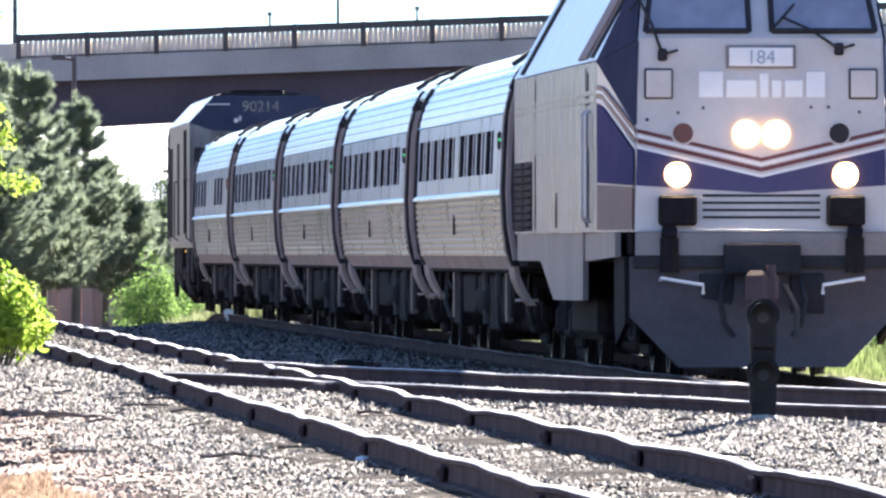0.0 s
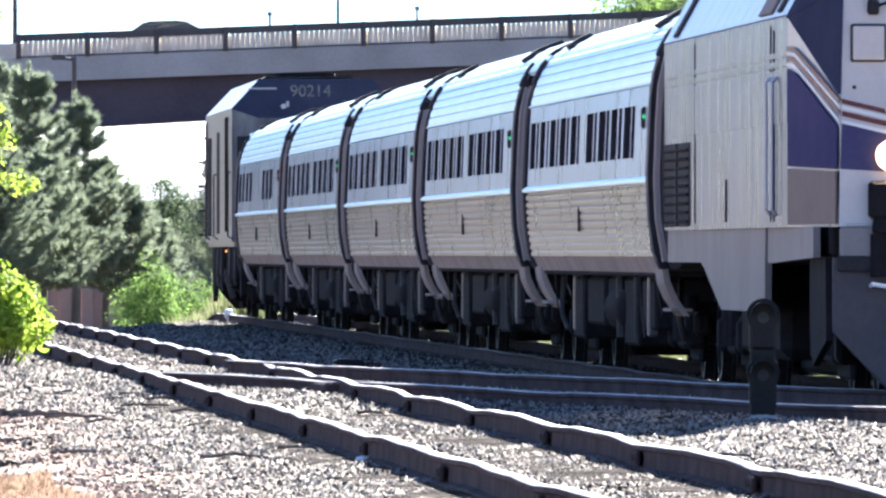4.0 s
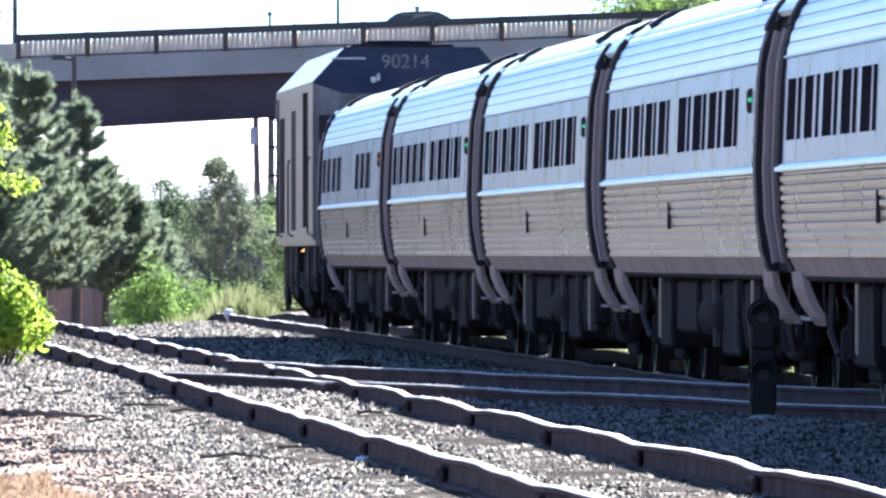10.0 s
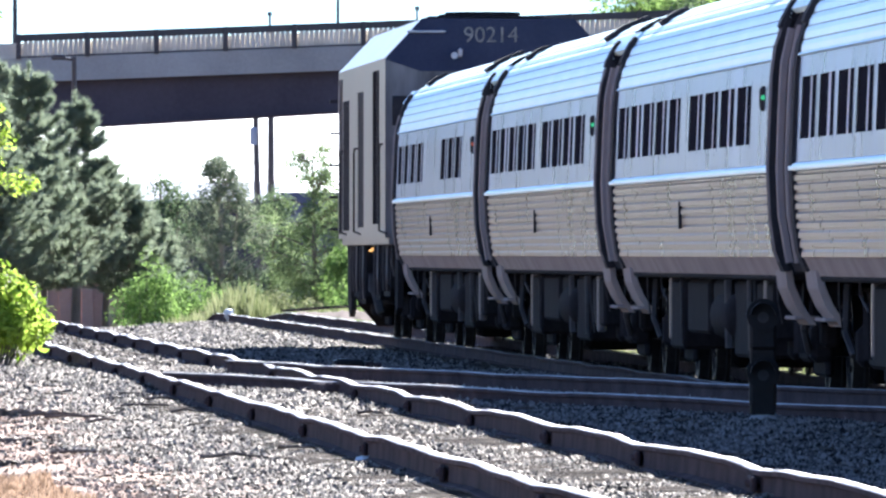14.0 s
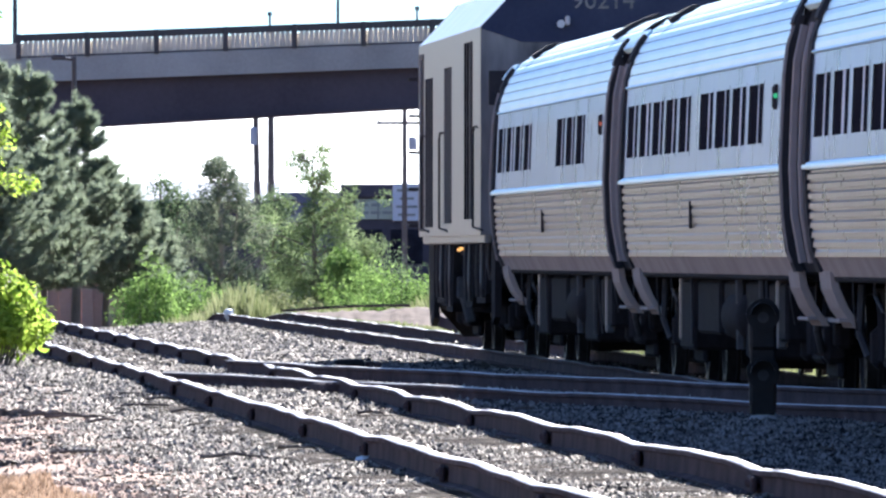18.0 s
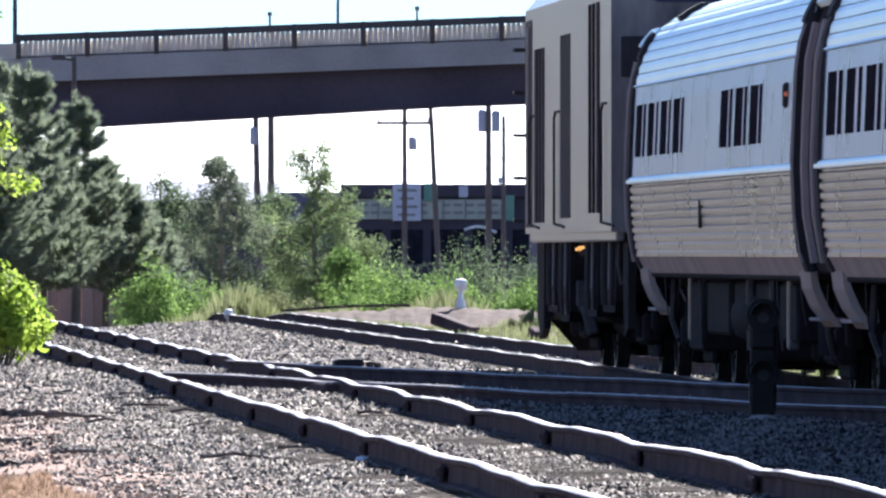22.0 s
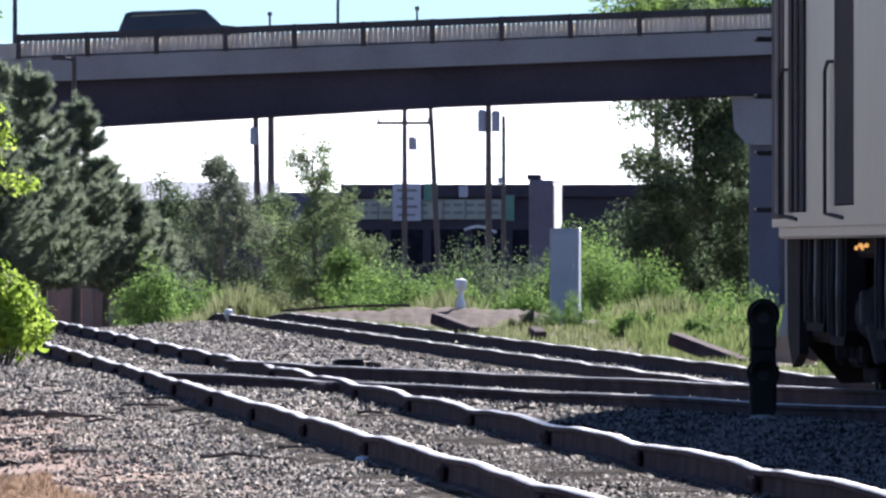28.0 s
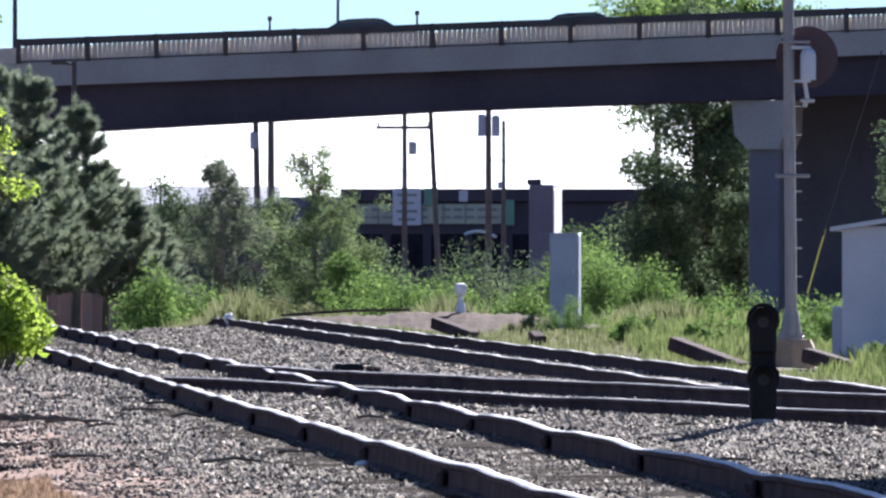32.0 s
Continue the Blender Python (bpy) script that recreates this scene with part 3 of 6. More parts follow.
def truck(parent, yc, wheel_mesh, base=2.6, mat="under"):
    """A two-axle bogie; its wheelsets turn."""
    g = Geo()
    for s in (-1, 1):
        g.box(s * 1.02, yc, 0.58, 0.16, base + 1.1, 0.24, 0, 0.04)
        g.box(s * 1.04, yc, 0.42, 0.18, 1.1, 0.20, 0, 0.04)
        for k in (-1, 1):
            g.box(s * 1.06, yc + k * base / 2, 0.50, 0.22, 0.36, 0.34, 0, 0.05)
            g.tube([(s * 1.08, yc + k * 0.35, 0.40), (s * 1.08, yc + k * 0.35, 0.86)], 0.11, 8)
    g.box(0, yc, 0.66, 2.2, 0.6, 0.26, 0, 0.04)
    g.box(0, yc, 0.95, 1.0, 0.9, 0.34, 0, 0.04)
    g.box(0, yc, 0.34, 1.2, base - 1.0, 0.42, 0, 0.06)
    for s in (-1, 1):
        g.box(s * 0.95, yc, 0.30, 0.08, base * 0.55, 0.22, 0, 0.03)
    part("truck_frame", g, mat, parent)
    for k in (-1, 1):
        w = part("wheelset", wheel_mesh, None, parent, at=(0, yc + k * base / 2, WHEEL_R))
        WHEELS.append(w)


WHEELS = []


def wheelset_mesh():
    g = Geo()
    for s in (-1, 1):
        prof = [(0.66, 0.08), (0.66, 0.20), (0.675, 0.40), (0.685, 0.487), (0.715, 0.487), (0.73, WHEEL_R), (0.82, WHEEL_R - 0.012), (0.82, 0.40), (0.79, 0.38), (0.765, 0.20), (0.80, 0.16), (0.80, 0.06)]
        g.loft([[(s * x, r * math.cos(2 * math.pi * k / 28), r * math.sin(2 * math.pi * k / 28)) for k in range(28)] for x, r in prof])
        for k in range(3):
            a = 2 * math.pi * k / 3
            g.box(s * 0.80, 0.28 * math.cos(a), 0.28 * math.sin(a), 0.03, 0.06, 0.06, 0, 0.01)
    g.tube([(-0.95, 0, 0), (0.95, 0, 0)], 0.085, 10)
    return make_mesh("wheelset", g, "wheel", 35)


def coach(groups, lamp, label, wheels):
    car = thing("passenger_car", label, "train car", group="coaches of the train")
    L, E = 11.85, 12.95
    win = []
    for y0, y1, n in groups:
        pitch = (y1 - y0) / n
        for i in range(n):
            win.append((y0 + pitch * i + 0.20, y0 + pitch * (i + 1) - 0.18))
    z0, z1 = 2.235, 2.755
    crng = random.Random(41)
    for side in (1, -1):
        g = Geo()
        strip(g, fluted(1.245, 1.965, 9, 0.018), -L, L, 0, side, 6)
        part("lower_side", g, "steel_low", car, "fluted stainless side panel with reflected ground tones in its colour")
        g = Geo()
        strip(g, [(1.36, 1.06), (1.44, 1.07)] + [(coach_x(z), z) for z in (1.10, 1.17, 1.24)] + [(coach_x(1.245) + 0.018, 1.245)], -L, L, 0, side, 6)
        part("sill_panel", g, "sill", car, "brown dusty sill panel")
        g = Geo()
        strip(g, [(1.585, 1.965), (1.632, 1.972), (1.640, 2.000), (1.622, 2.030), (1.594, 2.040)], -L, L, 0, side, 4)
        part("belt_rail", g, "steel_roof", car, "belt moulding coloured bright as if catching the sky", smooth=50)
        g = Geo()
        ys = [-L] + [q for w in win for q in w] + [L]
        for za, zb in ((2.04, 2.16), (2.16, z0), (z1, 2.84), (2.84, 2.93)):
            strip(g, [(coach_x(za), za), (coach_x(zb), zb)], -L, L, 0, side, 8)
        for a, b in zip(ys[0::2], ys[1::2]):
            strip(g, [(coach_x(z0), z0), (coach_x(z1), z1)], a, b, 0, side)
        for a, b in win:
            c = [(coach_x(z0), z0), (coach_x(z1), z1)]
            q = [(side * (c[0][0]), a, z0), (side * c[0][0], b, z0), (side * c[1][0], b, z1), (side * c[1][0], a, z1)]
            r = [(x - side * 0.018, y, z) for x, y, z in q]
            g.add(q + r, [(0, 1, 5, 4), (1, 2, 6, 5), (2, 3, 7, 6), (3, 0, 4, 7)], 1)
        part("window_band", g, ["steel", "black"], car, smooth=30)
        for a, b in win:
            g = Geo()
            x0, x1 = coach_x(z0), coach_x(z1)
            e = 0.035
            for ya, yb, za, zb in ((a - e, b + e, z0 - e, z0), (a - e, b + e, z1, z1 + e), (a - e, a, z0, z1), (b, b + e, z0, z1)):
                xa, xb = coach_x(za), coach_x(zb)
                vs = [(side * (x + d), y, z) for d in (0.0, 0.003) for x, y, z in ((xa, ya, za), (xa, yb, za), (xb, yb, zb), (xb, ya, zb))]
                g.add(vs, [(4, 5, 6, 7), (0, 4, 7, 3), (1, 2, 6, 5), (0, 1, 5, 4), (3, 7, 6, 2)], 0)
            fr = part("window", g, "steel", car)
            g = Geo()
            g.add([(side * (x - 0.015), y, z) for x, y, z in ((x0, a, z0), (x0, b, z0), (x1, b, z1), (x1, a, z1))] +
                  [(side * (x - 0.030), y, z) for x, y, z in ((x0, a, z0), (x0, b, z0), (x1, b, z1), (x1, a, z1))],
                  [(0, 1, 2, 3), (7, 6, 5, 4), (0, 4, 5, 1), (1, 5, 6, 2), (2, 6, 7, 3), (3, 7, 4, 0)], 0)
            part("pane", g, "tint", fr, "dark tinted window glass")
            # pale strips over the glass that put in daylight seen through the coach
            wd = b - a
            for c0, c1 in ((0.53 + crng.uniform(-0.05, 0.05), 0.62 + crng.uniform(-0.03, 0.04)), (0.91, 0.975)):
                g = Geo()
                ya, yb = a + wd * c0, a + wd * c1
                zc = z0
                xc = coach_x(zc)
                q = [(xc, ya, zc), (xc, yb, zc), (x1, yb, z1), (x1, ya, z1)]
                g.add([(side * (x - 0.008), y, z) for x, y, z in q] + [(side * (x - 0.012), y, z) for x, y, z in q],
                      [(0, 1, 2, 3), (7, 6, 5, 4), (0, 4, 5, 1), (1, 5, 6, 2), (2, 6, 7, 3), (3, 7, 4, 0)], 0)
                part("curtain", g, "curtain", fr, "pale strip standing in for daylight seen through the coach")
        # curved step wells at both ends, below the side
        for e in (-1, 1):
            g = Geo()
            pr = [(1.49, 1.13), (1.47, 0.98), (1.40, 0.82), (1.28, 0.66), (1.22, 0.66), (1.34, 0.84), (1.41, 1.0), (1.43, 1.13)]
            ya, yb = e * (L - 0.02), e * (L - 1.25)
            g.loft([[(side * x, y, z) for x, z in pr] for y in (ya, yb)])
            g.box(side * 1.30, (ya + yb) / 2, 0.72, 0.22, 1.2, 0.03, 0, 0.006)
            part("step_well", g, "sill", car, "grey-brown curved entrance step panel")
            # smooth dark corner post that closes the flutes
            g = Geo()
            pr = [(coach_x(z) + 0.034, z) for z in (1.12, 1.3, 1.6, 1.98, 2.04, 2.4, 2.8, 3.05, 3.3)]
            g.loft([[(side * x, e * q, z) for x, z in pr] + [(side * (x - 0.06), e * q, z) for x, z in reversed(pr)] for q in (L - 0.40, L + 0.01)])
            part("corner_post", g, "black", car, "dark end post beside the gangway")
        g = Geo()
        g.box(side * 1.605, -0.7, 1.64, 0.03, 0.10, 0.26, 0, 0.006)
        g.box(side * 1.61, -0.62, 1.60, 0.03, 0.06, 0.10, 0, 0.006)
        part("latch", g, "black", car)
        g = Geo()
        g.box(side * 1.575, lamp[0], 2.62, 0.07, 0.22, 0.22, 0, 0.025)
        hs = part("lamp_housing", g, "black", car)
        g = Geo()
        g.tube([(side * 1.59, lamp[0] + 0.105, 2.63), (side * 1.59, lamp[0] + 0.125, 2.63)], 0.022, 10)
        part("lens", g, lamp[1], hs)
        # underfloor equipment, each box with its lighter end plate
        rng = random.Random(int(len(groups) * 7 + groups[0][0] * 10) + side)
        y = -6.6
        while y < 6.4:
            w, h = rng.uniform(1.6, 4.2), rng.uniform(0.50, 0.72)
            g = Geo()
            g.box(side * 1.02, y + w / 2, 1.02 - h / 2, 0.62, w, h, 0, 0.03)
            part("equipment_box", g, "under", car)
            if rng.random() < 0.45:
                g = Geo()
                g.tube([(side * 1.36, y + w + 0.12, 1.05), (side * 1.35, y + w + 0.12, 0.40)], rng.choice((0.015, 0.03, 0.05)), 6)
                part("pipe", g, "undergrey", car)
            y += w + rng.uniform(0.3, 0.9)
        for k in range(4):
            g = Geo()
            yy, zz = rng.uniform(-11.3, 11.3), rng.uniform(0.35, 0.85)
            g.tube([(side * 1.38, yy, 1.06), (side * 1.37, yy + rng.uniform(-0.1, 0.1), (1.06 + zz) / 2), (side * 1.33, yy + rng.uniform(-0.3, 0.3), zz)], rng.choice((0.008, 0.012, 0.02)), 5)
            part("hanging_pipe", g, "undergrey", car)
        g = Geo()
        g.tube([(side * 1.18, 0.9, 0.70), (side * 1.18, 2.9, 0.70), (side * 1.18, 3.05, 0.70), (side * 1.18, 3.15, 0.70), (side * 1.18, 3.20, 0.70)], [0.25, 0.25, 0.22, 0.15, 0.05], 16)
        part("air_reservoir", g, "under", car, "grey domed air reservoir", smooth=50)
        for e in (-1, 1):
            g = Geo()
            g.tube([(side * 1.22, e * 10.6, 1.02), (side * 1.24, e * 10.6, 0.62), (side * 1.18, e * 10.4, 0.42)], 0.035, 6)
            part("air_hose", g, "undergrey", car)
            g = Geo()
            g.box(side * 1.30, e * 6.75 + 0.4, 0.74, 0.10, 0.10, 0.62, 0, 0.02)
            part("end_bracket", g, "npside", car, "pale grey underfloor post")
    g = Geo()
    flat, groove = roof_panels()
    for s in (1, -1):
        for pr in flat:
            strip(g, pr, -L, L, 0, s, 4)
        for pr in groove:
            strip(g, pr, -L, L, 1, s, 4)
    part("roof", g, ["steel_roof", "groove"], car, "fluted stainless roof with sky brightness in its colour", weld=True)
    # end bulkheads, diaphragms and roof hatches
    sec = [(coach_x(z), z) for z in (1.10, 1.25, 1.5, 2.0, 2.4, 2.7, 2.95, 3.15, 3.35, 3.55, 3.68, 3.78, 3.84)]
    for e in (-1, 1):
        g = Geo()
        ring = [(x - 0.012, e * (L - 0.03), z) for x, z in sec] + [(-x + 0.012, e * (L - 0.03), z) for x, z in reversed(sec)]
        ring2 = [(x, e * (L - 0.06), z) for x, y, z in ring]
        g.loft([ring, ring2])
        part("end_wall", g, "black", car, "black end bulkhead")
        g = Geo()
        folds = []
        for k in range(10):
            s = 0.965 - 0.03 * (k % 2)
            d = L + 0.02 + k * 0.118
            folds.append([(x * s, e * d, 2.4 + (z - 2.4) * (s + 0.02)) for x, z in sec] + [(-x * s, e * d, 2.4 + (z - 2.4) * (s + 0.02)) for x, z in reversed(sec)])
        g.loft(folds)
        part("diaphragm", g, "black", car, "ribbed black gangway bellows")
        for s in (-1, 1):
            g = Geo()
            g.tube([(s * (coach_x(z) + 0.036), e * (L - 0.02), z) for z in (1.2, 1.6, 2.0, 2.5, 2.9, 3.2)], 0.022, 6)
            part("diaphragm_rib", g, "dusty", car, "grey-brown gangway edge strip")
            g = Geo()
            g.tube([(s * (coach_x(z) * 0.97 + 0.02), e * (L + 0.62), z) for z in (1.2, 1.6, 2.0, 2.5, 2.9, 3.2)], 0.05, 6)
            part("diaphragm_rib", g, "dusty", car, "grey-brown gangway edge strip")
        for yy, w, x0, x1 in (((7.75, 0.55, 1.29, 0.80), (11.6, 0.4, 1.50, 1.33)) if e > 0 else ((9.4, 0.45, 1.27, 0.95), (11.6, 0.4, 1.50, 1.33))):
            zz = [z for z in np.linspace(3.1, 3.84, 26) if x1 <= coach_x(z) <= x0]
            for s in (-1, 1):
                g, rr = Geo(), []
                for q in (yy - w / 2, yy + w / 2):
                    rr.append([(s * (coach_x(z) + 0.035), e * q, z + 0.045) for z in zz] + [(s * (coach_x(z) - 0.04), e * q, z - 0.04) for z in reversed(zz)])
                g.loft(rr)
                part("roof_hatch", g, "black", car, "black roof vent strip")
        # pale rain hood over the gangway's shoulder
        for s in (-1, 1):
            zz = (3.36, 3.42, 3.48, 3.53)
            g = Geo()
            g.loft([[(s * (coach_x(z) + 0.02), e * q, z + 0.02) for z in zz] + [(s * (coach_x(z) - 0.02), e * q, z - 0.02) for z in reversed(zz)] for q in (L - 0.2, E + 0.04)])
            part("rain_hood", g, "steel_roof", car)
    g = Geo()
    g.box(0, 0, 1.10, 2.9, 2 * L - 0.2, 0.12, 0, 0.02)
    g.box(0, -0.4, 0.73, 1.5, 12.4, 0.64, 0, 0.06)
    g.box(0, 0, 0.72, 1.2, 24.0, 0.50, 0, 0.04)
    for e in (-1, 1):
        g.box(0, e * (E - 0.2), 0.90, 0.26, 1.0, 0.30, 0, 0.03)
        g.box(0, e * (L - 0.5), 0.95, 0.8, 1.0, 0.3, 0, 0.03)
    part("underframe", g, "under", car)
    for e in (-1, 1):
        truck(car, e * 9.0, wheels)
    return car


def text_mesh(body, size, depth=0.004):
    cu = bpy.data.curves.new("lettering", "FONT")
    cu.body, cu.size, cu.extrude, cu.align_x = body, size, depth, "CENTER"
    ob = bpy.data.objects.new("lettering", cu)
    scene.collection.objects.link(ob)
    bpy.context.view_layer.update()
    me = bpy.data.meshes.new_from_object(ob.evaluated_get(bpy.context.evaluated_depsgraph_get()))
    bpy.data.objects.remove(ob)
    return me


def locomotive(wheels):
    car = thing("diesel_locomotive", "silver passenger diesel locomotive with blue and red nose stripes, headlights lit", "locomotive")
    R, Fr = -10.1, 9.85

    def ring(y, wb, wm, wt, zm, zt, yb=0.0, ym=0.0, yt=0.0):
        return [(-wb, y + yb, 1.50), (-wm, y + ym, zm), (-wt, y + yt, zt), (wt, y + yt, zt), (wm, y + ym, zm), (wb, y + yb, 1.50)]
    g = Geo()
    g.loft([ring(R, 1.53, 1.53, 1.50, 3.30, 3.33), ring(6.9, 1.53, 1.53, 1.50, 3.30, 3.33)], 0)
    part("body", g, "silver", car, "silver body side with reflection streaks in its colour")
    for s in (1, -1):
        n = 14
        for k in range(n):
            g = Geo()
            ya, yb = R + (6.9 - R) * k / n, R + (6.9 - R) * (k + 1) / n - 0.03
            g.loft([[(s * 1.535, y, 3.32), (s * 0.985, y, 4.305), (s * 0.94, y, 4.28), (s * 1.48, y, 3.30)] for y in (ya, yb)])
            part("roof_panel", g, "nproof", car, "sloped roof panel with sky brightness in its paint")
    g = Geo()
    g.box(0, (R + 6.9) / 2, 3.80, 1.9, 6.9 - R - 0.04, 0.98, 0, 0.02)
    part("roof_top", g, "under", car)
    g = Geo()
    # tapered nose: side panels, face and windscreen slope
    a = [(1.53, 6.9, 1.50), (1.53, 6.9, 3.30), (0.98, 6.9, 4.30)]
    b = [(1.31, Fr, 1.50), (1.27, Fr - 0.12, 3.50), (1.17, Fr - 0.75, 4.26)]
    for s in (1, -1):
        q = [(s * x, y, z) for x, y, z in a + b]
        g.add(q, [(0, 1, 4, 3), (1, 2, 5, 4)], 0)
    q = [(-x, y, z) for x, y, z in b] + b + [(-0.98, 6.9, 4.30), (0.98, 6.9, 4.30)]
    g.add(q, [(0, 1, 4, 3), (1, 2, 5, 4), (2, 6, 7, 5)], 0)
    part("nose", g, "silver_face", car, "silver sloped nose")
    fy = Fr + 0.012      # just proud of the face

    def facey(z):
        return Fr - 0.06 * (z - 1.5) if z < 3.5 else Fr - 0.12 - 0.83 * (z - 3.5)
    # windscreens
    for s in (-1, 1):
        g = Geo()
        zs, xs = (3.58, 4.14), ((0.12, 1.19), (0.12, 1.10))
        q = [(s * xs[0][0], facey(zs[0]) + 0.03, zs[0]), (s * xs[0][1], facey(zs[0]) + 0.03, zs[0]), (s * xs[1][1], facey(zs[1]) + 0.03, zs[1]), (s * xs[1][0], facey(zs[1]) + 0.03, zs[1])]
        r = [(x, y - 0.05, z) for x, y, z in q]
        g.add(q + r, [(0, 1, 2, 3), (4, 5, 6, 7), (0, 1, 5, 4), (1, 2, 6, 5), (2, 3, 7, 6), (3, 0, 4, 7)], 0)
        w = part("windscreen", g, "screen", car, "sloping windscreen, pale with reflected sky in its colour")
        g = Geo()
        pts = q + q[:1]
        for p0, p1 in zip(pts, pts[1:]):
            g.tube([p0, p1], 0.03, 6)
        part("window_seal", g, "black", w)
        g = Geo()
        x0, z0, x1, z1 = (1.02, 3.33, 1.24, 3.90) if s > 0 else (-0.81, 3.39, -0.24, 3.72)
        g.tube([(x0, facey(z0) + 0.05, z0), ((x0 + x1) / 2, facey((z0 + z1) / 2) + 0.10, (z0 + z1) / 2 + 0.03), (x1, facey(z1) + 0.09, z1)], 0.016, 6)
        g.tube([(x1 + 0.10, facey(z1 - 0.10) + 0.07, z1 - 0.10), (x1 - 0.12, facey(z1 + 0.14) + 0.07, z1 + 0.14)], 0.014, 6)
        g.tube([(x0, facey(z0) + 0.04, z0), (x0 - 0.16, facey(z0 + 0.05) + 0.05, z0 + 0.05)], 0.014, 6)
        g.box(x0, facey(z0) + 0.03, z0, 0.10, 0.08, 0.13, 0, 0.02)
        part("wiper", g, "black", car)
        # dark corner pillars of the cab
        g = Geo()
        q = [(s * 1.545, 7.0, 3.28), (s * 1.285, Fr - 0.10, 3.48), (s * 1.185, Fr - 0.73, 4.25), (s * 1.05, 7.2, 4.22)]
        q2 = [(x + s * 0.012, y, z + 0.006) for x, y, z in q]
        g.add(q + q2, [(4, 5, 6, 7), (0, 1, 5, 4), (1, 2, 6, 5), (2, 3, 7, 6), (3, 0, 4, 7)], 0)
        part("cab_corner", g, "navy", car, "dark blue cab corner panel")
        g = Geo()
        q = [(s * 1.535, 7.05, 3.29), (s * 1.275, Fr - 0.10, 3.48), (s * 1.305, Fr - 0.05, 2.60)]
        g.add([(x + s * 0.012, y, z) for x, y, z in q] + [(x - s * 0.01, y, z) for x, y, z in q], [(0, 1, 2), (0, 3, 4, 1), (1, 4, 5, 2), (2, 5, 3, 0)], 0)
        part("cab_corner", g, "navy", car, "dark blue wedge behind the nose edge")
    # number board and square plates
    g = Geo()
    g.box(0, facey(3.3) + 0.02, 3.31, 0.72, 0.05, 0.24, 0, 0.01)
    nb = part("number_board", g, "dusty", car)
    g = Geo()
    g.box(0, facey(3.3) + 0.048, 3.31, 0.66, 0.012, 0.19, 0, 0.004)
    part("lit_panel", g, "white", nb, "white number panel")
    t = text_mesh("184", 0.20)
    t.materials.append(M["cabinet"])
    part("road_number", t, None, nb, "grey road number", at=pose(0, facey(3.3) + 0.060, 3.24, 90, 0, 180))
    for s in (-1, 1):
        g = Geo()
        g.box(s * 1.06, facey(3.0) + 0.01, 3.03, 0.30, 0.05, 0.32, 0, 0.015)
        f = part("access_plate", g, "undergrey", car)
        g = Geo()
        g.box(s * 1.06, facey(3.0) + 0.03, 3.03, 0.26, 0.03, 0.28, 0, 0.008)
        part("plate", g, "silver_face", f)
        g = Geo()
        yy = facey(2.52)
        g.tube([(s * 0.81, yy - 0.02, 2.52), (s * 0.81, yy + 0.025, 2.52)], 0.125, 20)
        r = part("marker_ring", g, "silver_face", car)
        g = Geo()
        g.tube([(s * 0.81, yy + 0.01, 2.52), (s * 0.81, yy + 0.035, 2.52)], 0.105, 20)
        part("lens", g, "redlens" if s > 0 else "black", r, "unlit dark red marker lens" if s > 0 else "unlit dark marker lens")
        # headlight pair and ditch lights
        g = Geo()
        yy = facey(2.5)
        g.tube([(s * 0.155, yy - 0.02, 2.51), (s * 0.155, yy + 0.04, 2.51)], 0.145, 20)
        h = part("headlight", g, "glow", car, "headlight rim made to glow for the lamp's halo")
        g = Geo()
        g.tube([(s * 0.155, yy + 0.02, 2.51), (s * 0.155, yy + 0.05, 2.51)], 0.112, 20)
        part("lens", g, "lamp", h, "lit headlight")
        g = Geo()
        yy = facey(2.1)
        g.box(s * 0.87, yy + 0.06, 1.72, 0.40, 0.22, 0.32, 0, 0.03)
        d = part("ditch_light_box", g, "under", car, "dark brown ditch-light bracket box")
        g = Geo()
        g.tube([(s * 0.87, yy - 0.02, 2.09), (s * 0.87, yy + 0.06, 2.09)], 0.135, 18)
        g2 = part("ditch_light", g, "glow", car, "ditch-light rim made to glow for the lamp's halo")
        g = Geo()
        g.tube([(s * 0.87, yy + 0.04, 2.09), (s * 0.87, yy + 0.07, 2.09)], 0.102, 18)
        part("lens", g, "ditch", g2, "lit ditch light")
        # buffer-beam fittings
        g = Geo()
        g.tube([(s * 0.96, Fr + 0.08, 1.44), (s * 0.96, Fr + 0.08, 1.08)], 0.10, 12)
        g.tube([(s * 0.96, Fr + 0.08, 1.47), (s * 0.96, Fr + 0.14, 1.52)], 0.085, 12)
        part("cylinder_fitting", g, "under", car)
        g = Geo()
        g.tube([(s * 1.05, Fr + 0.02, 1.00), (s * 1.05, Fr + 0.22, 1.02), (s * 0.62, Fr + 0.26, 0.95), (s * 0.62, Fr + 0.22, 0.86)], 0.020, 6)
        part("handrail", g, "white", car, "white-painted handrail")
    for x, z in ((1.18, 2.66), (0.86, 2.73), (0.60, 2.78), (-0.52, 2.79), (-0.70, 2.79), (-1.02, 2.74)):
        g = Geo()
        g.tube([(x, facey(z) - 0.01, z), (x, facey(z) + 0.014, z)], 0.018, 8)
        part("bolt", g, "undergrey", car)
    # wordmark drawn as plain white bars
    yy = facey(3.0) + 0.012
    x = 0.66
    for w, h in ((0.285, 0.27), (0.345, 0.18), (0.125, 0.25), (0.135, 0.18), (0.22, 0.18), (0.235, 0.27)):
        g = Geo()
        g.box(x - w / 2, yy, 2.89 + h / 2, w - 0.035, 0.014, h, 0, 0.005)
        part("wordmark_bar", g, "white", car, "white wordmark block")
        x -= w
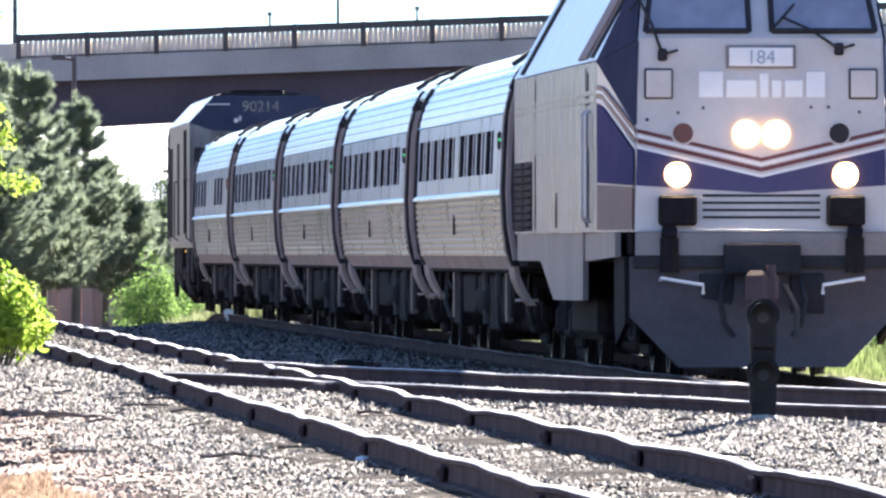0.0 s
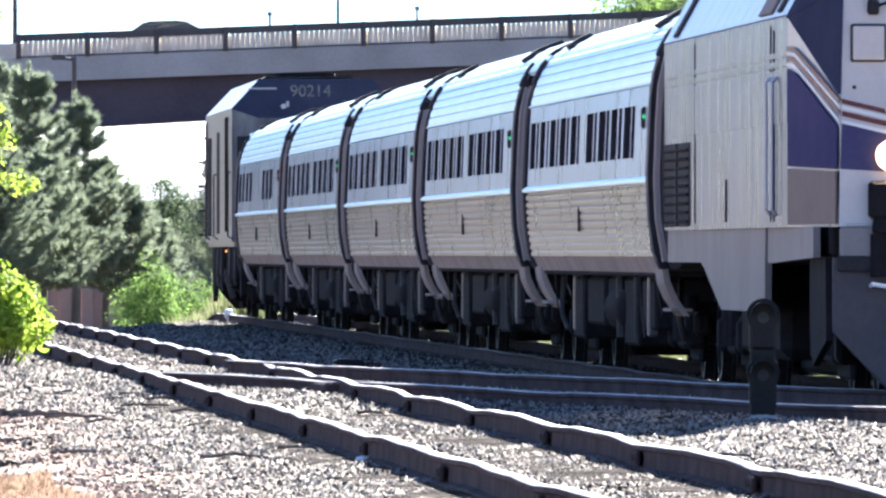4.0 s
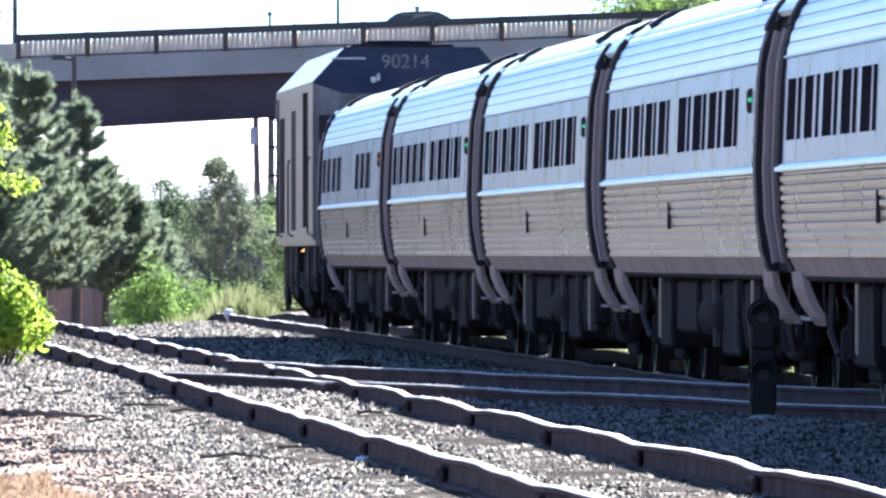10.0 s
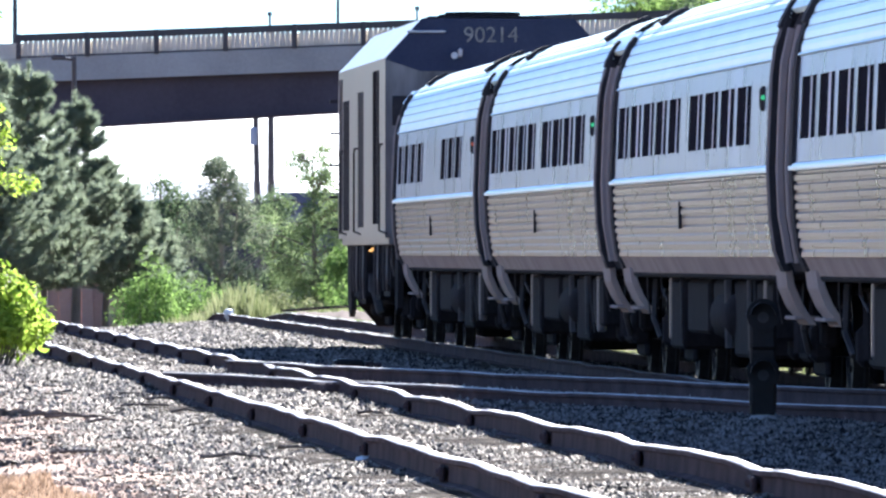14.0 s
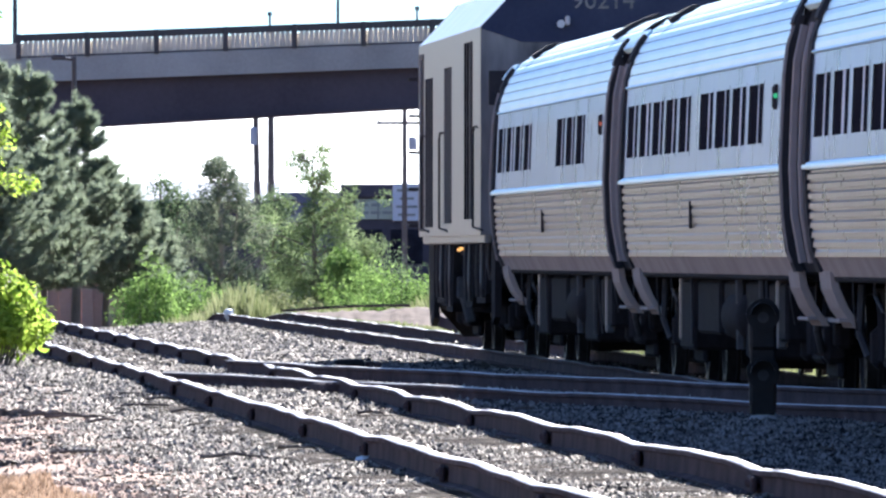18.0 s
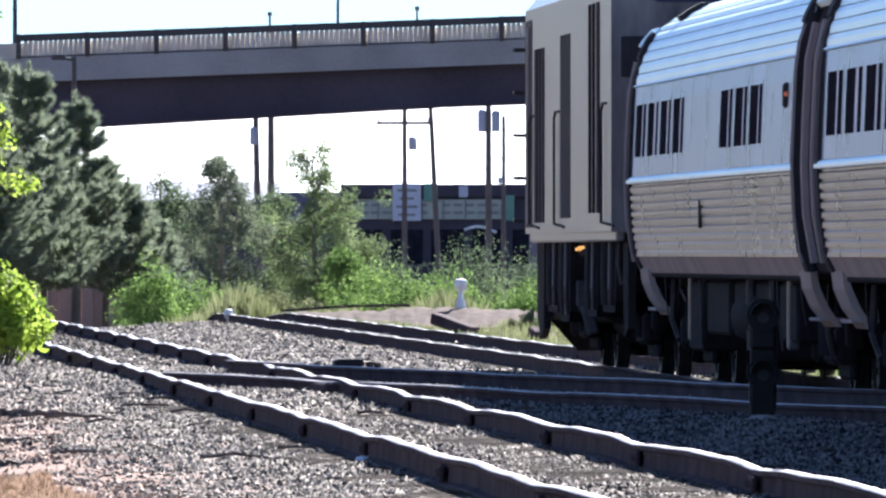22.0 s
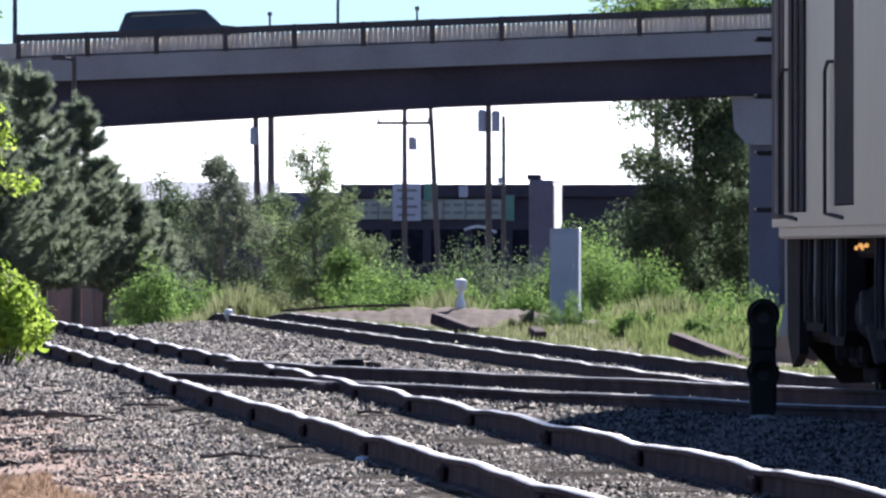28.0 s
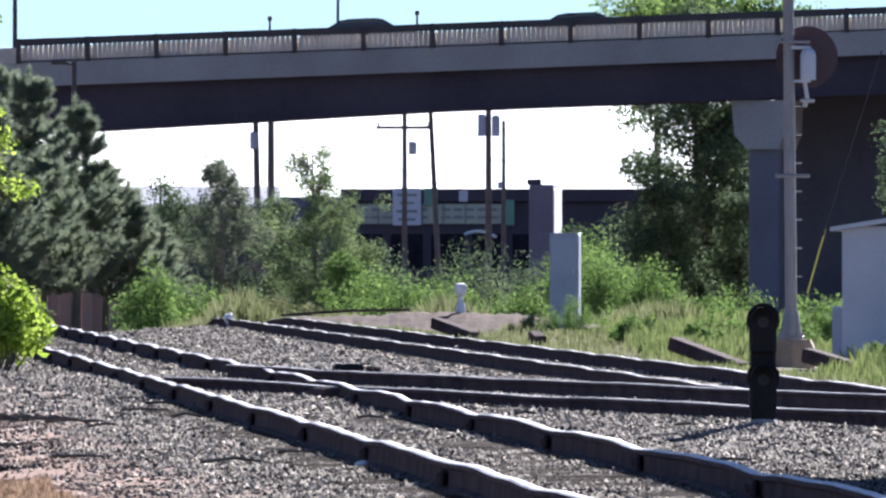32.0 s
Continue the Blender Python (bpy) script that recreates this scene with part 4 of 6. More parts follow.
    # stripes: three thin bands in a shallow V, over a blue field
    ysp = [-1.285, -0.65, 0.0, 0.65, 1.285]

    def vz(x):
        return 2.12 + 0.30 * abs(x) / 1.285
    for k, (dz, hh, mt) in enumerate(((0.0, 0.045, "redstripe"), (0.06, 0.03, "white"), (0.105, 0.040, "redstripe"), (-0.06, 0.03, "white"))):
        g = Geo()
        r = []
        for x in (-1.285, -0.64, 0.0, 0.64, 1.285):
            z = vz(x) + dz
            r.append([(x, facey(z) + 0.001, z), (x, facey(z) + 0.008, z), (x, facey(z) + 0.008, z + hh), (x, facey(z) + 0.001, z + hh)])
        g.loft(r)
        for s in (1, -1):
            p0, p1 = (s * 1.30, Fr - 0.05, vz(1.285) + dz), (s * 1.50, 7.4, 2.90 + dz * 0.8)
            p2 = (s * 1.535, 6.9, 2.92 + dz * 0.8)
            g.loft([[(x, y, z), (x + s * 0.008, y, z), (x + s * 0.008, y, z + hh), (x, y, z + hh)] for x, y, z in (p0, p1, p2)])
        part("nose_stripe", g, mt, car, "thin nose stripe")
    g = Geo()
    q = [(x, facey(z) + 0.004, z) for x, z in ((-1.30, 1.98), (0, 1.90), (1.30, 1.98), (1.285, 2.36), (0, 2.06), (-1.285, 2.36))]
    g.add(q + [(x, y - 0.01, z) for x, y, z in q], [(0, 1, 4, 5), (1, 2, 3, 4)] + [(k, (k + 1) % 6, (k + 1) % 6 + 6, k + 6) for k in range(6)], 0)
    part("blue_field", g, "blue", car, "dark blue nose band")
    for s in (1, -1):
        g = Geo()
        q = [(s * 1.335, Fr - 0.05, 1.98), (s * 1.535, 7.0, 2.02), (s * 1.535, 7.0, 2.85), (s * 1.50, 7.5, 2.80), (s * 1.325, Fr - 0.12, 2.34)]
        g.add([(x + s * 0.006, y, z) for x, y, z in q] + [(x - s * 0.01, y, z) for x, y, z in q], [(0, 1, 2, 3, 4)] + [(k, (k + 1) % 5, (k + 1) % 5 + 5, k + 5) for k in range(5)], 0)
        part("blue_field", g, "blue", car, "blue nose side panel")
        g = Geo()
        q = [(s * 1.335, Fr - 0.05, 1.52), (s * 1.535, 7.0, 1.52), (s * 1.535, 7.0, 2.00), (s * 1.335, Fr - 0.05, 1.96)]
        g.add([(x + s * 0.006, y, z) for x, y, z in q] + [(x - s * 0.01, y, z) for x, y, z in q], [(0, 1, 2, 3)] + [(k, (k + 1) % 4, (k + 1) % 4 + 4, k + 4) for k in range(4)], 0)
        part("lower_panel", g, "brown", car, "dull brown lower nose panel")
        # body-side stripes, faded
        g = Geo()
        g.box(s * 1.533, -1.4, 2.62, 0.012, 16.6, 0.46, 0, 0.002)
        part("side_band", g, "faded", car, "sun-bleached blue side band")
        for z in (2.98, 2.90):
            g = Geo()
            g.box(s * 1.535, -1.4, z, 0.012, 16.6, 0.05, 0, 0.002)
            part("side_stripe", g, "fadedred", car, "sun-bleached red side stripe")
        # louvres at the rear, seams, door, grab irons
        g = Geo()
        g.box(s * 1.53, -8.0, 1.93, 0.03, 3.7, 0.80, 0, 0.01)
        v = part("air_intake", g, "black", car, "black louvred intake")
        for k in range(9):
            g = Geo()
            g.box(s * 1.55, -8.0, 1.58 + 0.085 * k, 0.04, 3.6, 0.025, 0, 0.006, ry=s * 25)
            part("slat", g, "under", v)
        g = Geo()
        g.box(s * 1.552, -7.9, 1.93, 0.03, 0.12, 0.80, 0, 0.01)
        part("divider", g, "undergrey", v)
        for y, z0, z1 in ((-5.4, 1.55, 3.25), (-1.0, 1.56, 1.95), (4.85, 1.55, 3.25), (5.25, 1.55, 3.2)):
            g = Geo()
            g.box(s * 1.534, y, (z0 + z1) / 2, 0.012, 0.05 if z1 - z0 > 1 else 0.16, z1 - z0, 0, 0.003)
            part("panel_seam", g, "under", car)
        g = Geo()
        for y in (5.0, 5.75):
            g = Geo()
            g.tube([(s * 1.54, y, 1.60), (s * 1.59, y, 1.66), (s * 1.59, y, 2.75), (s * 1.54, y, 2.8)], 0.018, 6)
            part("grab_rail", g, "galv", car)
        # side skirt between the trucks
        g = Geo()
        q = [(-5.0, 1.50), (3.7, 1.50), (3.6, 0.77), (0.5, 0.76), (-2.2, 0.76), (-4.6, 1.14), (-5.0, 1.18)]
        g.loft([[(s * 1.50, y, z) for y, z in q], [(s * 1.44, y, z) for y, z in q]])
        part("side_skirt", g, "dusty", car, "pale grey side skirt")
        g = Geo()
        q = [(-10.0, 1.50), (-5.0, 1.50), (-5.0, 1.19), (-10.0, 1.19)]
        g.loft([[(s * 1.50, y, z) for y, z in q], [(s * 1.44, y, z) for y, z in q]])
        part("rear_sill", g, "dusty", car)
        g = Geo()
        q = [(3.7, 1.50), (9.2, 1.50), (9.2, 1.24), (3.7, 1.19)]
        g.loft([[(s * 1.48, y, z) for y, z in q], [(s * 1.42, y, z) for y, z in q]])
        part("side_sill", g, "dusty", car)
        g = Geo()
        q = [(7.7, 1.24), (9.5, 1.24), (9.6, 0.55), (8.0, 0.32), (7.7, 0.6)]
        g.loft([[(s * 1.40, y, z) for y, z in q], [(s * 1.34, y, z) for y, z in q]])
        part("step_plate", g, "under", car)
        # roof details on the slope
        for y, w, mt in ((-8.3, 0.5, "black"), (4.2, 1.6, "brown"), (5.9, 0.35, "black")):
            g = Geo()
            n = Vector((1.0, 0, 0.55)).normalized()
            rr = []
            for yy2 in (y - w / 2, y + w / 2):
                rr.append([(s * 1.50, yy2, 3.34), (s * 1.545, yy2, 3.36), (s * 1.035, yy2, 4.28), (s * 0.99, yy2, 4.26)])
            g.loft(rr)
            part("roof_grille", g, mt, car)
    # slots under the headlights
    for k in range(4):
        g = Geo()
        z = 1.65 + 0.075 * k
        g.box(0, facey(z) + 0.006, z, 1.22, 0.014, 0.026, 0, 0.003)
        part("vent_slot", g, "black", car)
    g = Geo()
    g.box(0, Fr - 0.03, 1.37, 2.60, 0.20, 0.26, 0, 0.02)
    part("buffer_beam", g, "beam", car, "beige-grey buffer beam")
    g = Geo()
    g.box(0, Fr + 0.08, 1.22, 0.80, 0.20, 0.34, 0, 0.03)
    part("coupler_pocket", g, "black", car, "dark brown coupler pocket")
    for s in (-1, 1):
        g = Geo()
        g.box(s * 0.47, Fr + 0.035, 0.86, 0.36, 0.05, 0.42, 0, 0.02)
        part("pilot_opening", g, "black", car, "black opening beside the coupler")
        g = Geo()
        g.tube([(s * 0.40, Fr + 0.10, 1.02), (s * 0.44, Fr + 0.24, 0.80), (s * 0.40, Fr + 0.26, 0.55), (s * 0.30, Fr + 0.24, 0.42)], 0.028, 6)
        part("air_hose", g, "black", car)
    # A black strip puts in the shadow below the buffer beam.
    g = Geo()
    g.box(0, Fr + 0.05, 1.19, 2.66, 0.06, 0.13, 0, 0.01)
    part("shadow_gap", g, "black", car, "black strip for the shadow under the buffer beam")
    g = Geo()
    g.box(0, Fr + 0.045, 1.515, 2.52, 0.05, 0.022, 0, 0.006)
    part("ledge", g, "galv", car, "bright ledge over the buffer beam")
    g = Geo()
    g.box(0, Fr + 0.30, 0.92, 0.28, 0.62, 0.30, 0, 0.04)
    g.box(0.09, Fr + 0.58, 0.92, 0.22, 0.22, 0.36, 0, 0.05)
    g.tube([(-0.06, Fr + 0.56, 1.16), (-0.06, Fr + 0.56, 0.70)], 0.05, 8)
    part("coupler", g, "discred", car, "dark rust-brown coupler")
    g = Geo()
    g.tube([(-0.22, Fr + 0.25, 0.95), (-0.34, Fr + 0.40, 0.70), (-0.34, Fr + 0.42, 0.42), (-0.24, Fr + 0.46, 0.25)], 0.03, 6)
    part("air_hose", g, "undergrey", car)
    g = Geo()
    q = [(-1.36, 1.24), (1.36, 1.24), (1.36, 0.62), (0.86, 0.10), (-0.86, 0.10), (-1.36, 0.62)]
    g.loft([[(x, Fr - 0.10 - 0.14 * (z < 0.3), z) for x, z in q], [(x, Fr + 0.02 + 0.16 * (z < 0.3), z) for x, z in q]])
    part("pilot", g, "plough", car, "dusty dark grey pilot plate")
    g = Geo()
    g.box(0, 0, 1.40, 2.7, 18.8, 0.30, 0, 0.03)
    g.box(0, -0.5, 0.75, 2.5, 5.2, 0.85, 0, 0.10)
    g.box(0, 0, 0.68, 1.2, 18.4, 1.04, 0, 0.05)
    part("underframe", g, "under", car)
    g = Geo()
    g.loft([[(x, y, z) for x, z in ((-0.9, 4.28), (0.9, 4.28), (0.8, 4.36), (-0.8, 4.36))] for y in (-9.2, -4.4)])
    g.loft([[(x, y, z) for x, z in ((-0.8, 4.28), (0.8, 4.28), (0.7, 4.35), (-0.7, 4.35))] for y in (-3.0, 2.5)])
    part("roof_hatch", g, "under", car)
    for y in (-6.3, 6.1):
        truck(car, y, wheels, 2.75)
    return car


def cab_car(wheels):
    car = thing("cab_control_car", "dull silver cab control car with a dark blue roof band", "train car")
    L, W, ZS, ZT, WT = 8.45, 1.60, 4.05, 4.60, 1.08
    g = Geo()
    for s in (1, -1):
        # side wall in vertical panels, with the baggage door's opening left out
        for a, b in ((-L, -6.4), (-6.4, -3.9), (-3.9, -1.2), (0.9, 4.3), (4.3, 6.8), (6.8, L)):
            strip(g, [(W, 1.50), (W, ZS)], a, b, 0, s)
        strip(g, [(W, 3.66), (W, ZS)], -1.2, 0.9, 0, s)
        strip(g, [(W, 1.50), (W, 1.66)], -1.2, 0.9, 0, s)
        q = [(s * W, -1.2, 1.66), (s * W, -1.2, 3.66), (s * W, 0.9, 3.66), (s * W, 0.9, 1.66)]
        g.add(q + [(x - s * 0.16, y, z) for x, y, z in q], [(0, 1, 5, 4), (1, 2, 6, 5), (2, 3, 7, 6), (3, 0, 4, 7)], 0)
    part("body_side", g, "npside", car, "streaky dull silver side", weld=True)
    for s in (1, -1):
        g = Geo()
        g.box(s * (W - 0.03), -0.15, 2.66, 0.04, 2.08, 1.98, 0, 0.0)
        d = part("baggage_door", g, "black", car, "dark roll-up baggage door")
        for y, w, z0, z1 in ((-6.0, 0.40, 1.62, 3.58), (-5.3, 0.32, 1.62, 3.58), (-4.6, 0.40, 1.62, 3.58), (4.7, 0.22, 1.7, 3.9), (5.4, 0.22, 1.7, 3.9), (6.2, 0.34, 1.7, 3.9)):
            g = Geo()
            g.box(s * (W + 0.006), y, (z0 + z1) / 2, 0.03, w, z1 - z0, 0, 0.008)
            part("side_groove", g, "under" if w < 0.3 else "black", car)
        # dark cab-end panel with its pale door post
        g = Geo()
        g.box(s * (W + 0.004), -7.62, 2.75, 0.02, 1.30, 2.36, 0, 0.006)
        dp = part("cab_end_panel", g, "undergrey", car, "dark grey cab-end panel")
        g = Geo()
        g.tube([(s * (W + 0.03), -7.30, 1.62), (s * (W + 0.03), -7.30, 3.85)], 0.022, 6)
        part("door_post", g, "npside", dp)
        for y in (-6.6, -1.4, 7.6):
            g = Geo()
            g.tube([(s * W, y + 1.2, 1.56), (s * (W + 0.04), y - 0.3, 1.60), (s * (W + 0.04), y - 0.3, 2.76), (s * (W + 0.04), y, 2.83), (s * W, y + 0.1, 2.83)], 0.016, 6)
            part("conduit", g, "black", car)
        for k in range(5):
            g = Geo()
            z = 1.65 + 0.49 * k
            g.tube([(s * (W - 0.02), -L + 0.12, z), (s * (W + 0.12), -L + 0.12, z), (s * (W + 0.12), -L - 0.25, z), (s * (W - 0.05), -L - 0.25, z)], 0.022, 6)
            part("grab_iron", g, "black", car)
        g = Geo()
        strip(g, [(W, ZS), (WT, ZT)], -L, L, 0, s)
        strip(g, [(WT, ZT), (0, ZT + 0.03)], -L, L, 0, s)
        part("roof", g, "nproof", car, "sloped roof with sky brightness in its paint")
        g = Geo()
        g.box(s * 1.50, 0.0, 1.46, 0.10, 2 * L - 0.2, 0.12, 0, 0.02)
        part("side_sill", g, "npside", car)
        for dy in (-0.16, 0.16):
            g = Geo()
            g.tube([(s * 1.40, -1.0 + dy * 2, 1.32), (s * 1.425, -1.0 + dy * 2, 1.32)], 0.018, 10)
            g.tube([(s * 1.38, -1.0 + dy * 2, 1.34), (s * 1.38, -0.94 + dy * 2, 1.34)], 0.02, 10)
            part("marker_lamp", g, "amber", car, "small lit amber lamp")
        # fuel tank with its pale end, steps, hoses
        g = Geo()
        g.tube([(s * 1.15, -1.6, 0.78), (s * 1.15, 2.9, 0.78)], 0.26, 14)
        part("air_tank", g, "under", car)
        g = Geo()
        g.box(s * 1.40, 0.2, 0.84, 0.20, 0.10, 0.28, 0, 0.02)
        g.box(s * 1.36, 0.28, 0.56, 0.13, 0.08, 0.34, 0, 0.02, ry=s * 14)
        part("tank_bracket", g, "undergrey", car, "pale grey bracket under the side")
        g = Geo()
        q = [(-8.6, 1.46), (-7.0, 1.46), (-7.1, 0.42), (-7.9, 0.30), (-8.5, 0.55)]
        g.loft([[(s * 1.46, y, z) for y, z in q], [(s * 1.38, y, z) for y, z in q]])
        part("step_plate", g, "under", car)
        g = Geo()
        q = [(7.4, 1.46), (8.4, 1.46), (8.3, 0.50), (7.6, 0.40)]
        g.loft([[(s * 1.42, y, z) for y, z in q], [(s * 1.34, y, z) for y, z in q]])
        part("step_plate", g, "under", car)
        # dark underfloor gear along the sill, with hangers and pipes
        for y0, y1, z0 in ((-6.7, -4.3, 0.62), (-4.0, -2.0, 0.52), (1.1, 3.3, 0.60), (4.0, 6.6, 0.66)):
            g = Geo()
            q = [(y0, 1.42), (y1, 1.42), (y1 - 0.1, z0 + 0.12), (y1 - 0.3, z0), (y0 + 0.2, z0), (y0, z0 + 0.2)]
            g.loft([[(s * 1.44, y, z) for y, z in q], [(s * 1.28, y, z) for y, z in q]])
            gear = part("underfloor_box", g, "under", car)
            for k in range(4):
                g = Geo()
                yy = y0 + (y1 - y0) * (k + 0.5) / 4
                g.tube([(s * 1.455, yy, 1.40), (s * 1.465, yy + 0.03, 1.05 - 0.07 * k), (s * 1.45, yy - 0.08, z0 + 0.08)], (0.014, 0.022, 0.012, 0.018)[k], 6)
                part("pipe", g, ("undergrey", "black", "npside", "black")[k], gear)
        for y in (-6.6, -4.9, 4.3, 6.9):
            g = Geo()
            g.tube([(s * 1.42, y, 1.42), (s * 1.44, y, 1.15), (s * 1.40, y, 0.95)], 0.022, 6)
            part("sander_pipe", g, "under" if y < 5 else "undergrey", car)
    for e in (1, -1):
        g = Geo()
        q = [(-W, 1.5), (W, 1.5), (W, ZS), (WT, ZT), (-WT, ZT), (-W, ZS)]
        g.loft([[(x, e * L, z) for x, z in q], [(x, e * (L - 0.05), z) for x, z in q]])
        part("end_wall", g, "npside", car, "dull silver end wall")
        g = Geo()
        q = [(-W - 0.004, ZS - 0.02), (-1.1, 3.86), (1.1, 3.86), (W + 0.004, ZS - 0.02), (WT + 0.004, ZT + 0.006), (-WT - 0.004, ZT + 0.006)]
        g.loft([[(x, e * (L + 0.012), z) for x, z in q], [(x, e * (L - 0.02), z) for x, z in q]])
        b = part("roof_band", g, "navy", car, "dark blue band across the upper end")
        if e == 1:
            t = text_mesh("90214", 0.315)
            t.materials.append(M["npside"])
            part("road_number", t, None, b, "pale grey road number", at=pose(0.10, L + 0.024, 4.27, 90, 0, 180))
            g = Geo()
            g.box(1.02, L + 0.03, 4.42, 0.55, 0.05, 0.035, 0, 0.01)
            part("handrail", g, "galv", b)
            g = Geo()
            g.tube([(0.62, L, 4.08), (0.62, L + 0.10, 4.08)], 0.05, 10)
            g.box(0.54, L + 0.05, 4.12, 0.06, 0.12, 0.12, 0, 0.02)
            part("end_lamp", g, "galv", b)
        g = Geo()
        g.box(1.32, e * (L + 0.01), 3.30, 0.36, 0.03, 0.42, 0, 0.01)
        part("recess", g, "black", car)
    g = Geo()
    g.box(0, 0, ZT + 0.05, 1.7, 10.0, 0.10, 0, 0.03)
    part("roof_hatch", g, "under", car)
    for y in (-4.0, -2.0, 0.0, 2.0, 4.0):
        g = Geo()
        g.tube([(0, y, ZT + 0.10), (0, y, ZT + 0.17)], 0.55, 18)
        part("roof_fan", g, "under", car)
    g = Geo()
    g.box(0, 0, 1.36, 2.7, 16.4, 0.24, 0, 0.03)
    g.box(0, 0.4, 0.75, 1.9, 5.4, 0.80, 0, 0.10)
    g.box(0, -6.2, 0.92, 2.7, 4.2, 0.80, 0, 0.06)
    g.box(0, -5.6, 0.42, 1.3, 2.6, 0.5, 0, 0.06)
    g.box(0, 0, 0.72, 1.2, 15.8, 0.9, 0, 0.05)
    for e in (-1, 1):
        g.box(0, e * (L + 0.2), 0.90, 0.26, 0.7, 0.30, 0, 0.03)
    part("underframe", g, "under", car)
    g = Geo()
    q = [(-1.36, 1.3), (1.36, 1.3), (1.30, 0.5), (1.0, 0.16), (-1.0, 0.16), (-1.30, 0.5)]
    g.loft([[(x, -L - 0.02, z) for x, z in q], [(x, -L - 0.14, z) for x, z in q]])
    part("pilot", g, "under", car, "dark pilot plate")
    for y in (-5.4, 5.4):
        truck(car, y, wheels, 2.75)
    return car


def at_start(d):
    return pose(main_x(d), d, 0, 0, 0, HEADING)


def build_train():
    w = wheelset_mesh()
    loco = locomotive(w)
    CARS.append((loco, 155.9))
    plain = [(-11.2, -0.9, 5), (0.1, 9.0, 4)]
    first = coach(plain, (10.4, "green"), "stainless steel passenger coach with fluted sides and dark windows", w)
    CARS.append((first, 178.78))
    for k in range(2, 5):
        CARS.append((copy_thing(first, at_start(152.78 + 26 * k)), 152.78 + 26 * k))
    cafe = coach([(-11.2, -3.3, 4), (1.6, 7.5, 3)], (10.3, "redlamp"), "stainless steel cafe coach with two short groups of windows", w)
    CARS.append((cafe, 282.78))
    CARS.append((cab_car(w), 306.1))
    for ob, d in CARS:
        ob.matrix_basis = at_start(d)


# ---- lineside things ----
def build_dwarf_signal():
    x, y = 2.525, 111.5
    z = -0.05
    s = thing("dwarf_signal", "black two-headed dwarf signal on a low foot beside the rails", "signal", pose(x, y, z))
    g = Geo()
    g.loft([[(a * k, b * k, zz) for a, b in ((-0.11, -0.09), (0.0, -0.12), (0.12, -0.08), (0.13, 0.06), (0.02, 0.12), (-0.12, 0.08))] for zz, k in ((-0.10, 1.15), (0.0, 1.0), (0.055, 0.72))])
    part("foot", g, "concrete", s, "small broken concrete foot")
    g = Geo()
    g.box(0, 0, 0.10, 0.20, 0.16, 0.10, 0, 0.01)
    part("base", g, "signal", s)
    g = Geo()
    g.box(0, 0.03, 0.52, 0.20, 0.16, 0.40, 0, 0.015)
    part("post", g, "signal", s)
    for k, z0 in ((0, 0.13), (1, 0.585)):
        g = Geo()
        g.box(0, 0.02, z0 + 0.15, 0.215, 0.20, 0.34, 0, 0.025)
        h = part("signal_head", g, "signal", s)
        g = Geo()
        zc = z0 + 0.255
        g.tube([(0, -0.07, zc), (0, -0.105, zc)], 0.132, 22)
        g.tube([(0, 0.13, zc), (0, -0.06, zc)], 0.125, 22)
        part("hood_disc", g, "signal", h)
        g = Geo()
        n = 12
        outer = [(0.10 * math.cos(math.pi * (i / n)), 0.10 * math.sin(math.pi * (i / n))) for i in range(n + 1)]
        g.loft([[(a, yy, zc + b) for a, b in outer] + [(a * 0.93, yy, zc + b * 0.93) for a, b in reversed(outer)] for yy in (-0.10, -0.24)])
        part("visor", g, "signal", h)
        g = Geo()
        g.tube([(0, -0.10, zc - 0.02), (0, -0.112, zc - 0.02)], 0.045, 16)
        part("lens", g, "lens", h, "unlit grey lens")


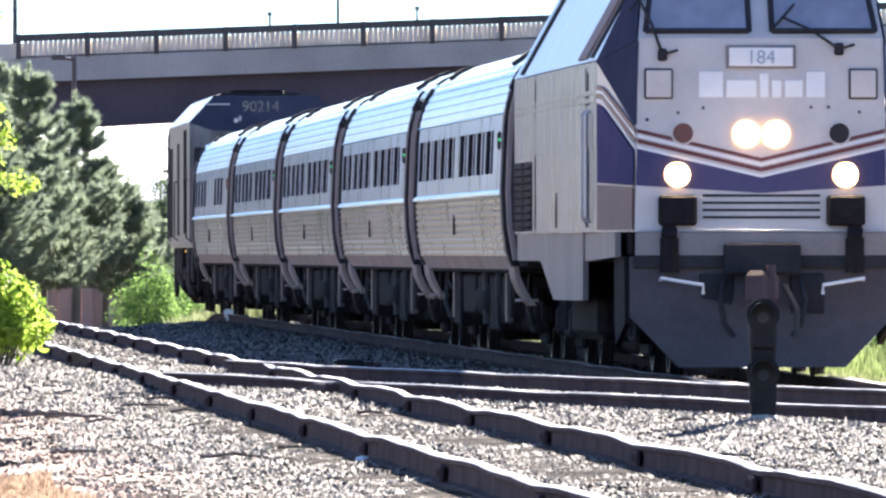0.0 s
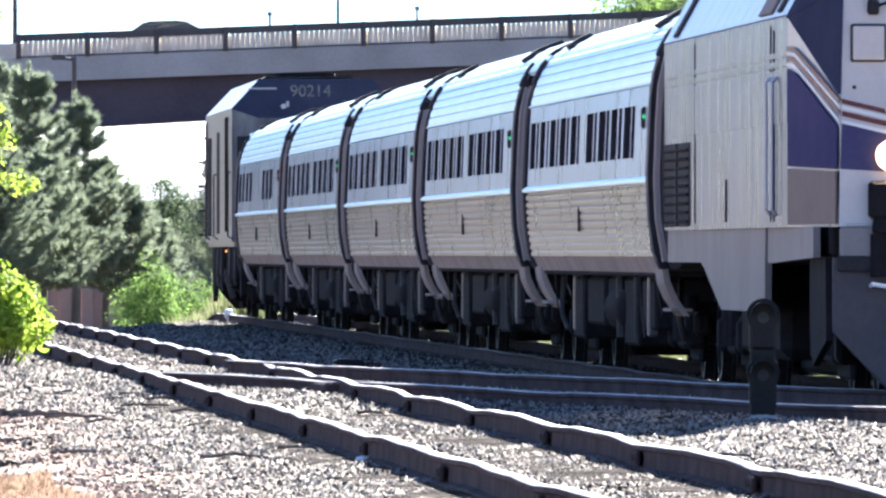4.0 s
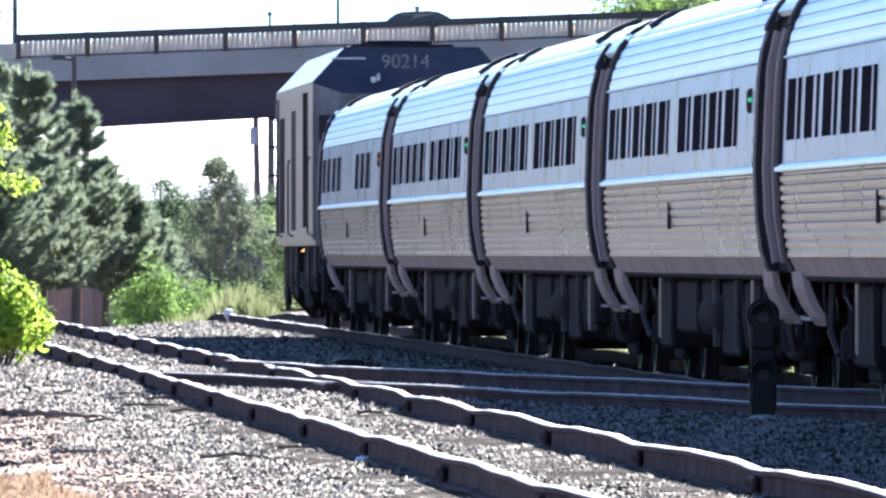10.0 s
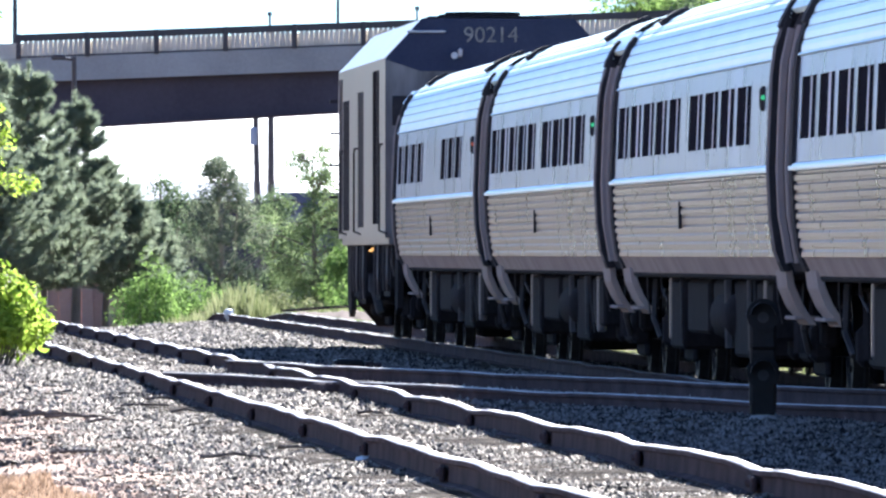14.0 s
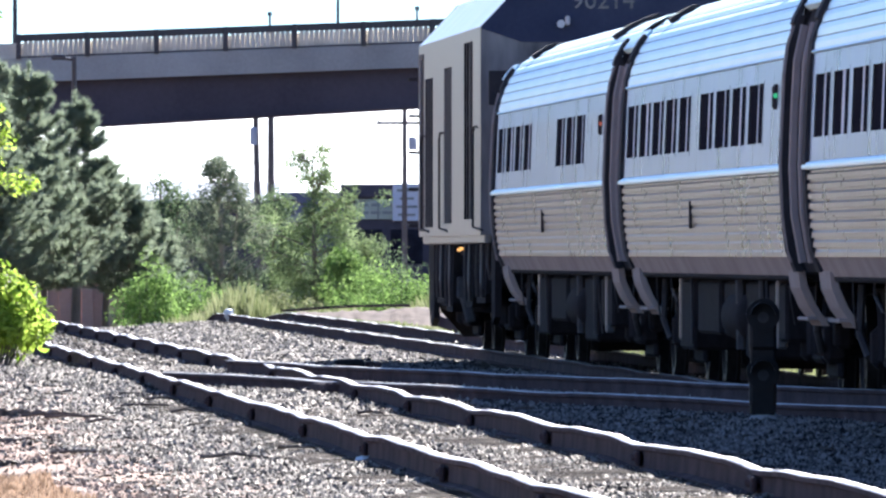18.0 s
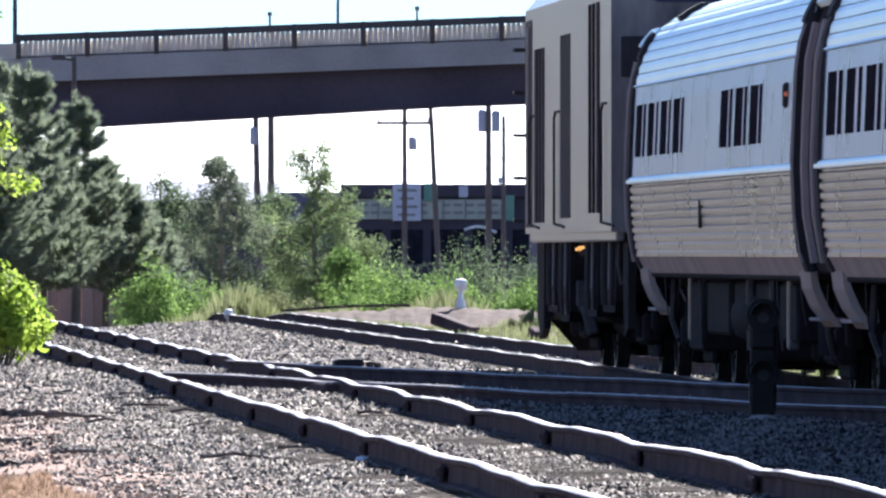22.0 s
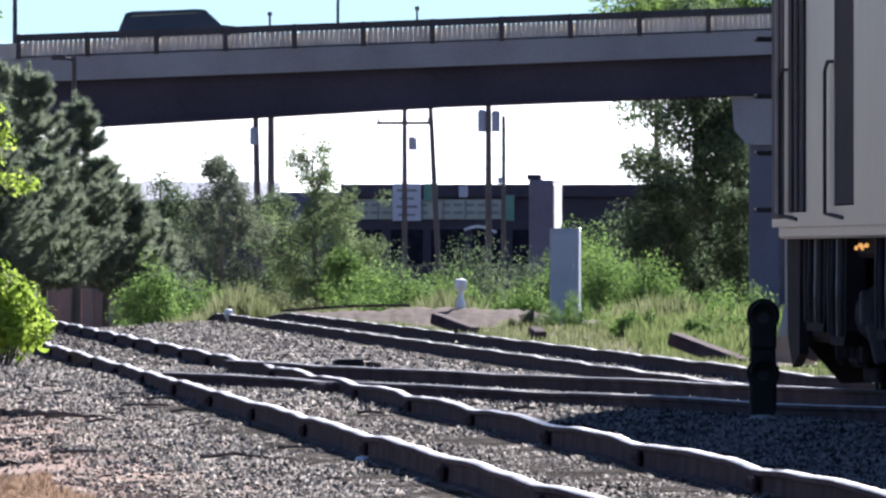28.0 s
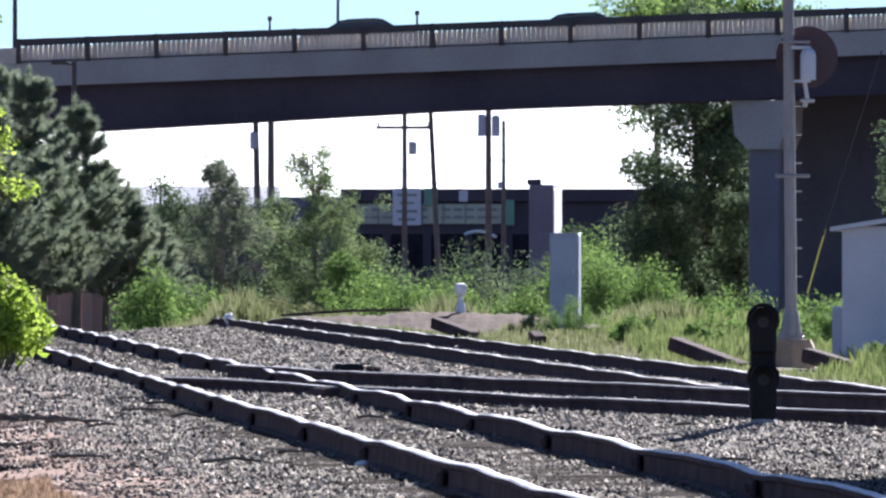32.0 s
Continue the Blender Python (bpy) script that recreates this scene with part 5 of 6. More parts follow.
def build_signal_mast():
    x, y = 5.15, 209.0
    z = float(ground_z(x, y))
    s = thing("signal_mast", "grey steel signal mast with a round target and side brackets", "signal", pose(x, y, z))
    g = Geo()
    g.tube([(0.06, 0, -0.2), (0.06, 0, 0.30), (0.06, 0, 0.42)], [0.34, 0.30, 0.24], 10)
    part("concrete_base", g, "dirt", s, "tan concrete footing")
    g = Geo()
    g.tube([(0, 0, 0.40), (0, 0, 0.46), (0, 0, 0.47), (0, 0, 0.80), (0, 0, 0.84)], [0.20, 0.20, 0.17, 0.12, 0.105], 12)
    for k in range(6):
        a = k * math.pi / 3
        g.tube([(0.17 * math.cos(a), 0.17 * math.sin(a), 0.42), (0.17 * math.cos(a), 0.17 * math.sin(a), 0.53)], 0.022, 6)
    part("foot_flange", g, "mast", s, smooth=40)
    g = Geo()
    g.tube([(0, 0, 0.82), (-0.02, 0, 3.2), (-0.05, 0, 6.6)], [0.088, 0.084, 0.078], 14)
    part("pole", g, "mast", s, "light grey tubular pole", smooth=40)
    g = Geo()
    g.box(0.02, -0.06, 2.84, 0.52, 0.10, 0.06, 0, 0.015)
    part("bracket", g, "mast", s)
    g = Geo()
    g.box(0.02, -0.06, 4.82, 0.52, 0.08, 0.045, 0, 0.01)
    part("bracket", g, "mast", s)
    for k in range(7):
        g = Geo()
        g.tube([(0.02, -0.02, 1.35 + 0.42 * k), (0.16, -0.02, 1.35 + 0.42 * k)], 0.014, 6)
        part("step_peg", g, "galv", s)
    g = Geo()
    g.tube([(0.24, 0.22, 4.60), (0.24, 0.27, 4.60)], 0.46, 40)
    part("target", g, "discred", s, "dark red-brown round target plate", smooth=40)
    g = Geo()
    g.tube([(0.25, -0.05, 4.26), (0.25, -0.05, 4.62), (0.25, -0.05, 4.70), (0.25, -0.05, 4.73)], [0.118, 0.118, 0.09, 0.04], 14)
    g.box(0.14, -0.05, 4.74, 0.30, 0.05, 0.05, 0, 0.01)
    g.box(0.16, -0.05, 4.24, 0.26, 0.06, 0.04, 0, 0.01)
    part("relay_can", g, "bungalow", s, "pale painted can", smooth=40)
    g = Geo()
    g.tube([(0.20, -0.04, 4.23), (0.24, -0.04, 3.98), (0.20, -0.04, 3.86)], 0.03, 8)
    g.box(0.24, -0.04, 3.95, 0.22, 0.10, 0.06, 0, 0.02)
    part("cable_elbow", g, "galv", s)
    g = Geo()
    g.tube([(1.36, 0.6, 4.70), (0.48, 0.15, 1.95)], 0.010, 6)
    part("guy_wire", g, "wire", s)
    g = Geo()
    g.tube([(0.52, 0.18, 2.07), (0.24, 0.0, 1.10)], 0.014, 8)
    part("guy_guard", g, "yellow", s, "yellow plastic guy-wire guard")


def build_hut():
    x, y = 7.02, 206.0
    z = float(ground_z(x, y)) - 0.02
    s = thing("signal_hut", "pale painted steel signal hut with a low sloped roof", "hut", pose(x, y, z, 0, 0, -38))
    w, d, h = 1.9, 1.5, 2.0
    g = Geo()
    g.box(0, 0, h / 2 + 0.1, w, d, h, 0, 0.02)
    part("wall", g, "bungalow", s)
    g = Geo()
    g.loft([[(xx, yy, zz) for xx, zz in ((-w / 2 - 0.12, h + 0.08), (0, h + 0.22), (w / 2 + 0.12, h + 0.08), (w / 2 + 0.12, h + 0.02), (0, h + 0.15), (-w / 2 - 0.12, h + 0.02))] for yy in (-d / 2 - 0.12, d / 2 + 0.12)])
    part("roof", g, "bungalow", s, "low white metal roof")
    g = Geo()
    g.box(0.0, -d / 2 - 0.012, 0.95, 0.80, 0.03, 1.55, 0, 0.01)
    dr = part("door", g, "bungalow", s)
    g = Geo()
    g.box(0.30, -d / 2 - 0.04, 0.95, 0.03, 0.04, 0.16, 0, 0.01)
    part("handle", g, "galv", dr)
    g = Geo()
    g.box(-w / 2 - 0.14, -0.45, 0.50, 0.26, 0.36, 0.85, 0, 0.02)
    part("meter_box", g, "cabinet", s, "blue-grey side box")
    g = Geo()
    g.box(0, 0, 0.06, w + 0.16, d + 0.16, 0.2, 0, 0.02)
    part("plinth", g, "concrete", s)


def build_relay_case():
    x, y = 2.60, 300.0
    z = float(ground_z(x, y))
    s = thing("relay_cabinet", "blue-grey steel trackside relay cabinet standing in weeds", "cabinet", pose(x, y, z, 0, 0, -8))
    h = 1.78 - z
    g = Geo()
    g.box(0, 0, h / 2 + 0.1, 0.62, 0.42, h - 0.2, 0, 0.02)
    part("body", g, "cabinet", s)
    g = Geo()
    g.box(0, 0, h + 0.01, 0.63, 0.43, 0.04, 0, 0.012)
    part("lid", g, "cabinet", s)
    g = Geo()
    g.box(0, -0.22, h / 2 + 0.25, 0.54, 0.02, h - 0.65, 0, 0.006)
    dr = part("door", g, "cabinet", s)
    g = Geo()
    g.box(0.2, -0.24, h / 2 + 0.3, 0.03, 0.03, 0.14, 0, 0.006)
    part("handle", g, "galv", dr)
    g = Geo()
    g.box(0, 0, 0.05, 0.7, 0.5, 0.3, 0, 0.02)
    part("plinth", g, "concrete", s)


def build_small_lineside():
    # switch machine lying on the ballast
    x, y = -1.05, 171.0
    z = float(ground_z(x, y))
    s = thing("switch_machine", "low black switch machine bolted beside the rails", "switch machine", pose(x, y, z, 0, 0, 4))
    g = Geo()
    g.box(-0.10, 0, 0.10, 0.36, 0.5, 0.17, 0, 0.03)
    part("housing", g, "signal", s)
    g = Geo()
    g.tube([(0.16, 0, 0.06), (0.16, 0, 0.15)], 0.05, 8)
    g.tube([(0.26, 0, 0.05), (0.26, 0, 0.14)], 0.045, 8)
    g.box(0.14, 0, 0.04, 0.34, 0.3, 0.05, 0, 0.01)
    part("crank", g, "rust", s)
    g = Geo()
    g.tube([(-0.3, 0, 0.03), (-1.3, -0.4, 0.03)], 0.02, 6)
    part("throw_rod", g, "rust", s)
    # small white markers at the crest
    for x, y, z, h, w in ((0.38, 303.0, 0.14, 0.60, 0.27), (-4.52, 298.0, -0.35, 0.46, 0.20)):
        m = thing("white_marker", "small white-painted trackside marker post", "marker", pose(x, y, z))
        g = Geo()
        g.tube([(0, 0, -0.15), (0, 0, 0.0), (0, 0, h * 0.20), (0, 0, h * 0.32), (0, 0, h * 0.55)], [w * 0.42, w * 0.40, w * 0.36, w * 0.20, w * 0.20], 12)
        part("post", g, "white", m, smooth=40)
        g = Geo()
        g.tube([(0, 0, h * 0.52), (0, 0, h * 0.62), (0, 0, h * 0.86), (0, 0, h * 0.96), (0, 0, h)], [w * 0.24, w * 0.46, w * 0.54, w * 0.44, w * 0.15], 12)
        part("cap", g, "white", m, "domed white cap", smooth=40)
    # pale stone slabs, timbers and sticks left on the ground
    rng = random.Random(12)
    for x, y, ln, w, h, rz in ((-3.25, 104.0, 0.62, 0.22, 0.07, -4), (-3.6, 118.0, 0.8, 0.24, 0.07, -3), (-2.86, 92.0, 0.5, 0.2, 0.05, 6)):
        z = float(ground_z(x, y))
        g = Geo()
        n = 24
        rings = []
        for i in range(n):
            t = i / (n - 1) - 0.5
            k = 1 - 0.45 * rng.random() - (0.4 if i in (0, n - 1) else 0)
            rings.append([(t * ln, a * w / 2 * k + rng.uniform(-0.02, 0.02), b * h / 2 * k + rng.uniform(-0.014, 0.014)) for a, b in ((-1, -1), (1, -1), (1.0, 0.7), (0.6, 1), (-0.6, 1), (-1.0, 0.7))])
        g.loft(rings)
        ob = part("old_timber", g, "oldwood")
        ob.matrix_basis = pose(x, y, z + h * 0.35, 0, 0, rz)
        tagged(ob, "weathered broken timber lying on the gravel", "timber", "scattered timbers")
    for i in range(26):
        y = rng.uniform(80, 140)
        x = rng.uniform(-0.030 * y, float(side_x(y)) - 0.9) if i < 18 else rng.uniform(float(side_x(y)) - 0.6, 0.02 * y)
        ln = rng.uniform(0.15, 0.5)
        a = rng.uniform(-0.5, 0.5)
        g = Geo()
        z = float(ground_z(x, y)) + 0.025
        g.tube([(x, y, z), (x + ln * 0.5 * math.cos(a), y + ln * 0.5 * math.sin(a), z + rng.uniform(0, 0.03)), (x + ln * math.cos(a), y + ln * math.sin(a), z)], [0.014, 0.012, 0.006], 6)
        tagged(part("stick", g, "bark"), "dry dark stick lying on the ballast", "stick", "sticks on the ballast")
    for x, y, r in ((-4.75, 218.0, 0.07), (-0.52, 92.0, 0.05), (-2.0, 75.2, 0.06)):
        g = Geo()
        z = float(ground_z(x, y))
        g.box(x, y, z + r * 0.6, r * 2.4, r * 2, r * 1.3, 0, r * 0.5, rz=rng.uniform(0, 90), rx=rng.uniform(-15, 15))
        tagged(part("white_rock", g, "white"), "bright white broken rock on the ballast", "rock", "white rocks")
    # old rails and timbers beside the main line
    for x, y, ln, rz, mt in ((0.22, 256.0, 1.15, -50, "rust"), (1.72, 258.0, 0.42, -75, "rust"), (3.92, 208.0, 1.7, -52, "rust"), (5.42, 196.0, 1.0, -40, "rust")):
        g = Geo()
        z = float(ground_z(x, y))
        g.box(0, 0, 0, ln, 0.24, 0.20, 0, 0.02, ry=3)
        ob = part("discarded_tie", g, mt)
        ob.matrix_basis = pose(x, y, z + 0.16, 0, 10, rz)
        tagged(ob, "dark discarded wooden tie lying in the weeds", "railway tie", "discarded ties")


def build_dirt_bank():
    """A low bank of bare earth beyond the rails, fading into the weeds at both ends."""
    rng = random.Random(17)
    ys = [(-4.0, 0.0), (-3.0, 0.07), (-2.2, 0.16), (-1.2, 0.27), (-0.4, 0.34), (0.6, 0.36), (1.6, 0.28), (3.4, 0.0)]
    g, rings = Geo(), []
    n = 90
    for i in range(n):
        t = i / (n - 1)
        x = -3.6 + 8.2 * t
        k = float(np.interp(t, (0, 0.06, 0.30, 0.60, 0.74, 1.0), (0, 0.78, 0.95, 1.0, 0.62, 0.0)))
        k *= 0.94 + 0.05 * math.sin(17 * t + 1) + 0.04 * math.sin(41 * t)
        rings.append([(x + rng.uniform(-0.04, 0.04), 303.0 + dy + rng.uniform(-0.2, 0.2), -0.32 + (h + rng.uniform(-0.02, 0.03)) * k * 1.24) for dy, h in ys])
    g.loft(rings, closed=False)
    bank = part("dirt_bank", g, "bank", smooth=60)
    tagged(bank, "low bank of bare grey-brown earth beyond the rails", "earth bank", kind="structure")
    g = Geo()
    g.tube([(-3.45, 303.0, 0.045), (-2.7, 303.4, 0.10), (-1.9, 303.7, 0.145), (-0.7, 303.8, 0.16)], 0.028, 6)
    tagged(part("old_rail", g, "rust"), "thin rusty old rail lying along the earth bank", "rail")


# ---- bridge ----
BY, BG = 490.0, 0.0375       # distance and rise per metre to the right


def build_bridge():
    def bz(x, z):
        return z + BG * x
    x0, x1 = -34.0, 46.0

    def slab(z0, z1, y0, y1, xa=x0, xb=x1, lift=0.0, thick=False):
        g = Geo()
        rings = []
        for x in np.linspace(xa, xb, 41):
            up = lift * min(max((x + 12.0) / 12.0, 0.0), 1.0)      # the girder grows shallower to the right
            lo, hi = bz(x, z0) + up, bz(x, z1) + (up if thick else 0.0)
            rings.append([(x, y0, lo), (x, y1, lo), (x, y1, hi), (x, y0, hi)])
        g.loft(rings)
        return g
    b = thing("road_bridge", "concrete and steel road bridge with a slatted parapet over the tracks", "bridge", kind="structure")
    part("fascia", slab(7.76, 8.60, BY, BY + 0.35), "concrete", b, "grey concrete fascia beam")
    part("girder", slab(6.20, 7.76, BY + 0.55, BY + 0.62, lift=0.24), "girder", b, "dark steel plate girder")
    for k in range(1, 5):
        part("girder", slab(6.20, 7.80, BY + 0.55 + 2.6 * k, BY + 0.63 + 2.6 * k, lift=0.24), "girder", b)
    part("girder_flange", slab(6.16, 6.22, BY + 0.40, BY + 0.80, lift=0.24, thick=True), "girder", b)
    part("deck", slab(7.80, 8.34, BY + 0.35, BY + 12.5), "concrete", b)
    part("fascia", slab(7.76, 8.60, BY + 12.5, BY + 12.8), "concrete", b)
    part("road_surface", slab(8.345, 8.40, BY + 0.9, BY + 12.0), "asphalt", b)
    part("barrier", slab(8.60, 9.13, BY + 0.42, BY + 0.70), "slat", b, "concrete kerb wall behind the slats")
    part("top_rail", slab(9.18, 9.42, BY + 0.02, BY + 0.14, -14.8, x1), "darkrail", b, "dark steel top rail")
    part("bottom_rail", slab(8.60, 8.66, BY + 0.04, BY + 0.12, -14.8, x1), "darkrail", b)
    part("far_rail", slab(9.02, 9.14, BY + 12.5, BY + 12.6, -14.8, x1), "darkrail", b)
    post = make_mesh("post", Geo().box(0, 0, 0, 0.17, 0.20, 0.86, 0, 0.02), "darkrail")
    sl = make_mesh("slat", Geo().box(0, 0, 0, 0.135, 0.07, 0.58, 0, 0.015), "slat")
    sp = 2.393
    rng = random.Random(8)
    for i in range(14):
        x = -14.72 + sp * i if i else -14.72
        part("post", post, None, b, at=(x, BY - 0.04, bz(x, 9.0)))
        if i < 13:
            for k in range(13):
                xx = x + 0.16 + (sp - 0.14) * (k + 0.5) / 13
                part("slat", sl, None, b, at=pose(xx, BY + 0.10, bz(xx, 8.94 + rng.uniform(-0.015, 0.015))))
    g = Geo()
    for i in range(14, 25):
        x = -14.72 + sp * i
        g.box(x, BY - 0.04, bz(x, 9.0), 0.2, 0.2, 0.86)
        for k in range(13):
            xx = x + 0.16 + (sp - 0.14) * (k + 0.5) / 13
            g.box(xx, BY + 0.10, bz(xx, 8.94), 0.135, 0.07, 0.58)
    part("far_slats", g, "slat", b)
    b.children[-1]["kind"] = "stuff"
    # skewed pier with its cap, and the abutment hidden by the pines
    p = thing("bridge_pier", "grey concrete wall pier with a blocky cap under the bridge", "bridge pier", pose(10.62, BY + 1.0, -1.2, 0, 0, -12), kind="structure")
    g = Geo()
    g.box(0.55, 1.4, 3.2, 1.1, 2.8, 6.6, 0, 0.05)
    part("shaft", g, "pierstain", p, "blue-grey concrete shaft, shade below the cap in its colour")
    # Added wall whose dark colour stands for the deep shade under the bridge.
    w = thing("abutment_wall", "added abutment wall, coloured dark for the shade under the bridge", "wall", pose(16.2, BY + 7.5, -1.3), kind="structure")
    g = Geo()
    g.box(0, 0, 4.9, 9.0, 0.8, 9.8, 0, 0.05)
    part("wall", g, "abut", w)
    g = Geo()
    g.loft([[(-0.45, y, 6.75), (-0.55, y, 7.95), (1.35, y, 7.95), (1.3, y, 6.75), (1.1, y, 6.25), (0.0, y, 6.25)] for y in (-0.3, 3.1)])
    part("cap", g, "concrete", p)
    a = thing("bridge_abutment", "grey concrete bridge abutment", "abutment", pose(-24, BY + 6, -1.3), kind="structure")
    g = Geo()
    g.box(0, 0, 4.2, 3.0, 13, 8.4, 0, 0.05)
    part("wall", g, "concrete", a)
    a = thing("bridge_abutment", "grey concrete bridge abutment", "abutment", pose(36, BY + 6, -1.3), kind="structure")
    g = Geo()
    g.box(0, 0, 4.6, 3.0, 13, 9.2, 0, 0.05)
    part("wall", g, "concrete", a)
    # lamp standards on the deck
    for x, h, r in ((-15.2, 4.0, 0.09), (-3.73, 6.0, 0.055), (-6.15, 1.30, 0.05), (-0.92, 1.30, 0.045)):
        z = bz(x, 8.36)
        s = thing("lamp_standard", "thin dark metal post on the bridge deck", "post", pose(x, BY + 11.6, z))
        g = Geo()
        g.tube([(0, 0, 0), (0, 0, h + 0.35)], [r, r * 0.8], 8)
        part("shaft", g, "darkrail", s)
        g = Geo()
        g.box(0, 0, h + 0.35, 0.16, 0.10, 0.16, 0, 0.03)
        part("head", g, "darkrail", s)
    s = thing("street_lamp", "dark street lamp with a short arm beside the bridge", "street lamp", pose(-11.75, 450.0, -1.3))
    g = Geo()
    g.tube([(0, 0, 0), (0, 0, 8.85)], [0.10, 0.075], 8)
    part("shaft", g, "darkrail", s)
    g = Geo()
    g.tube([(0, 0, 8.75), (-0.45, 0, 8.80)], 0.05, 8)
    g.box(-0.5, 0, 8.82, 0.46, 0.22, 0.16, 0, 0.04)
    part("arm", g, "darkrail", s)


# ---- plants ----
def lobed_crown(name, rng, centres, radii, count, size, mat):
    """Leaves laid over many small rounded lobes, facing out and up, with strays between; one mesh."""
    c, rad = np.asarray(centres, float), np.asarray(radii, float)
    idx = rng.choice(len(c), count, p=rad ** 2 / np.sum(rad ** 2))
    o = rng.normal(0, 1, (count, 3))
    o /= np.linalg.norm(o, axis=1)[:, None]
    p = c[idx] + o * rad[idx][:, None] * (rng.uniform(0.35, 1.15, (count, 1)) ** 0.6)
    nrm = o + np.array([0, 0, 0.45]) + rng.normal(0, 0.45, (count, 3))
    nrm /= np.linalg.norm(nrm, axis=1)[:, None]
    d = np.cross(nrm, rng.normal(0, 1, (count, 3)))
    d /= np.linalg.norm(d, axis=1)[:, None]
    e = np.cross(nrm, d)
    s = size * rng.uniform(0.55, 1.35, (count, 1))
    a, b = d * s, e * s * 0.55
    v = np.stack([p - a, p + b - nrm * s * 0.2, p + a, p - b - nrm * s * 0.2], 1).reshape(-1, 3)
    k = np.arange(count)[:, None] * 4
    return raw_mesh(name, v, np.concatenate([k + np.array([[0, 1, 2]]), k + np.array([[0, 2, 3]])], 0), mat)


def broadleaf(x, y, height, width, seed, mat, label, leaves=5000, leaf=0.10, bark="bark", open_crown=0.0, low=0.12, base=None, name="tree", stems=1, shape=None, rise=(0.05, 0.16), bare=1.0):
    """Tapered trunk, limbs with side twigs, and leaves clumped round the twigs."""
    rng = np.random.default_rng(seed)
    z = float(ground_z(x, y)) if base is None else base
    t = thing(name, label, "tree" if name == "tree" else "shrub", pose(x, y, z))
    lean = rng.uniform(-0.04, 0.04, 2)
    g, tips, spr = Geo(), [], []
    top = height * 0.93
    trunk = [(lean[0] * top * k, lean[1] * top * k, top * k) for k in (0, 0.15, 0.35, 0.6, 0.8, 1.0)]
    g.tube(trunk, [height * r for r in (0.020, 0.016, 0.012, 0.008, 0.005, 0.002)], 7)
    for k in range(1, stems):
        a = 2.1 * k + 0.5
        out = [(math.cos(a) * width * f, math.sin(a) * width * f, top * q) for f, q in ((0.01, 0.0), (0.07, 0.25), (0.13, 0.55), (0.15, 0.85))]
        g.tube(out, [height * q for q in (0.014, 0.011, 0.007, 0.002)], 6)
    part("trunk", g, bark, t, smooth=50)
    g = Geo()
    n = int(14 + height * (8 if shape else 3))
    for i in range(n):
        h = low + (0.95 - low) * (i + rng.uniform(0, 1)) / n
        a = rng.uniform(0, 6.283)
        env = math.sin(math.pi * min(1, (h - low * 0.6) / (1.08 - low * 0.6)) ** 0.75) ** 0.8
        if shape:
            env = float(np.interp(h, *zip(*shape)))
        r = width * 0.5 * env * rng.uniform(0.55, 1.12)
        p0 = Vector((lean[0] * h * top, lean[1] * h * top, h * top))
        p2 = p0 + Vector((math.cos(a) * r, math.sin(a) * r, height * rng.uniform(*rise)))
        p1 = (p0 + p2) / 2 + Vector((0, 0, height * 0.02))
        g.tube([p0, p1, p2], [height * 0.0055 * (1.1 - h), height * 0.003, height * 0.001], 5)
        for k in range(4):
            f = rng.uniform(0.35, 1.05)
            q = p0 + (p2 - p0) * f + Vector(rng.normal(0, width * 0.055, 3))
            g.tube([p0 + (p2 - p0) * min(f, 0.95), q], [height * 0.0018, height * 0.0006], 4)
            tips.append(q)
            spr.append(width * rng.uniform(0.035, 0.085) * (1 - 0.4 * open_crown) * (0.60 if h > bare else 1.0))
    part("branchwork", g, bark, t)
    part("crown", lobed_crown("crown", rng, tips, [(2.0 - 1.0 * open_crown) * q for q in spr], int(leaves * 2.2), leaf * 0.66, mat), None, t)
    return t


def needles(name, rng, at, way, count, length, mat):
    """Tufts of thin needles fanning out round each shoot's tip, as one mesh."""
    at, way = np.repeat(np.asarray(at), count, 0), np.repeat(np.asarray(way), count, 0)
    n = len(at)
    root = at + way * rng.uniform(-0.22, 0.10, (n, 1)) + rng.normal(0, 0.02, (n, 3))
    d = way + rng.normal(0, 0.55, (n, 3))
    d /= np.linalg.norm(d, axis=1)[:, None]
    e = np.cross(d, rng.normal(0, 1, (n, 3)))
    e /= np.linalg.norm(e, axis=1)[:, None]
    e *= rng.uniform(0.008, 0.016, (n, 1))
    tip = root + d * length * rng.uniform(0.6, 1.2, (n, 1))
    v = np.stack([root - e, root + e, tip], 1).reshape(-1, 3)
    return raw_mesh(name, v, np.arange(3 * n).reshape(-1, 3), mat)


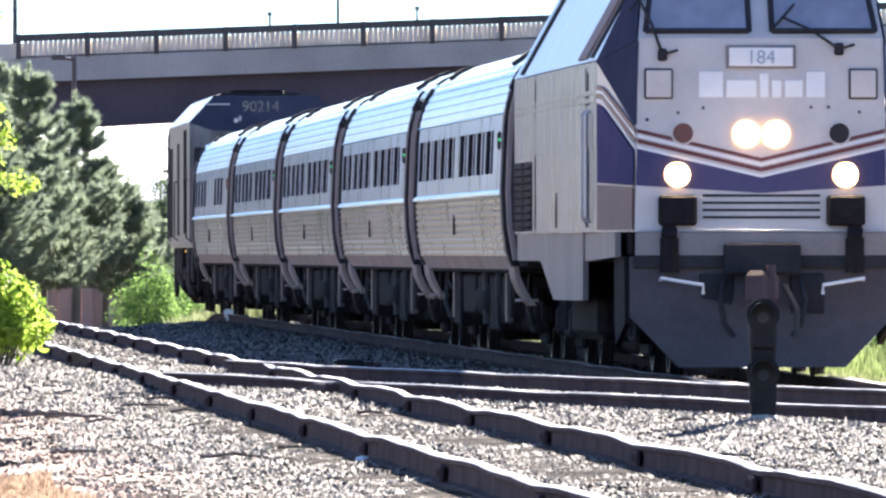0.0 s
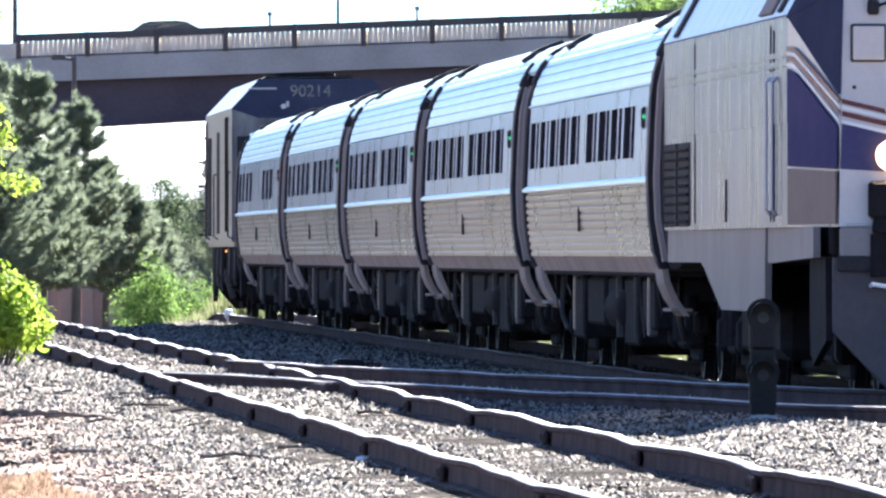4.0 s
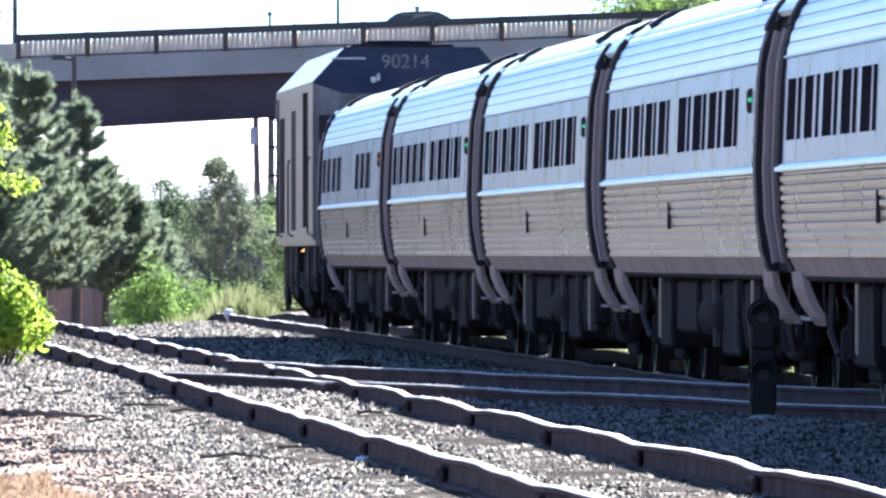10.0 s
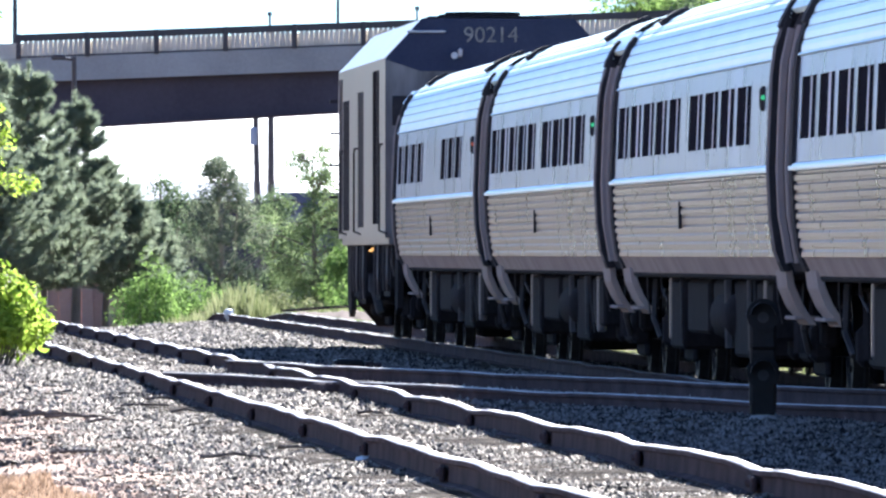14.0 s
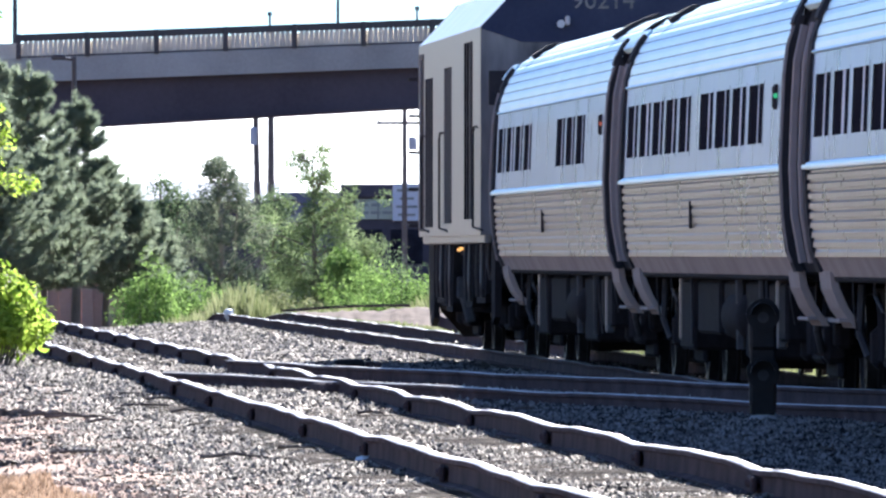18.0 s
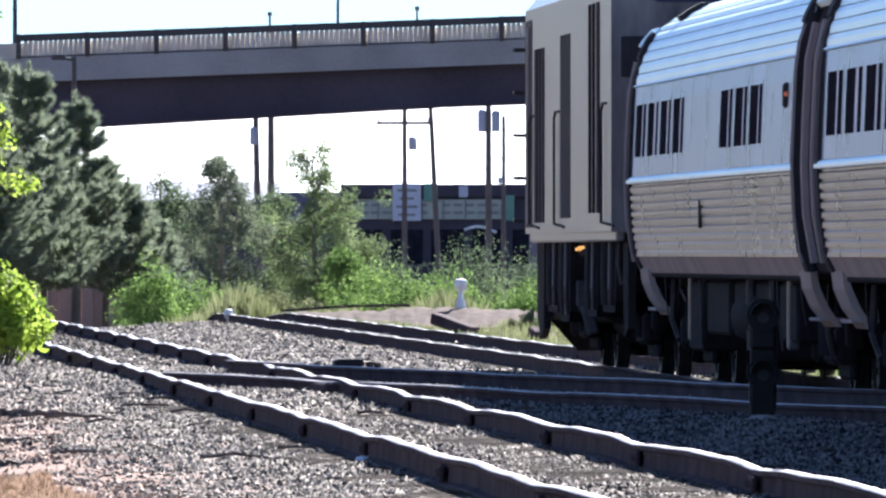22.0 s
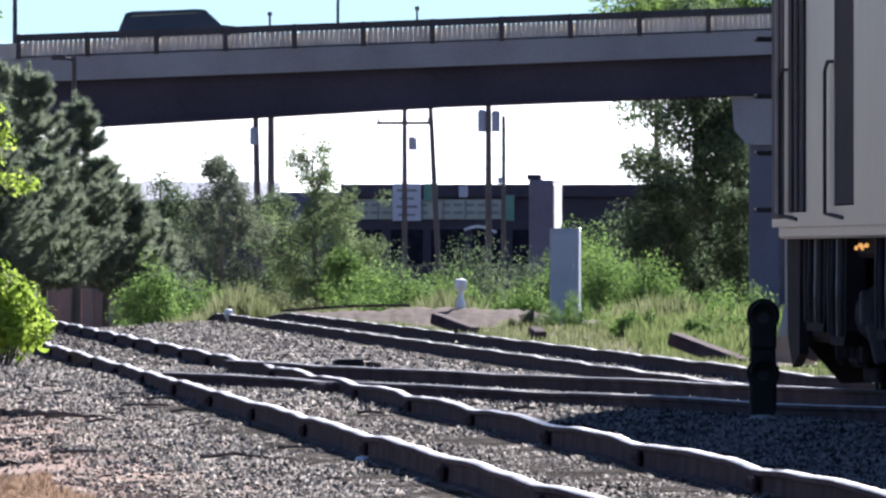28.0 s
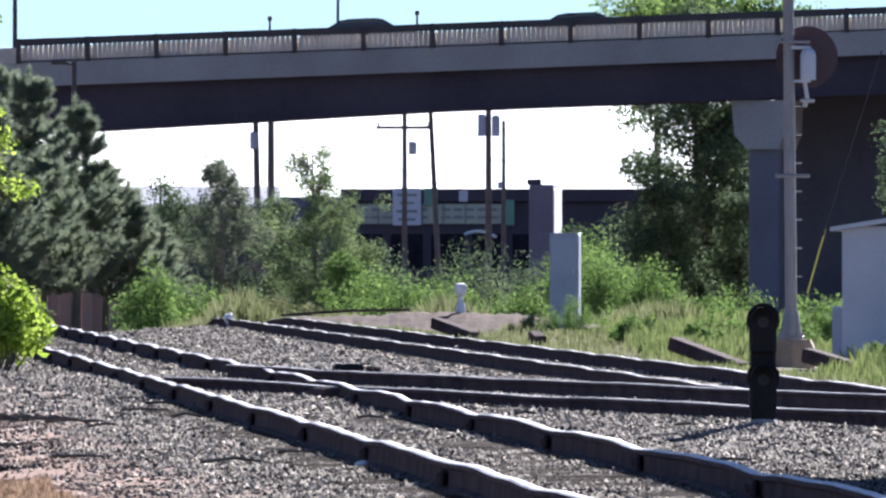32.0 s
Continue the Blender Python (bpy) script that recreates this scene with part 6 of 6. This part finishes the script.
def pine(x, y, height, width, seed, label):
    """Bare lower trunk, whorled limbs that turn up at their ends, and needle tufts on every shoot."""
    rng = np.random.default_rng(seed)
    z = float(ground_z(x, y))
    t = thing("pine_tree", label, "tree", pose(x, y, z), "pines")
    g = Geo()
    g.tube([(0, 0, 0), (0.05, 0, height * 0.3), (0, 0.03, height * 0.7), (0, 0, height * 0.98)], [height * 0.021, height * 0.016, height * 0.008, 0.012], 8)
    part("trunk", g, "bark", t, smooth=50)
    g, at, way = Geo(), [(0, 0, height)], [(0, 0, 1)]
    lv = int(height * 3.2)
    for i in range(lv):
        h = 0.30 + 0.67 * (i + rng.uniform(0, 0.5)) / lv
        for k in range(5):
            a = rng.uniform(0, 6.283)
            r = width * 0.5 * (1.03 - h) ** 0.95 * 1.60 * rng.uniform(0.5, 1.2) * (0.7 if h < 0.36 else 1)
            out = Vector((math.cos(a), math.sin(a), 0))
            p0 = Vector((0, 0, h * height))
            p1 = p0 + out * r * 0.6 + Vector((0, 0, -r * 0.02))
            p2 = p0 + out * r + Vector((0, 0, r * rng.uniform(0.15, 0.45)))
            g.tube([p0, p1, p2], [0.030 * (1.1 - h), 0.016, 0.006], 4)
            end = (p2 - p1).normalized()
            at.append(p2)
            way.append(end)
            for f in np.linspace(0.25, 0.97, 3 + int(r * 4)):
                q = p0.lerp(p1, f / 0.6) if f < 0.6 else p1.lerp(p2, (f - 0.6) / 0.4)
                side = Vector((-out.y, out.x, 0)) * rng.choice((-1, 1)) * rng.uniform(0.3, 1.0)
                w = (out * 0.5 + side + Vector((0, 0, rng.uniform(0.2, 0.9)))).normalized()
                ln = rng.uniform(0.10, 0.36) * (1.1 - 0.5 * f)
                g.tube([q, q + w * ln], [0.008, 0.003], 3)
                at.append(q + w * ln)
                way.append(w)
    part("branchwork", g, "bark", t)
    part("crown", needles("crown", rng, [tuple(p) for p in at], [tuple(p) for p in way], 74, 0.22, "pine"), None, t)
    return t


def bush(x, y, w, h, seed, mat, leaves, leaf=0.07, depth=None, base=None, label="leafy green lineside bush", steps=(0.30, 0.55, 0.75, 0.92, 1.0)):
    rng = np.random.default_rng(seed)
    z = float(ground_z(x, y)) if base is None else base
    t = thing("bush", label, "bush", pose(x, y, z), "lineside bushes")
    g, tips, spr = Geo(), [], []
    n = int(10 + 7 * w * max(h, 0.7))
    for i in range(n):
        a, r = rng.uniform(0, 6.283), math.sqrt(rng.uniform(0, 1))
        px, py = math.cos(a) * r * w / 2, math.sin(a) * r * (depth or w) / 2
        top = h * (1 - 0.55 * r * r) * rng.uniform(0.65, 1.08)
        g.tube([(px * 0.5, py * 0.5, 0), (px * 0.85, py * 0.85, top * 0.55), (px, py, top)], [0.02, 0.012, 0.004], 4)
        for f in steps:
            tips.append((px * (0.5 + 0.5 * f), py * (0.5 + 0.5 * f), top * f))
            spr.append(min(w, h) * rng.uniform(0.06, 0.12))
    part("stem", g, "bark", t)
    part("leaves", lobed_crown("leaves", rng, tips, [1.8 * q for q in spr], int(leaves * 3.0), leaf * 0.58, mat), None, t)
    return t


def grass_strip(name, xf, y0, y1, count, h0, h1, mat, seed, label):
    """Blades of tall grass and weeds as one mesh."""
    rng = np.random.default_rng(seed)
    y = rng.uniform(y0, y1, count)
    lo, hi = xf(y)
    x = lo + (hi - lo) * rng.uniform(0, 1, count)
    keep = ~((np.abs(x - 5.1) < 0.75) & (y > 193) & (y < 212))      # trodden bare round the mast
    x, y = x[keep], y[keep]
    count = len(x)
    z = ground_z(x, y)
    h = rng.uniform(h0, h1, count) * (0.7 + 0.5 * np.sin(x * 1.9 + y * 0.11) * np.sin(x * 0.7 + 1 + y * 0.05))
    h = np.maximum(h, 0.06)
    a = rng.uniform(0, 6.283, count)
    w = rng.uniform(0.004, 0.014, count) * (1 + y / 300)
    dx, dy = np.cos(a) * w, np.sin(a) * w
    bx, by = rng.normal(0, 0.16, count) * h, rng.normal(0, 0.16, count) * h
    v = np.stack([np.stack([x - dx, y - dy, z - 0.05], -1), np.stack([x + dx, y + dy, z - 0.05], -1),
                  np.stack([x + bx * 0.4 + dx, y + by * 0.4 + dy, z + h * 0.6], -1), np.stack([x + bx, y + by, z + h], -1)], 1).reshape(-1, 3)
    k = np.arange(count)[:, None] * 4
    f = np.concatenate([k + np.array([[0, 1, 2]]), k + np.array([[0, 2, 3]])], 0)
    tagged(new(name, raw_mesh(name, v, f, mat)), label, "grass", kind="stuff")


def build_plants():
    # pines beside the siding
    for x, y, h, w, s in ((-11.1, 378, 7.5, 3.9, 1), (-10.0, 384, 6.8, 3.3, 2), (-12.3, 388, 7.9, 4.2, 3), (-9.3, 388, 5.2, 2.6, 4), (-8.6, 386, 4.5, 2.3, 5), (-8.0, 390, 3.6, 1.9, 6), (-10.6, 374, 5.2, 3.4, 7), (-13.2, 380, 7.2, 4.0, 8), (-11.9, 370, 6.6, 3.8, 9)):
        pine(x, y, h, w, s, "dark green pine tree with a bare lower trunk")
    # pale-stemmed and open trees under the bridge
    broadleaf(-6.18, 398, 5.1, 2.9, 11, "leafgrey", "grey-green small tree with pale stems", 10500, 0.058, "palebark", 0.45, low=0.06, stems=4, rise=(0.10, 0.24),
              shape=((0.05, 0.62), (0.25, 0.86), (0.45, 0.96), (0.62, 0.86), (0.78, 0.66), (0.9, 0.40), (1.0, 0.10)))
    broadleaf(-3.62, 404, 6.35, 4.3, 12, "leaf", "green tree with a full base and a sparse top", 15000, 0.060, "bark", 0.35, low=0.05, rise=(0.02, 0.10), bare=0.60,
              shape=((0.05, 0.72), (0.2, 0.82), (0.45, 0.86), (0.58, 0.74), (0.68, 0.60), (0.85, 0.46), (0.95, 0.32), (1.0, 0.12)))
    broadleaf(-5.0, 408, 4.4, 2.4, 13, "leafdark", "small dark green tree under the bridge", 3400, 0.08)
    broadleaf(-7.7, 404, 4.6, 2.6, 14, "leafdark", "small dark green tree under the bridge", 3400, 0.08)
    broadleaf(-2.7, 398, 2.7, 1.9, 15, "bush", "young bright green tree", 3600, 0.075)
    # dense dark tree beside the pier, and crowns beyond the bridge
    broadleaf(9.2, 516, 11.6, 5.4, 16, "leafdark", "dense dark green tree beside the bridge pier", 24000, 0.13, low=0.04)
    broadleaf(7.9, 508, 5.6, 3.0, 17, "leafdark", "dark green young tree beyond the bridge", 5000, 0.11, low=0.04)
    broadleaf(10.6, 506, 5.0, 3.0, 18, "leafdark", "dark green young tree beyond the bridge", 4500, 0.11, low=0.04)
    for x, y, h, w, s in ((8.3, 560, 13.2, 6.0, 21), (10.4, 566, 13.9, 5.4, 22), (12.8, 562, 13.3, 5.0, 23)):
        broadleaf(x, y, h, w, s, "bush", "tall green tree behind the bridge", 5200, 0.15, low=0.72)
    broadleaf(15.6, 470, 7.2, 3.4, 25, "leafdark", "dark green tree beside the bridge", 4500, 0.11, low=0.05)
    # unseen trees added left of the view, to darken reflections on the train
    for x, y, h, w, s in ((-11.8, 262, 6.5, 4.0, 31), (-12.6, 292, 7.2, 4.4, 32), (-13.5, 322, 7.0, 4.4, 33), (-15.5, 350, 7.5, 4.6, 34), (-18.0, 385, 8.5, 5.5, 35), (-23.0, 400, 9.0, 6.5, 36), (-29.0, 410, 9.0, 7.0, 37), (-36.0, 420, 9.5, 8.0, 38)):
        broadleaf(x, y, h, w, s, "leafdark", "unseen dense green tree added to darken the train's reflections", 4200, 0.16, low=0.03)
    # far shrubs along the bank
    rng = random.Random(3)
    for x, y, w, h, m, n in ((-8.0, 352, 0.8, 0.9, "bush", 900), (-7.4, 356, 1.8, 2.4, "bush", 2600), (-6.4, 360, 2.0, 1.9, "bush", 2200), (-5.2, 362, 2.0, 1.8, "leaf", 2200),
                             (-3.9, 360, 2.2, 1.6, "grassy", 2600), (-1.9, 366, 2.2, 2.2, "bush", 3400), (-1.2, 358, 2.2, 2.2, "bush", 2800), (0.1, 364, 2.2, 2.3, "bush", 2800), (1.2, 372, 2.0, 2.0, "leaf", 2400),
                             (2.0, 350, 1.8, 1.7, "bush", 2200), (4.2, 362, 2.4, 2.8, "bush", 3600), (5.2, 356, 2.2, 2.5, "bush", 3200), (4.3, 390, 2.4, 3.6, "bush", 3400), (6.3, 352, 2.0, 1.6, "bush", 2200), (2.9, 392, 2.6, 2.8, "leafdark", 3000), (-7.0, 366, 2.0, 2.0, "leafdark", 2400), (3.4, 372, 1.8, 3.5, "bush", 3600),
                             (7.8, 372, 2.4, 1.8, "bush", 2200), (0.9, 400, 3.4, 3.0, "leafdark", 3000), (-1.6, 410, 3.0, 2.6, "leafdark", 2600), (9.6, 360, 2.4, 1.8, "bush", 2000)):
        bush(x, y, w, h, rng.randrange(999), m, n, 0.075)
    for x, y, w, h in ((3.5, 262, 1.2, 0.6), (5.2, 258, 1.4, 0.7), (6.6, 245, 1.4, 0.8), (7.0, 230, 1.3, 0.7), (6.2, 196, 0.9, 0.45), (7.2, 198, 1.0, 0.5), (4.4, 240, 1.0, 0.5), (7.6, 190, 1.2, 0.5), (5.6, 226, 1.2, 0.7), (6.3, 222, 0.8, 0.9)):
        bush(x, y, w, h, rng.randrange(999), "bush", 1300, 0.05, label="low bright green weeds beside the track")
    bush(2.75, 297.0, 1.5, 0.75, 91, "bush", 1500, 0.035, depth=0.8, label="low green weeds round the relay cabinet")
    bush(1.9, 298.5, 1.0, 0.45, 92, "grassy", 900, 0.035, label="low green weeds round the relay cabinet")
    # bright shrub close by, at the edge of the siding
    bush(-5.50, 170.0, 1.70, 1.14, 77, "leafbright", 1250, 0.088, depth=1.5, label="bright yellow-green sunlit shrub", steps=(0.60, 0.72, 0.84, 0.94, 1.0))
    broadleaf(-5.98, 171.5, 6.4, 1.7, 78, "leafbright", "slender bright yellow-green young tree", 2600, 0.055, low=0.08, open_crown=0.4, name="sapling")
    # grass along the banks
    grass_strip("tall_grass", lambda y: (-11.5 + 0 * y, 6 + 0 * y), 322, 356, 48000, 0.35, 1.0, "grassy", 5, "tall pale green grass along the bank")
    grass_strip("pale_grass", lambda y: (-12.6 + 0 * y, -5.2 + 0 * y), 326, 352, 15000, 0.30, 0.85, "hay", 15, "pale dry grass along the foot of the wood")
    grass_strip("bank_weeds", lambda y: (-2.6 + 0.2 * (y - 300), 4.6 + 0 * y), 298.5, 306, 3600, 0.04, 0.22, "weeds", 19, "sparse low weeds on the earth bank")
    grass_strip("verge_grass", lambda y: (main_x(y) + 3.1 + np.clip((y - 215) * 0.05, 0, 3.6), main_x(y) + 12), 150, 322, 76000, 0.12, 0.50, "weeds", 6, "bright green weeds and grass beside the main track")
    grass_strip("straw_tuft", lambda y: (-3.0 + 0 * y, -1.70 - 0.07 * (y - 74)), 73.5, 83.0, 5200, 0.02, 0.11, "straw", 14, "tangled dry straw-coloured grass on the gravel")
    grass_strip("dry_grass", lambda y: (main_x(y) + 1.9, main_x(y) + 7.0), 150, 322, 16000, 0.05, 0.20, "grassy", 9, "dry pale grass at the ballast edge")


# ---- far background ----
def build_sky_backdrop():
    g = Geo()
    g.box(0, 3000, 48, 900, 4, 140)
    tagged(part("backdrop", g, "haze"), "bright hazy sky low over the horizon", "sky", kind="structure")


def build_distance():
    y = 660.0
    zg = -1.3
    f = thing("board_fence", "red-brown wooden board fence behind the pines", "fence", pose(-11.4, 402, -0.85))
    bd = make_mesh("board", Geo().box(0, 0, 1.0, 0.33, 0.05, 2.9, 0, 0.01), "fence")
    for k in range(9):
        part("board", bd, None, f, at=(0.32 * k, 0.055 * (k % 2), 0.02 * (k % 3)))
    s = thing("store_building", "long low dark store building with a pale sign band", "building", pose(0, y, zg))
    g = Geo()
    g.box(5.7, 4, 2.60, 20.6, 8, 5.2, 0, 0.05)
    part("wall", g, "store", s)
    g = Geo()
    g.box(-7.0, 4.4, 2.72, 5.0, 7, 5.44, 0, 0.05)
    part("wing_wall", g, "greywing", s, "blue-grey wing wall")
    g = Geo()
    g.box(5.7, 3.9, 5.50, 21.0, 8.4, 0.62, 0, 0.05)
    part("roof_fascia", g, "store", s, "dark roof fascia")
    g = Geo()
    g.box(-0.4, -0.08, 4.64, 7.4, 0.16, 0.94, 0, 0.02)
    q = part("sign_band", g, "storesign", s, "pale weathered sign band")
    for k in range(13):
        if k in (3, 6):
            continue
        for dz, f in ((0.20, 0.40), (-0.16, 0.46)):
            g = Geo()
            g.box(-3.7 + 0.55 * k, -0.17, 4.64 + dz, f, 0.02, 0.13, 0, 0.004)
            part("text_bar", g, "signgrey", q)
    for k in range(8):
        g = Geo()
        g.box(-4.05 + 1.02 * k, -0.20, 4.64, 0.07, 0.06, 1.0, 0, 0.01)
        part("mullion", g, "signgrey", q)
    for x, w, z0, z1, m in ((-1.69, 1.32, 4.1, 5.84, "signwhite"), (-0.57, 0.66, 5.02, 5.84, "teal"), (3.06, 0.55, 4.1, 5.3, "teal"), (0.95, 0.42, 5.2, 5.72, "signwhite")):
        g = Geo()
        g.box(x, -0.27, (z0 + z1) / 2, w, 0.14, z1 - z0, 0, 0.02)
        q = part("sign_panel", g, m, s, "blank faded sign panel")
        if z1 - z0 > 1.5:
            for k in range(4):
                g = Geo()
                g.box(x, -0.36, z0 + 0.28 + 0.38 * k, w * (0.62, 0.75, 0.5, 0.7)[k], 0.03, 0.12, 0, 0.005)
                part("text_bar", g, "signgrey", q)
    for k in range(6):
        g = Geo()
        g.box(-3.6 + 1.9 * k, -0.03, 2.9, 1.5, 0.08, 1.6, 0, 0.02)
        part("window", g, "tint", s)
    g = Geo()
    g.tube([(1.0 + 1.5 * k / 8, -0.5, 3.55 + 0.28 * math.sin(math.pi * (0.15 + 0.85 * k / 8))) for k in range(9)], 0.07, 6)
    part("awning_edge", g, "white", s, "curved white awning edge")
    b = thing("roadside_sign_box", "grey box-shaped building, its end wall coloured white for sunlight", "building", pose(4.62, 640, zg, 0, 0, -6))
    # White end and grey front put sun and shade into the wall colours.
    g = Geo()
    g.box(0, 0, 2.95, 1.10, 3.6, 5.9, 0, 0.03)
    part("wall", g, "greywing", b)
    g = Geo()
    g.box(0.575, 0, 4.55, 0.05, 3.5, 2.3, 0, 0.02)
    part("end_panel", g, "white", b, "end panel coloured white for the sun on it")
    g = Geo()
    g.box(-0.36, -1.2, 6.02, 0.62, 0.5, 0.26, 0, 0.03)
    part("roof_unit", g, "store", b)
    h = thing("low_building", "low building with a pale grey metal roof", "building", pose(-11.6, 640, zg))
    g = Geo()
    g.box(0, 2, 2.45, 8.0, 6, 4.9, 0, 0.03)
    part("wall", g, "store", h)
    g = Geo()
    g.loft([[(-4.2, yy, 4.88), (4.2, yy, 4.88), (4.2, yy, zz), (-4.2, yy, zz)] for yy, zz in ((-1.2, 5.0), (2, 5.85), (5, 5.8))])
    part("roof", g, "greyroof", h, "pale grey sloped metal roof")
    # utility poles
    def upole(x, yy, h, r, arms=(), cans=(), lean=0.0):
        u = thing("utility_pole", "brown wooden utility pole against the sky", "utility pole", pose(x, yy, zg), "utility poles")
        g = Geo()
        g.tube([(lean * h, 0, h), (lean * 0.5 * h, 0, h / 2), (0, 0, 0)], [r * 0.75, r * 0.9, r], 8)
        part("shaft", g, "pole", u)
        for z, a, c in arms:
            g = Geo()
            g.box((a + c) / 2, 0, z, c - a, 0.14, 0.14, 0, 0.02)
            q = part("crossarm", g, "pole", u)
            g = Geo()
            for k in (a + 0.1, (a + c) / 2, c - 0.1):
                g.tube([(k, 0, z + 0.06), (k, 0, z + 0.24)], 0.05, 6)
            part("insulators", g, "cabinet", q)
        for dx, z, rr, hh in cans:
            g = Geo()
            g.tube([(dx, -0.1, z), (dx, -0.1, z + hh * 0.9), (dx, -0.1, z + hh)], [rr, rr, rr * 0.6], 10)
            part("transformer", g, "cabinet", u, "grey pole transformer")
    upole(-8.05, 620, 9.6, 0.16, lean=-0.02, cans=((-0.26, 7.35, 0.17, 0.78),))
    upole(-7.55, 620, 9.8, 0.18)
    upole(-1.70, 625, 10.2, 0.13, arms=((8.35, -1.25, 1.15),), cans=((0.36, 7.15, 0.19, 0.6),))
    upole(-0.10, 625, 10.0, 0.13, lean=-0.05)
    upole(2.03, 630, 10.0, 0.16, cans=((-0.30, 8.0, 0.19, 1.0), (0.33, 8.0, 0.19, 0.95)))
    upole(2.72, 634, 8.75, 0.11, cans=((-0.15, 5.7, 0.12, 0.3),))
    upole(-12.0, 600, 5.6, 0.07)
    u = thing("utility_cables", "thin overhead cables strung between poles", "cable", pose(0, 625, 0))
    for za, zb, xa, xb in ((5.2, 5.4, -18, -7.6), (5.4, 5.2, -7.6, -1.7), (5.0, 5.1, -1.7, 2.0), (5.6, 5.5, 2.0, 14.0)):
        g = Geo()
        g.tube([(xa + (xb - xa) * k / 8, 0, za + (zb - za) * k / 8 - 0.5 * math.sin(math.pi * k / 8)) for k in range(9)], 0.018, 4)
        part("cable", g, "wire", u)


# ---- road traffic on the bridge ----
def road_vehicle(label, paint, length, height, suv):
    car = thing("car", label, "car", None, "cars on the bridge")
    w = 0.92
    h = height
    if suv:
        prof = [(-0.5, 0.30), (-0.5, 0.62), (-0.485, 0.72), (-0.44, 0.97), (-0.40, 1.0), (0.12, 1.0), (0.18, 0.98), (0.30, 0.66), (0.47, 0.60), (0.5, 0.52), (0.5, 0.30)]
    else:
        prof = [(-0.5, 0.28), (-0.5, 0.60), (-0.36, 0.66), (-0.20, 0.96), (-0.12, 1.0), (0.08, 1.0), (0.14, 0.96), (0.28, 0.66), (0.46, 0.56), (0.5, 0.46), (0.5, 0.26)]
    g = Geo()
    g.loft([[(a * length, s * (w - (0.14 if b > 0.7 else 0.0) - (0.02 if abs(s) == 1 else 0)), b * h) for a, b in prof] for s in (-1, 1)])
    part("body", g, paint, car, smooth=30)
    for s in (-1, 1):
        g = Geo()
        q = [(-0.42, 0.70), (-0.39, 0.93), (0.10, 0.94), (0.24, 0.70)] if suv else [(-0.30, 0.68), (-0.18, 0.92), (0.09, 0.94), (0.24, 0.68)]
        g.loft([[(a * length, s * (w - 0.15), b * h) for a, b in q], [(a * length, s * (w - 0.125), b * h) for a, b in q]])
        part("side_glass", g, "glass", car)
        for a in (-0.31, 0.31):
            g = Geo()
            g.tube([(a * length, s * (w - 0.2), 0.33), (a * length, s * (w + 0.01), 0.33)], 0.33, 16)
            wh = part("wheel", g, "black", car)
            g = Geo()
            g.tube([(a * length, s * (w + 0.0), 0.33), (a * length, s * (w + 0.02), 0.33)], 0.20, 12)
            part("rim", g, "galv", wh)
    for e, m in ((0.5, "white"), (-0.5, "redlens")):
        for s in (-1, 1):
            g = Geo()
            g.box(e * length * 0.99, s * 0.66, h * 0.48, 0.08, 0.26, 0.12, 0, 0.02)
            part("light", g, m, car)
    return car


ROAD = []


def build_traffic():
    for label, paint, ln, h, suv, t0, speed, lane in TRAFFIC:
        ROAD.append((road_vehicle(label, paint, ln, h, suv), t0, speed, lane))


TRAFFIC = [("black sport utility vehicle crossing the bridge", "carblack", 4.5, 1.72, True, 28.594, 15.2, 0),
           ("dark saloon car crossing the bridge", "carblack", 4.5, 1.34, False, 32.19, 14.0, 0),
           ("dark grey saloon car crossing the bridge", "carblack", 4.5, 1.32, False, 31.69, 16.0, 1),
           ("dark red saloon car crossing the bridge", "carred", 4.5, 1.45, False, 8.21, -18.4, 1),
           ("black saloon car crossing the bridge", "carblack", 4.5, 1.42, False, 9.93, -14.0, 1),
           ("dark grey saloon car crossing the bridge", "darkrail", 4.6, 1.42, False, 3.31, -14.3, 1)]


def motions():
    times = [i / 15 for i in range(481)]
    run = np.interp(times, [t for t, s in TRAVEL], [s for t, s in TRAVEL])
    turns = [pose(0, 0, 0, -math.degrees(s / WHEEL_R)) for s in run]
    for ob, d in CARS:
        walk(ob, [(t, at_start(d - s)) for t, s in TRAVEL])
        for w in ob.children:
            if w.name.startswith("wheelset"):
                hub = Matrix.Translation(w.matrix_basis.translation)
                walk(w, [(t, hub @ m) for t, m in zip(times, turns)])
    tilt = math.degrees(math.atan(BG))
    for k, (ob, t0, v, lane) in enumerate(ROAD):
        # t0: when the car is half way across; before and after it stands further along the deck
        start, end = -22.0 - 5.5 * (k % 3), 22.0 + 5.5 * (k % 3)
        rows = []
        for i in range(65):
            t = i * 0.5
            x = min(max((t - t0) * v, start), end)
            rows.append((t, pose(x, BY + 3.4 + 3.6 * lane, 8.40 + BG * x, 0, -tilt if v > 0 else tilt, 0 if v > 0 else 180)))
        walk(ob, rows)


build_ground()
build_train()
build_dwarf_signal()
build_signal_mast()
build_hut()
build_relay_case()
build_small_lineside()
build_dirt_bank()
build_bridge()
build_sky_backdrop()
build_distance()
build_traffic()
build_plants()
build_tracks()
build_ballast()
motions()
